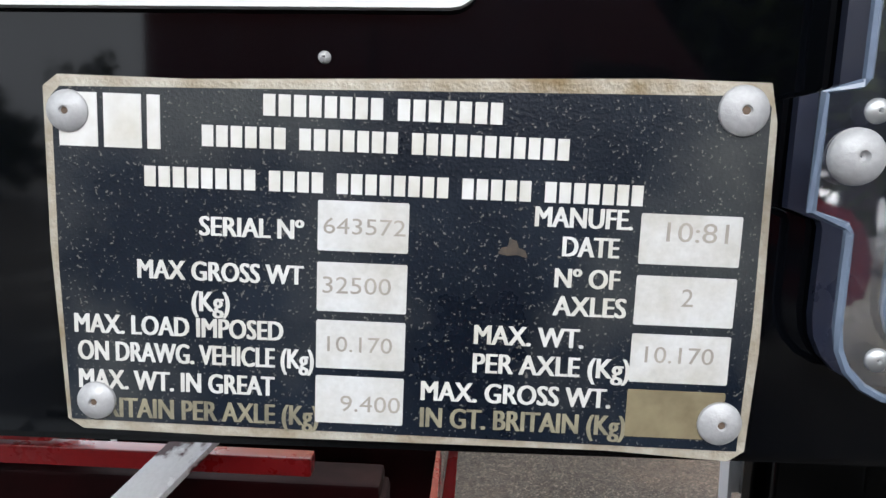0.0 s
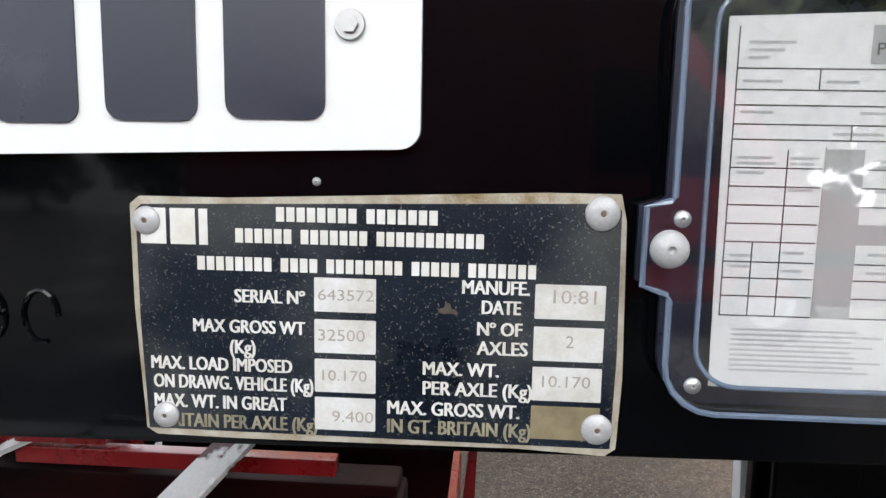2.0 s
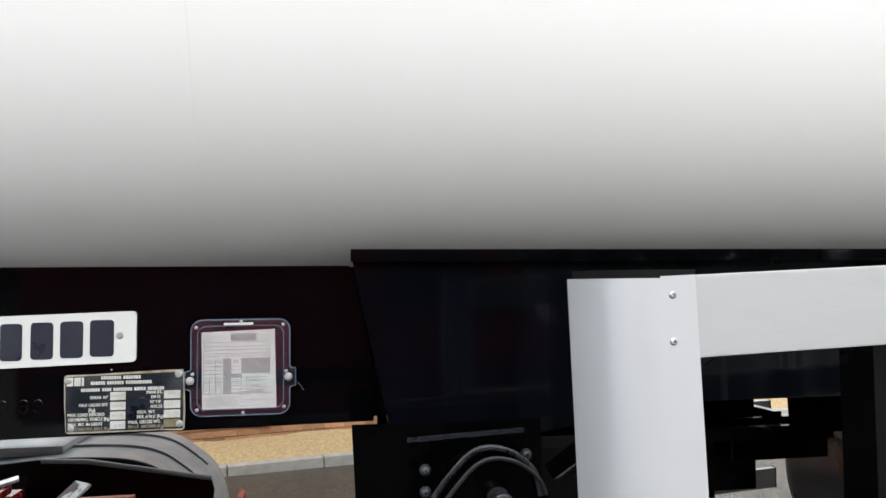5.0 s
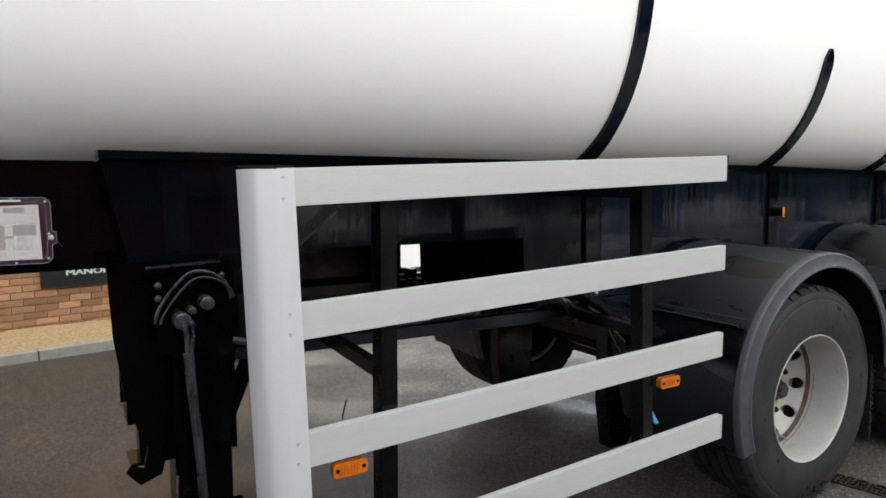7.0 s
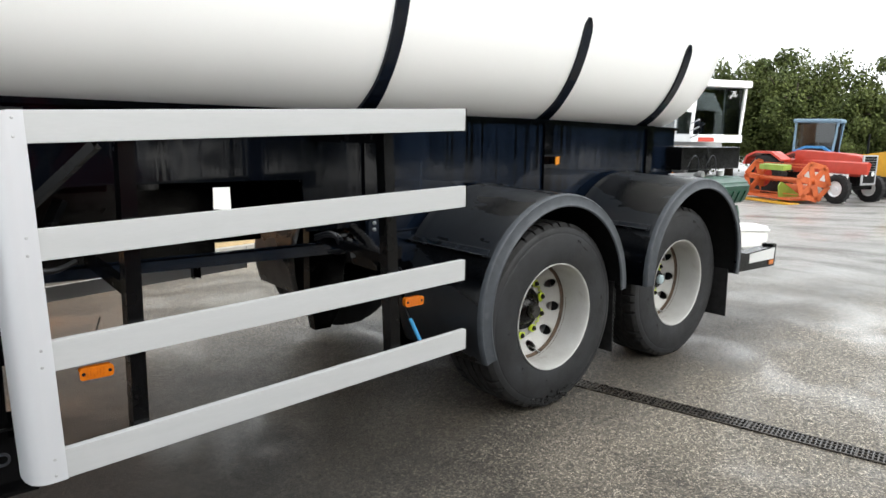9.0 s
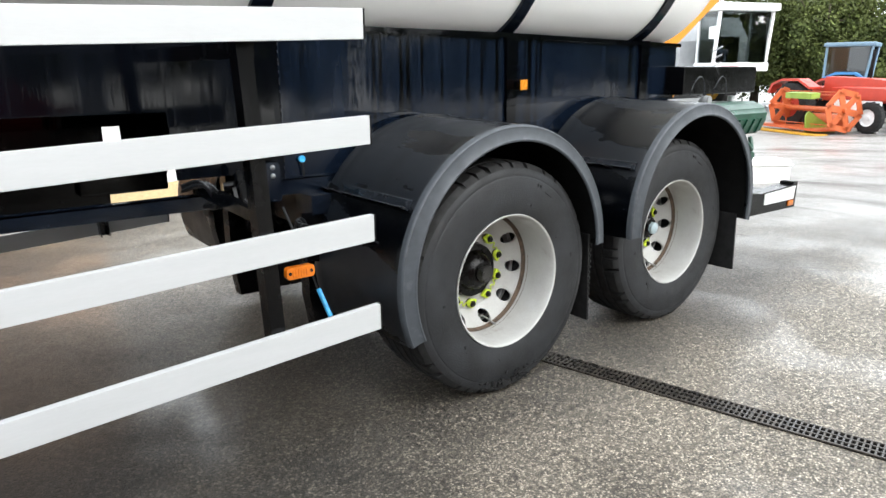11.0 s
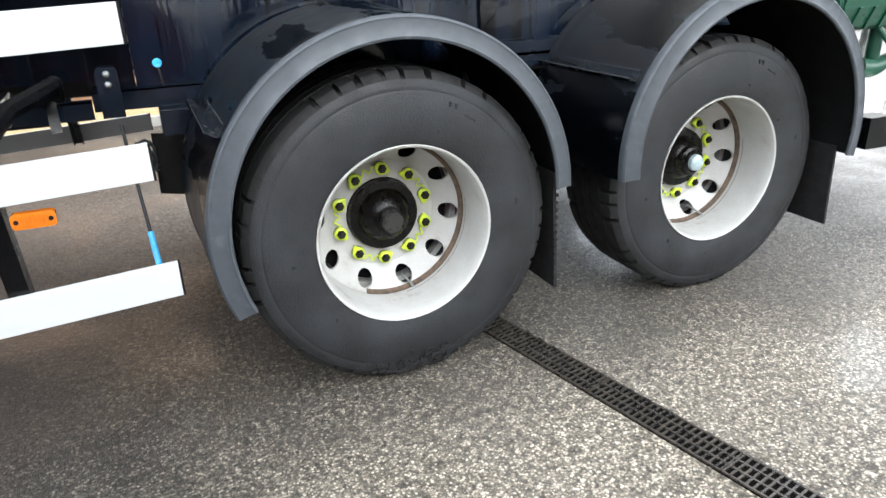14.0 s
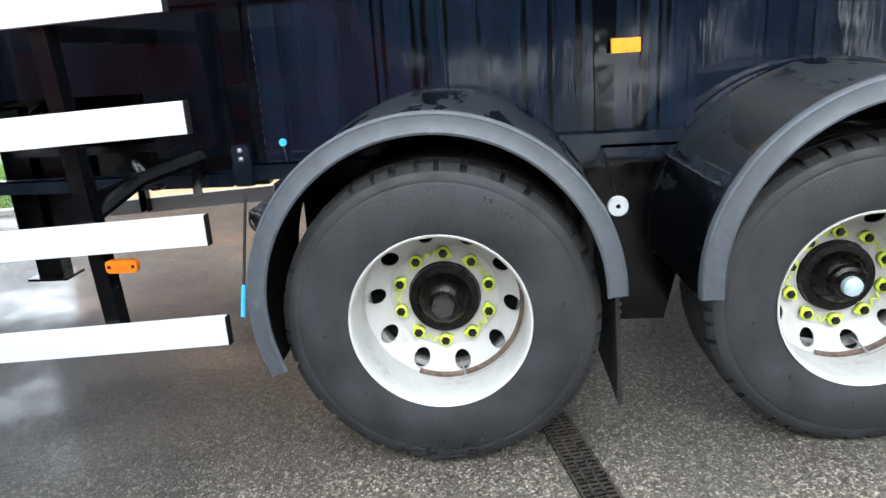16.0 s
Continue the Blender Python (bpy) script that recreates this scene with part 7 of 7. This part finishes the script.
# ---- machines across the yard ----
def wheel_parts(parent, x, y, r, w, rimcol, name="wheel"):
    """An upright wheel whose axle runs along local y."""
    bm = B()
    lathe(bm, [(-w / 2 + 0.02, r * 0.55), (-w / 2, r * 0.75), (-w / 2 + 0.02, r * 0.93), (-w * 0.28, r), (w * 0.28, r), (w / 2 - 0.02, r * 0.93), (w / 2, r * 0.75), (w / 2 - 0.02, r * 0.55)], 36)
    wh = part(name, bm, TREAD, parent, "black treaded tyre", Matrix.Translation((x, y, r)))
    bm = B()
    for k in range(18):
        a = radians(20 * k)
        c, s = math.cos(a), math.sin(a)
        bar(bm, (r * c, -w * 0.4, r * s), (r * math.cos(a + 0.12), w * 0.4, r * math.sin(a + 0.12)), 0.03, 0.03)
    tagged(part("tread_lugs", bm, TREAD, wh), kind="stuff")
    bm = B()
    lathe(bm, [(-w * 0.36, r * 0.57), (-w * 0.30, r * 0.53), (-w * 0.18, r * 0.45), (-w * 0.20, r * 0.16), (-w * 0.32, r * 0.14), (-w * 0.33, 0.001)], 28)
    lathe(bm, [(w * 0.36, r * 0.57), (w * 0.30, r * 0.53), (w * 0.18, r * 0.45), (w * 0.20, r * 0.16), (w * 0.32, r * 0.14), (w * 0.33, 0.001)], 28)
    part("rim", bm, rimcol, wh, "pale painted rim")


def tractor(m, body, label, cab, scale=1.0, rear=0.76):
    """Tractor that faces local +x, front axle at x = 0."""
    root = thing("tractor", label, "tractor", m @ Matrix.Scale(scale, 4))
    bm = B()
    prism(bm, [(-1.75, 0.75), (0.30, 0.72), (0.36, 0.80), (0.36, 1.12), (0.28, 1.26), (-0.3, 1.32), (-1.75, 1.38)], "y", -0.30, 0.30)
    bmesh.ops.bevel(bm, geom=bm.edges[:], offset=0.03, segments=2, affect="EDGES")
    part("bonnet", bm, body, root)
    bm = B()
    box(bm, 0.355, 0.385, -0.29, 0.29, 0.50, 1.30, 0.02)
    g = part("grille", bm, GREYP, root, "grey front grille with headlamps")
    bm = B()
    for k in range(6):
        box(bm, 0.384, 0.392, -0.22, 0.22, 0.88 + 0.065 * k, 0.935 + 0.065 * k)
    box(bm, 0.384, 0.389, -0.22, 0.22, 0.56, 0.86)
    part("slats", bm, BLACKFRP, g)
    for y in (-0.13, 0.13):
        bm = B()
        tube(bm, [(0.38, y, 0.80), (0.40, y, 0.80)], 0.06, 16)
        part("headlamp", bm, NPWHITE, g)
    bm = B()
    box(bm, -2.6, 0.2, -0.2, 0.2, 0.45, 0.78, 0.04)
    box(bm, -0.08, 0.08, -0.6, 0.6, 0.36, 0.48, 0.02)
    part("engine_block", bm, BLACKFRP, root)
    for y in (-0.66, 0.66):
        wheel_parts(root, 0, y, 0.38, 0.22, WHITEP, "front_wheel")
        wheel_parts(root, -2.25, y * 1.15, rear, 0.38, WHITEP if cab else body, "rear_wheel")
        bm = B()
        prism(bm, [(px, pz * rear / 0.76) for px, pz in ((-3.0, 1.15), (-2.9, 1.45), (-2.55, 1.62), (-2.0, 1.62), (-1.6, 1.35), (-1.62, 1.28), (-2.0, 1.54), (-2.55, 1.54), (-2.84, 1.40), (-2.94, 1.12))], "y", y - 0.1 if y > 0 else y - 0.3, y + 0.3 if y > 0 else y + 0.1)
        part("fender", bm, body, root)
    if cab:
        bm = B()
        for x, y in ((-1.75, -0.62), (-1.75, 0.62), (-2.95, -0.62), (-2.95, 0.62)):
            bar(bm, (x, y, 1.2), (x + (0.12 if x > -2 else 0), y * 0.92, 2.45), 0.07, 0.07)
        box(bm, -3.05, -1.55, -0.66, 0.66, 2.42, 2.56, 0.05)
        part("cab_frame", bm, cab, root, "grey cab frame and roof")
        for y in (-0.6, 0.6):
            bm = B()
            box(bm, -2.9, -1.72, y - 0.006, y + 0.006, 1.35, 2.42)
            part("side_window", bm, GLASS, root)
        bm = B()
        box(bm, -1.70, -1.688, -0.56, 0.56, 1.40, 2.42)
        part("windscreen", bm, GLASS, root)
        bm = B()
        box(bm, -2.7, -2.2, -0.25, 0.25, 1.1, 1.75, 0.06)
        part("seat", bm, BLACKFRP, root)
    bm = B()
    tube(bm, [(-0.75, 0.16, 1.30), (-0.75, 0.16, 2.05)], 0.035, 12)
    part("exhaust", bm, BLACKFRP, root, "black upright exhaust pipe")
    return root


tractor(pose(18.7, 4.83, ground_z(0, 4.8), 0, 0, -108), TRACRED, "red farm tractor with grey grille and white wheel rims", None, 1.05, 0.62)
tractor(pose(23.9, 5.5, ground_z(0, 6), 0, 0, -78), TRACBLUE, "blue farm tractor with a blue-grey glazed cab", CABBLUE, 1.0)


def build_combine():
    root = thing("combine_harvester", "white and lime green combine harvester with glazed cab", "combine harvester", pose(24.4, 12.9, ground_z(0, 9), 0, 0, -116) @ Matrix.Scale(1.42, 4))
    bm = B()
    prism(bm, [(-5.0, 0.9), (-0.4, 0.9), (-0.4, 2.0), (-1.0, 2.7), (-4.6, 2.7), (-5.0, 2.2)], "y", -1.1, 1.1)
    part("body", bm, GREYP, root, "grey harvester body")
    bm = B()
    for x, y in ((0.0, -0.8), (0.0, 0.8), (0.75, -0.8), (0.75, 0.8)):
        bar(bm, (x, y, 1.25), (x + (0.14 if x > 0 else 0), y, 2.75), 0.07, 0.07)
    box(bm, -0.05, 1.05, -0.9, 0.9, 2.72, 2.92, 0.05)
    box(bm, -0.1, 0.85, -0.85, 0.85, 1.18, 1.40, 0.03)
    part("cab", bm, WHITEP, root, "white cab with dark windows")
    bm = B()
    box(bm, 0.78, 0.79, -0.76, 0.76, 1.42, 2.72)
    part("windscreen", bm, GLASS, root)
    for y in (-0.79, 0.79):
        bm = B()
        box(bm, 0.03, 0.78, y - 0.005, y + 0.005, 1.42, 2.72)
        part("side_window", bm, GLASS, root)
    bm = B()
    box(bm, -0.1, 0.35, -0.25, 0.25, 1.4, 2.1, 0.05)
    part("seat", bm, BLACKFRP, root)
    bm = B()
    box(bm, 0.852, 0.860, -0.62, -0.1, 1.20, 1.32)
    part("badge", bm, TRACRED, root, "red badge strip")
    bm = B()
    tube(bm, smooth_curve([(0.8, -0.85, 2.3), (1.05, -1.05, 2.3), (1.1, -1.1, 2.2)], 4), 0.02, 8)
    box(bm, 1.05, 1.12, -1.2, -1.02, 2.0, 2.3, 0.02)
    part("mirror", bm, WHITEP, root)
    bm = B()
    for k in range(3):
        tube(bm, [(0.9, -0.9, 1.3 + 0.2 * k), (1.4, -1.0, 1.4 + 0.2 * k)], 0.02, 8)
    part("handrail", bm, GREYP, root)
    for y in (-1.05, 1.05):
        wheel_parts(root, -1.6, y, 0.70, 0.45, YELLOW, "front_wheel")
        wheel_parts(root, -3.9, y * 0.9, 0.45, 0.3, YELLOW, "rear_wheel")


build_combine()


def build_header():
    """Cutting header with a hexagonal reel; the reel's axle runs along local x."""
    root = thing("combine_header", "orange-red reel header with lime green frame on the ground", "header", pose(17.45, 5.45, ground_z(0, 6.2), 0, 0, 63))
    for x in (0.0, 2.2):
        bm = B()
        hexa = [(0.53 * math.cos(radians(60 * k + 12)), 0.53 * math.sin(radians(60 * k + 12))) for k in range(6)]
        for k in range(6):
            a, b = hexa[k], hexa[(k + 1) % 6]
            bar(bm, (x, a[0], 0.66 + a[1]), (x, b[0], 0.66 + b[1]), 0.02, 0.15)
            bar(bm, (x, 0, 0.66), (x, a[0], 0.66 + a[1]), 0.02, 0.17)
        tube(bm, [(x - 0.02, 0, 0.66), (x + 0.02, 0, 0.66)], 0.19, 16)
        tagged(part("reel_spider", bm, ORANGE, root, "orange hexagonal reel end"), kind="stuff")
    for k in range(6):
        a = radians(60 * k + 12)
        bm = B()
        tube(bm, [(-0.05, 0.5 * math.cos(a), 0.66 + 0.5 * math.sin(a)), (2.25, 0.5 * math.cos(a), 0.66 + 0.5 * math.sin(a))], 0.012, 8)
        for i in range(14):
            tube(bm, [(0.05 + 0.16 * i, 0.5 * math.cos(a), 0.66 + 0.5 * math.sin(a)), (0.05 + 0.16 * i, 0.5 * math.cos(a) + 0.03, 0.50 + 0.5 * math.sin(a))], 0.004, 5)
        part("tine_bar", bm, ORANGE, root, "orange tine bar with spring tines")
    bm = B()
    tube(bm, [(-0.1, 0, 0.66), (2.9, 0, 0.66)], 0.06, 12)
    part("reel_shaft", bm, ORANGE, root)
    bm = B()
    box(bm, 0.2, 2.8, -0.5, 0.55, 0.12, 0.18, 0.01)
    tube(bm, [(0.5, -0.45, 0.36), (2.8, -0.45, 0.36)], 0.16, 20)
    part("trough", bm, ORANGE, root)
    bm = B()
    prism(bm, [(-0.5, 0.03), (0.45, 0.05), (0.5, 0.5), (0.42, 0.62), (0.28, 0.55), (-0.05, 0.35), (-0.45, 0.12)], "x", 0.75, 0.80)
    prism(bm, [(0.35, 0.98), (0.62, 0.95), (0.62, 1.1), (0.35, 1.12)], "x", 0.5, 1.5)
    part("side_sheet", bm, GREENV, root, "lime green divider sheet")
    bm = B()
    box(bm, 0.1, 2.9, 0.3, 0.7, 0.0, 0.06, 0.01)
    part("skid", bm, YELLOW, root)
    bm = B()
    prism(bm, [(-0.84, 0.92), (-0.90, 0.92), (-0.98, 1.20), (-0.90, 1.26), (-0.84, 1.22)], "x", -0.9, 2.6)
    part("back_rail", bm, TRACRED, root, "red upper back rail")
    bm = B()
    prism(bm, [(-0.80, 0.10), (-0.84, 0.10), (-0.86, 0.90), (-0.82, 0.90)], "x", -0.3, 1.3)
    part("back_sheet", bm, CREAM, root, "pale cream back sheet")


build_header()


def build_loader():
    root = thing("bulldozer", "yellow tracked loader with a worn steel blade", "bulldozer", pose(21.8, 3.3, ground_z(0, 3.6), 0, 0, -80))
    bm = B()
    prism(bm, [(-2.4, 0.5), (0.0, 0.5), (0.0, 1.15), (-0.5, 1.30), (-0.5, 1.40), (-1.5, 1.40), (-2.4, 1.25)], "y", -0.45, 0.45)
    part("body", bm, YELLOW, root)
    for y in (-0.6, 0.6):
        bm = B()
        prism(bm, round_rect(-2.4, 0.2, 0.0, 0.62, 0.3), "y", y - 0.18, y + 0.18)
        part("track", bm, TREAD, root)
        bm = B()
        bar(bm, (-1.0, y * 1.2, 0.5), (0.95, y * 1.2, 0.45), 0.12, 0.16)
        part("push_arm", bm, YELLOW, root)
    bm = B()
    pts = [(0.95 + 0.22 * math.cos(radians(a)), 0.52 + 0.52 * math.sin(radians(a))) for a in range(100, 261, 16)]
    prism(bm, pts + [(x - 0.05, z) for x, z in pts[::-1]], "y", -1.15, 1.15)
    part("blade", bm, BLADE, root, "scraped silver steel blade")
    bm = B()
    tube(bm, [(-0.9, 0.2, 1.35), (-0.9, 0.2, 1.95)], 0.05, 12)
    part("exhaust", bm, RUST, root)
    bm = B()
    for y in (-0.42, 0.42):
        bar(bm, (-0.1, y, 1.1), (0.05, y, 1.75), 0.05, 0.05)
    part("lamp_post", bm, YELLOW, root)


build_loader()


def build_crane_arm():
    root = thing("loader_arm", "amber telescopic loader with its arm raised", "loader", pose(15.5, 9.9, ground_z(0, 8), 0, 0, -60) @ Matrix.Scale(1.35, 4))
    bm = B()
    bar(bm, (-0.3, 0, 1.2), (1.3, 0.0, 3.0), 0.2, 0.24)
    part("boom", bm, AMBERP, root)
    bm = B()
    box(bm, -2.0, 0.8, -0.7, 0.7, 0.45, 1.0, 0.06)
    part("body", bm, AMBERP, root)
    for x in (-1.5, 0.7):
        for y in (-0.75, 0.75):
            wheel_parts(root, x, y, 0.42, 0.35, AMBERP)


build_crane_arm()


def build_van(m, label, paint=None):
    root = thing("parked_car", label, "car", m, "vehicles parked along the hedge")
    bm = B()
    prism(bm, [(-2.1, 0.3), (2.1, 0.3), (2.15, 0.75), (1.3, 0.92), (0.75, 1.42), (-1.4, 1.45), (-2.05, 0.95)], "y", -0.85, 0.85)
    bmesh.ops.bevel(bm, geom=bm.edges[:], offset=0.07, segments=3, affect="EDGES")
    part("body", bm, paint or WHITEP, root)
    for y in (-0.86, 0.86):
        bm = B()
        prism(bm, [(-1.75, 0.98), (1.05, 0.98), (0.65, 1.34), (-1.3, 1.36)], "y", y - 0.008, y + 0.008)
        part("side_window", bm, GLASS, root)
        for x in (-1.35, 1.35):
            wheel_parts(root, x, y * 0.9, 0.31, 0.2, STEEL)


build_van(pose(32.0, 3.3, ground_z(0, 3.3), 0, 0, 80), "white parked car beside the hedge")
build_van(pose(33.0, -3.4, 0, 0, 0, 85), "white parked estate car beside the hedge")
tractor(pose(26.5, 1.0, 0, 0, 0, -85), TRACRED, "red farm tractor parked beside the bulldozer", None, 0.85)


def build_red_van(m):
    """Tall panel van beside the trailer; the gloss paint and the holder's lid mirror it."""
    root = thing("parked_van", "tall dark red panel van with dark windows parked beside the trailer", "van", m)
    bm = B()
    prism(bm, [(-2.75, 0.32), (2.70, 0.32), (2.78, 0.62), (2.62, 1.02), (1.95, 1.22), (1.25, 2.12), (0.80, 2.76), (-2.66, 2.84), (-2.76, 2.74)], "y", -0.95, 0.95)
    bmesh.ops.bevel(bm, geom=bm.edges[:], offset=0.06, segments=3, affect="EDGES")
    part("body", bm, CARRED, root)
    for y in (-0.952, 0.952):
        bm = B()
        prism(bm, [(0.42, 1.28), (1.72, 1.28), (1.12, 2.02), (0.42, 2.06)], "y", y - 0.008, y + 0.008)
        part("side_window", bm, GLASS, root)
        bm = B()
        box(bm, -2.6, 2.55, y - 0.014, y + 0.014, 0.62, 0.76, 0.01)
        part("rubbing_strip", bm, BLACKFRP, root, "black rubbing strip along the side")
        bm = B()
        box(bm, -1.05, -1.03, y - 0.006, y + 0.006, 0.42, 2.24)
        box(bm, 0.28, 0.30, y - 0.006, y + 0.006, 0.42, 2.24)
        part("door_seam", bm, BLACKFRP, root)
        for x in (-1.75, 1.80):
            wheel_parts(root, x, y * 0.9, 0.34, 0.22, STEEL)


build_red_van(pose(-2.95, -5.0, 0))
build_wall()
build_orange_board()


# ---- white box on the yard behind the tanker ----
def build_white_box():
    x, y = 7.22, 2.56
    g = ground_z(x, y)
    top = 0.25 - g
    root = thing("storage_box", "low white plastic storage box standing on the wet yard", "box", pose(x, y, g, 0, 0, -34))
    bm = B()
    box(bm, -0.40, 0.40, -0.21, 0.21, 0.0, top - 0.085, 0.02)
    part("body", bm, CREAM, root)
    bm = B()
    box(bm, -0.42, 0.42, -0.23, 0.23, top - 0.080, top - 0.045, 0.012)
    box(bm, -0.40, 0.40, -0.21, 0.21, top - 0.046, top, 0.02)
    part("lid", bm, CREAM, root, "white stepped lid")


build_white_box()
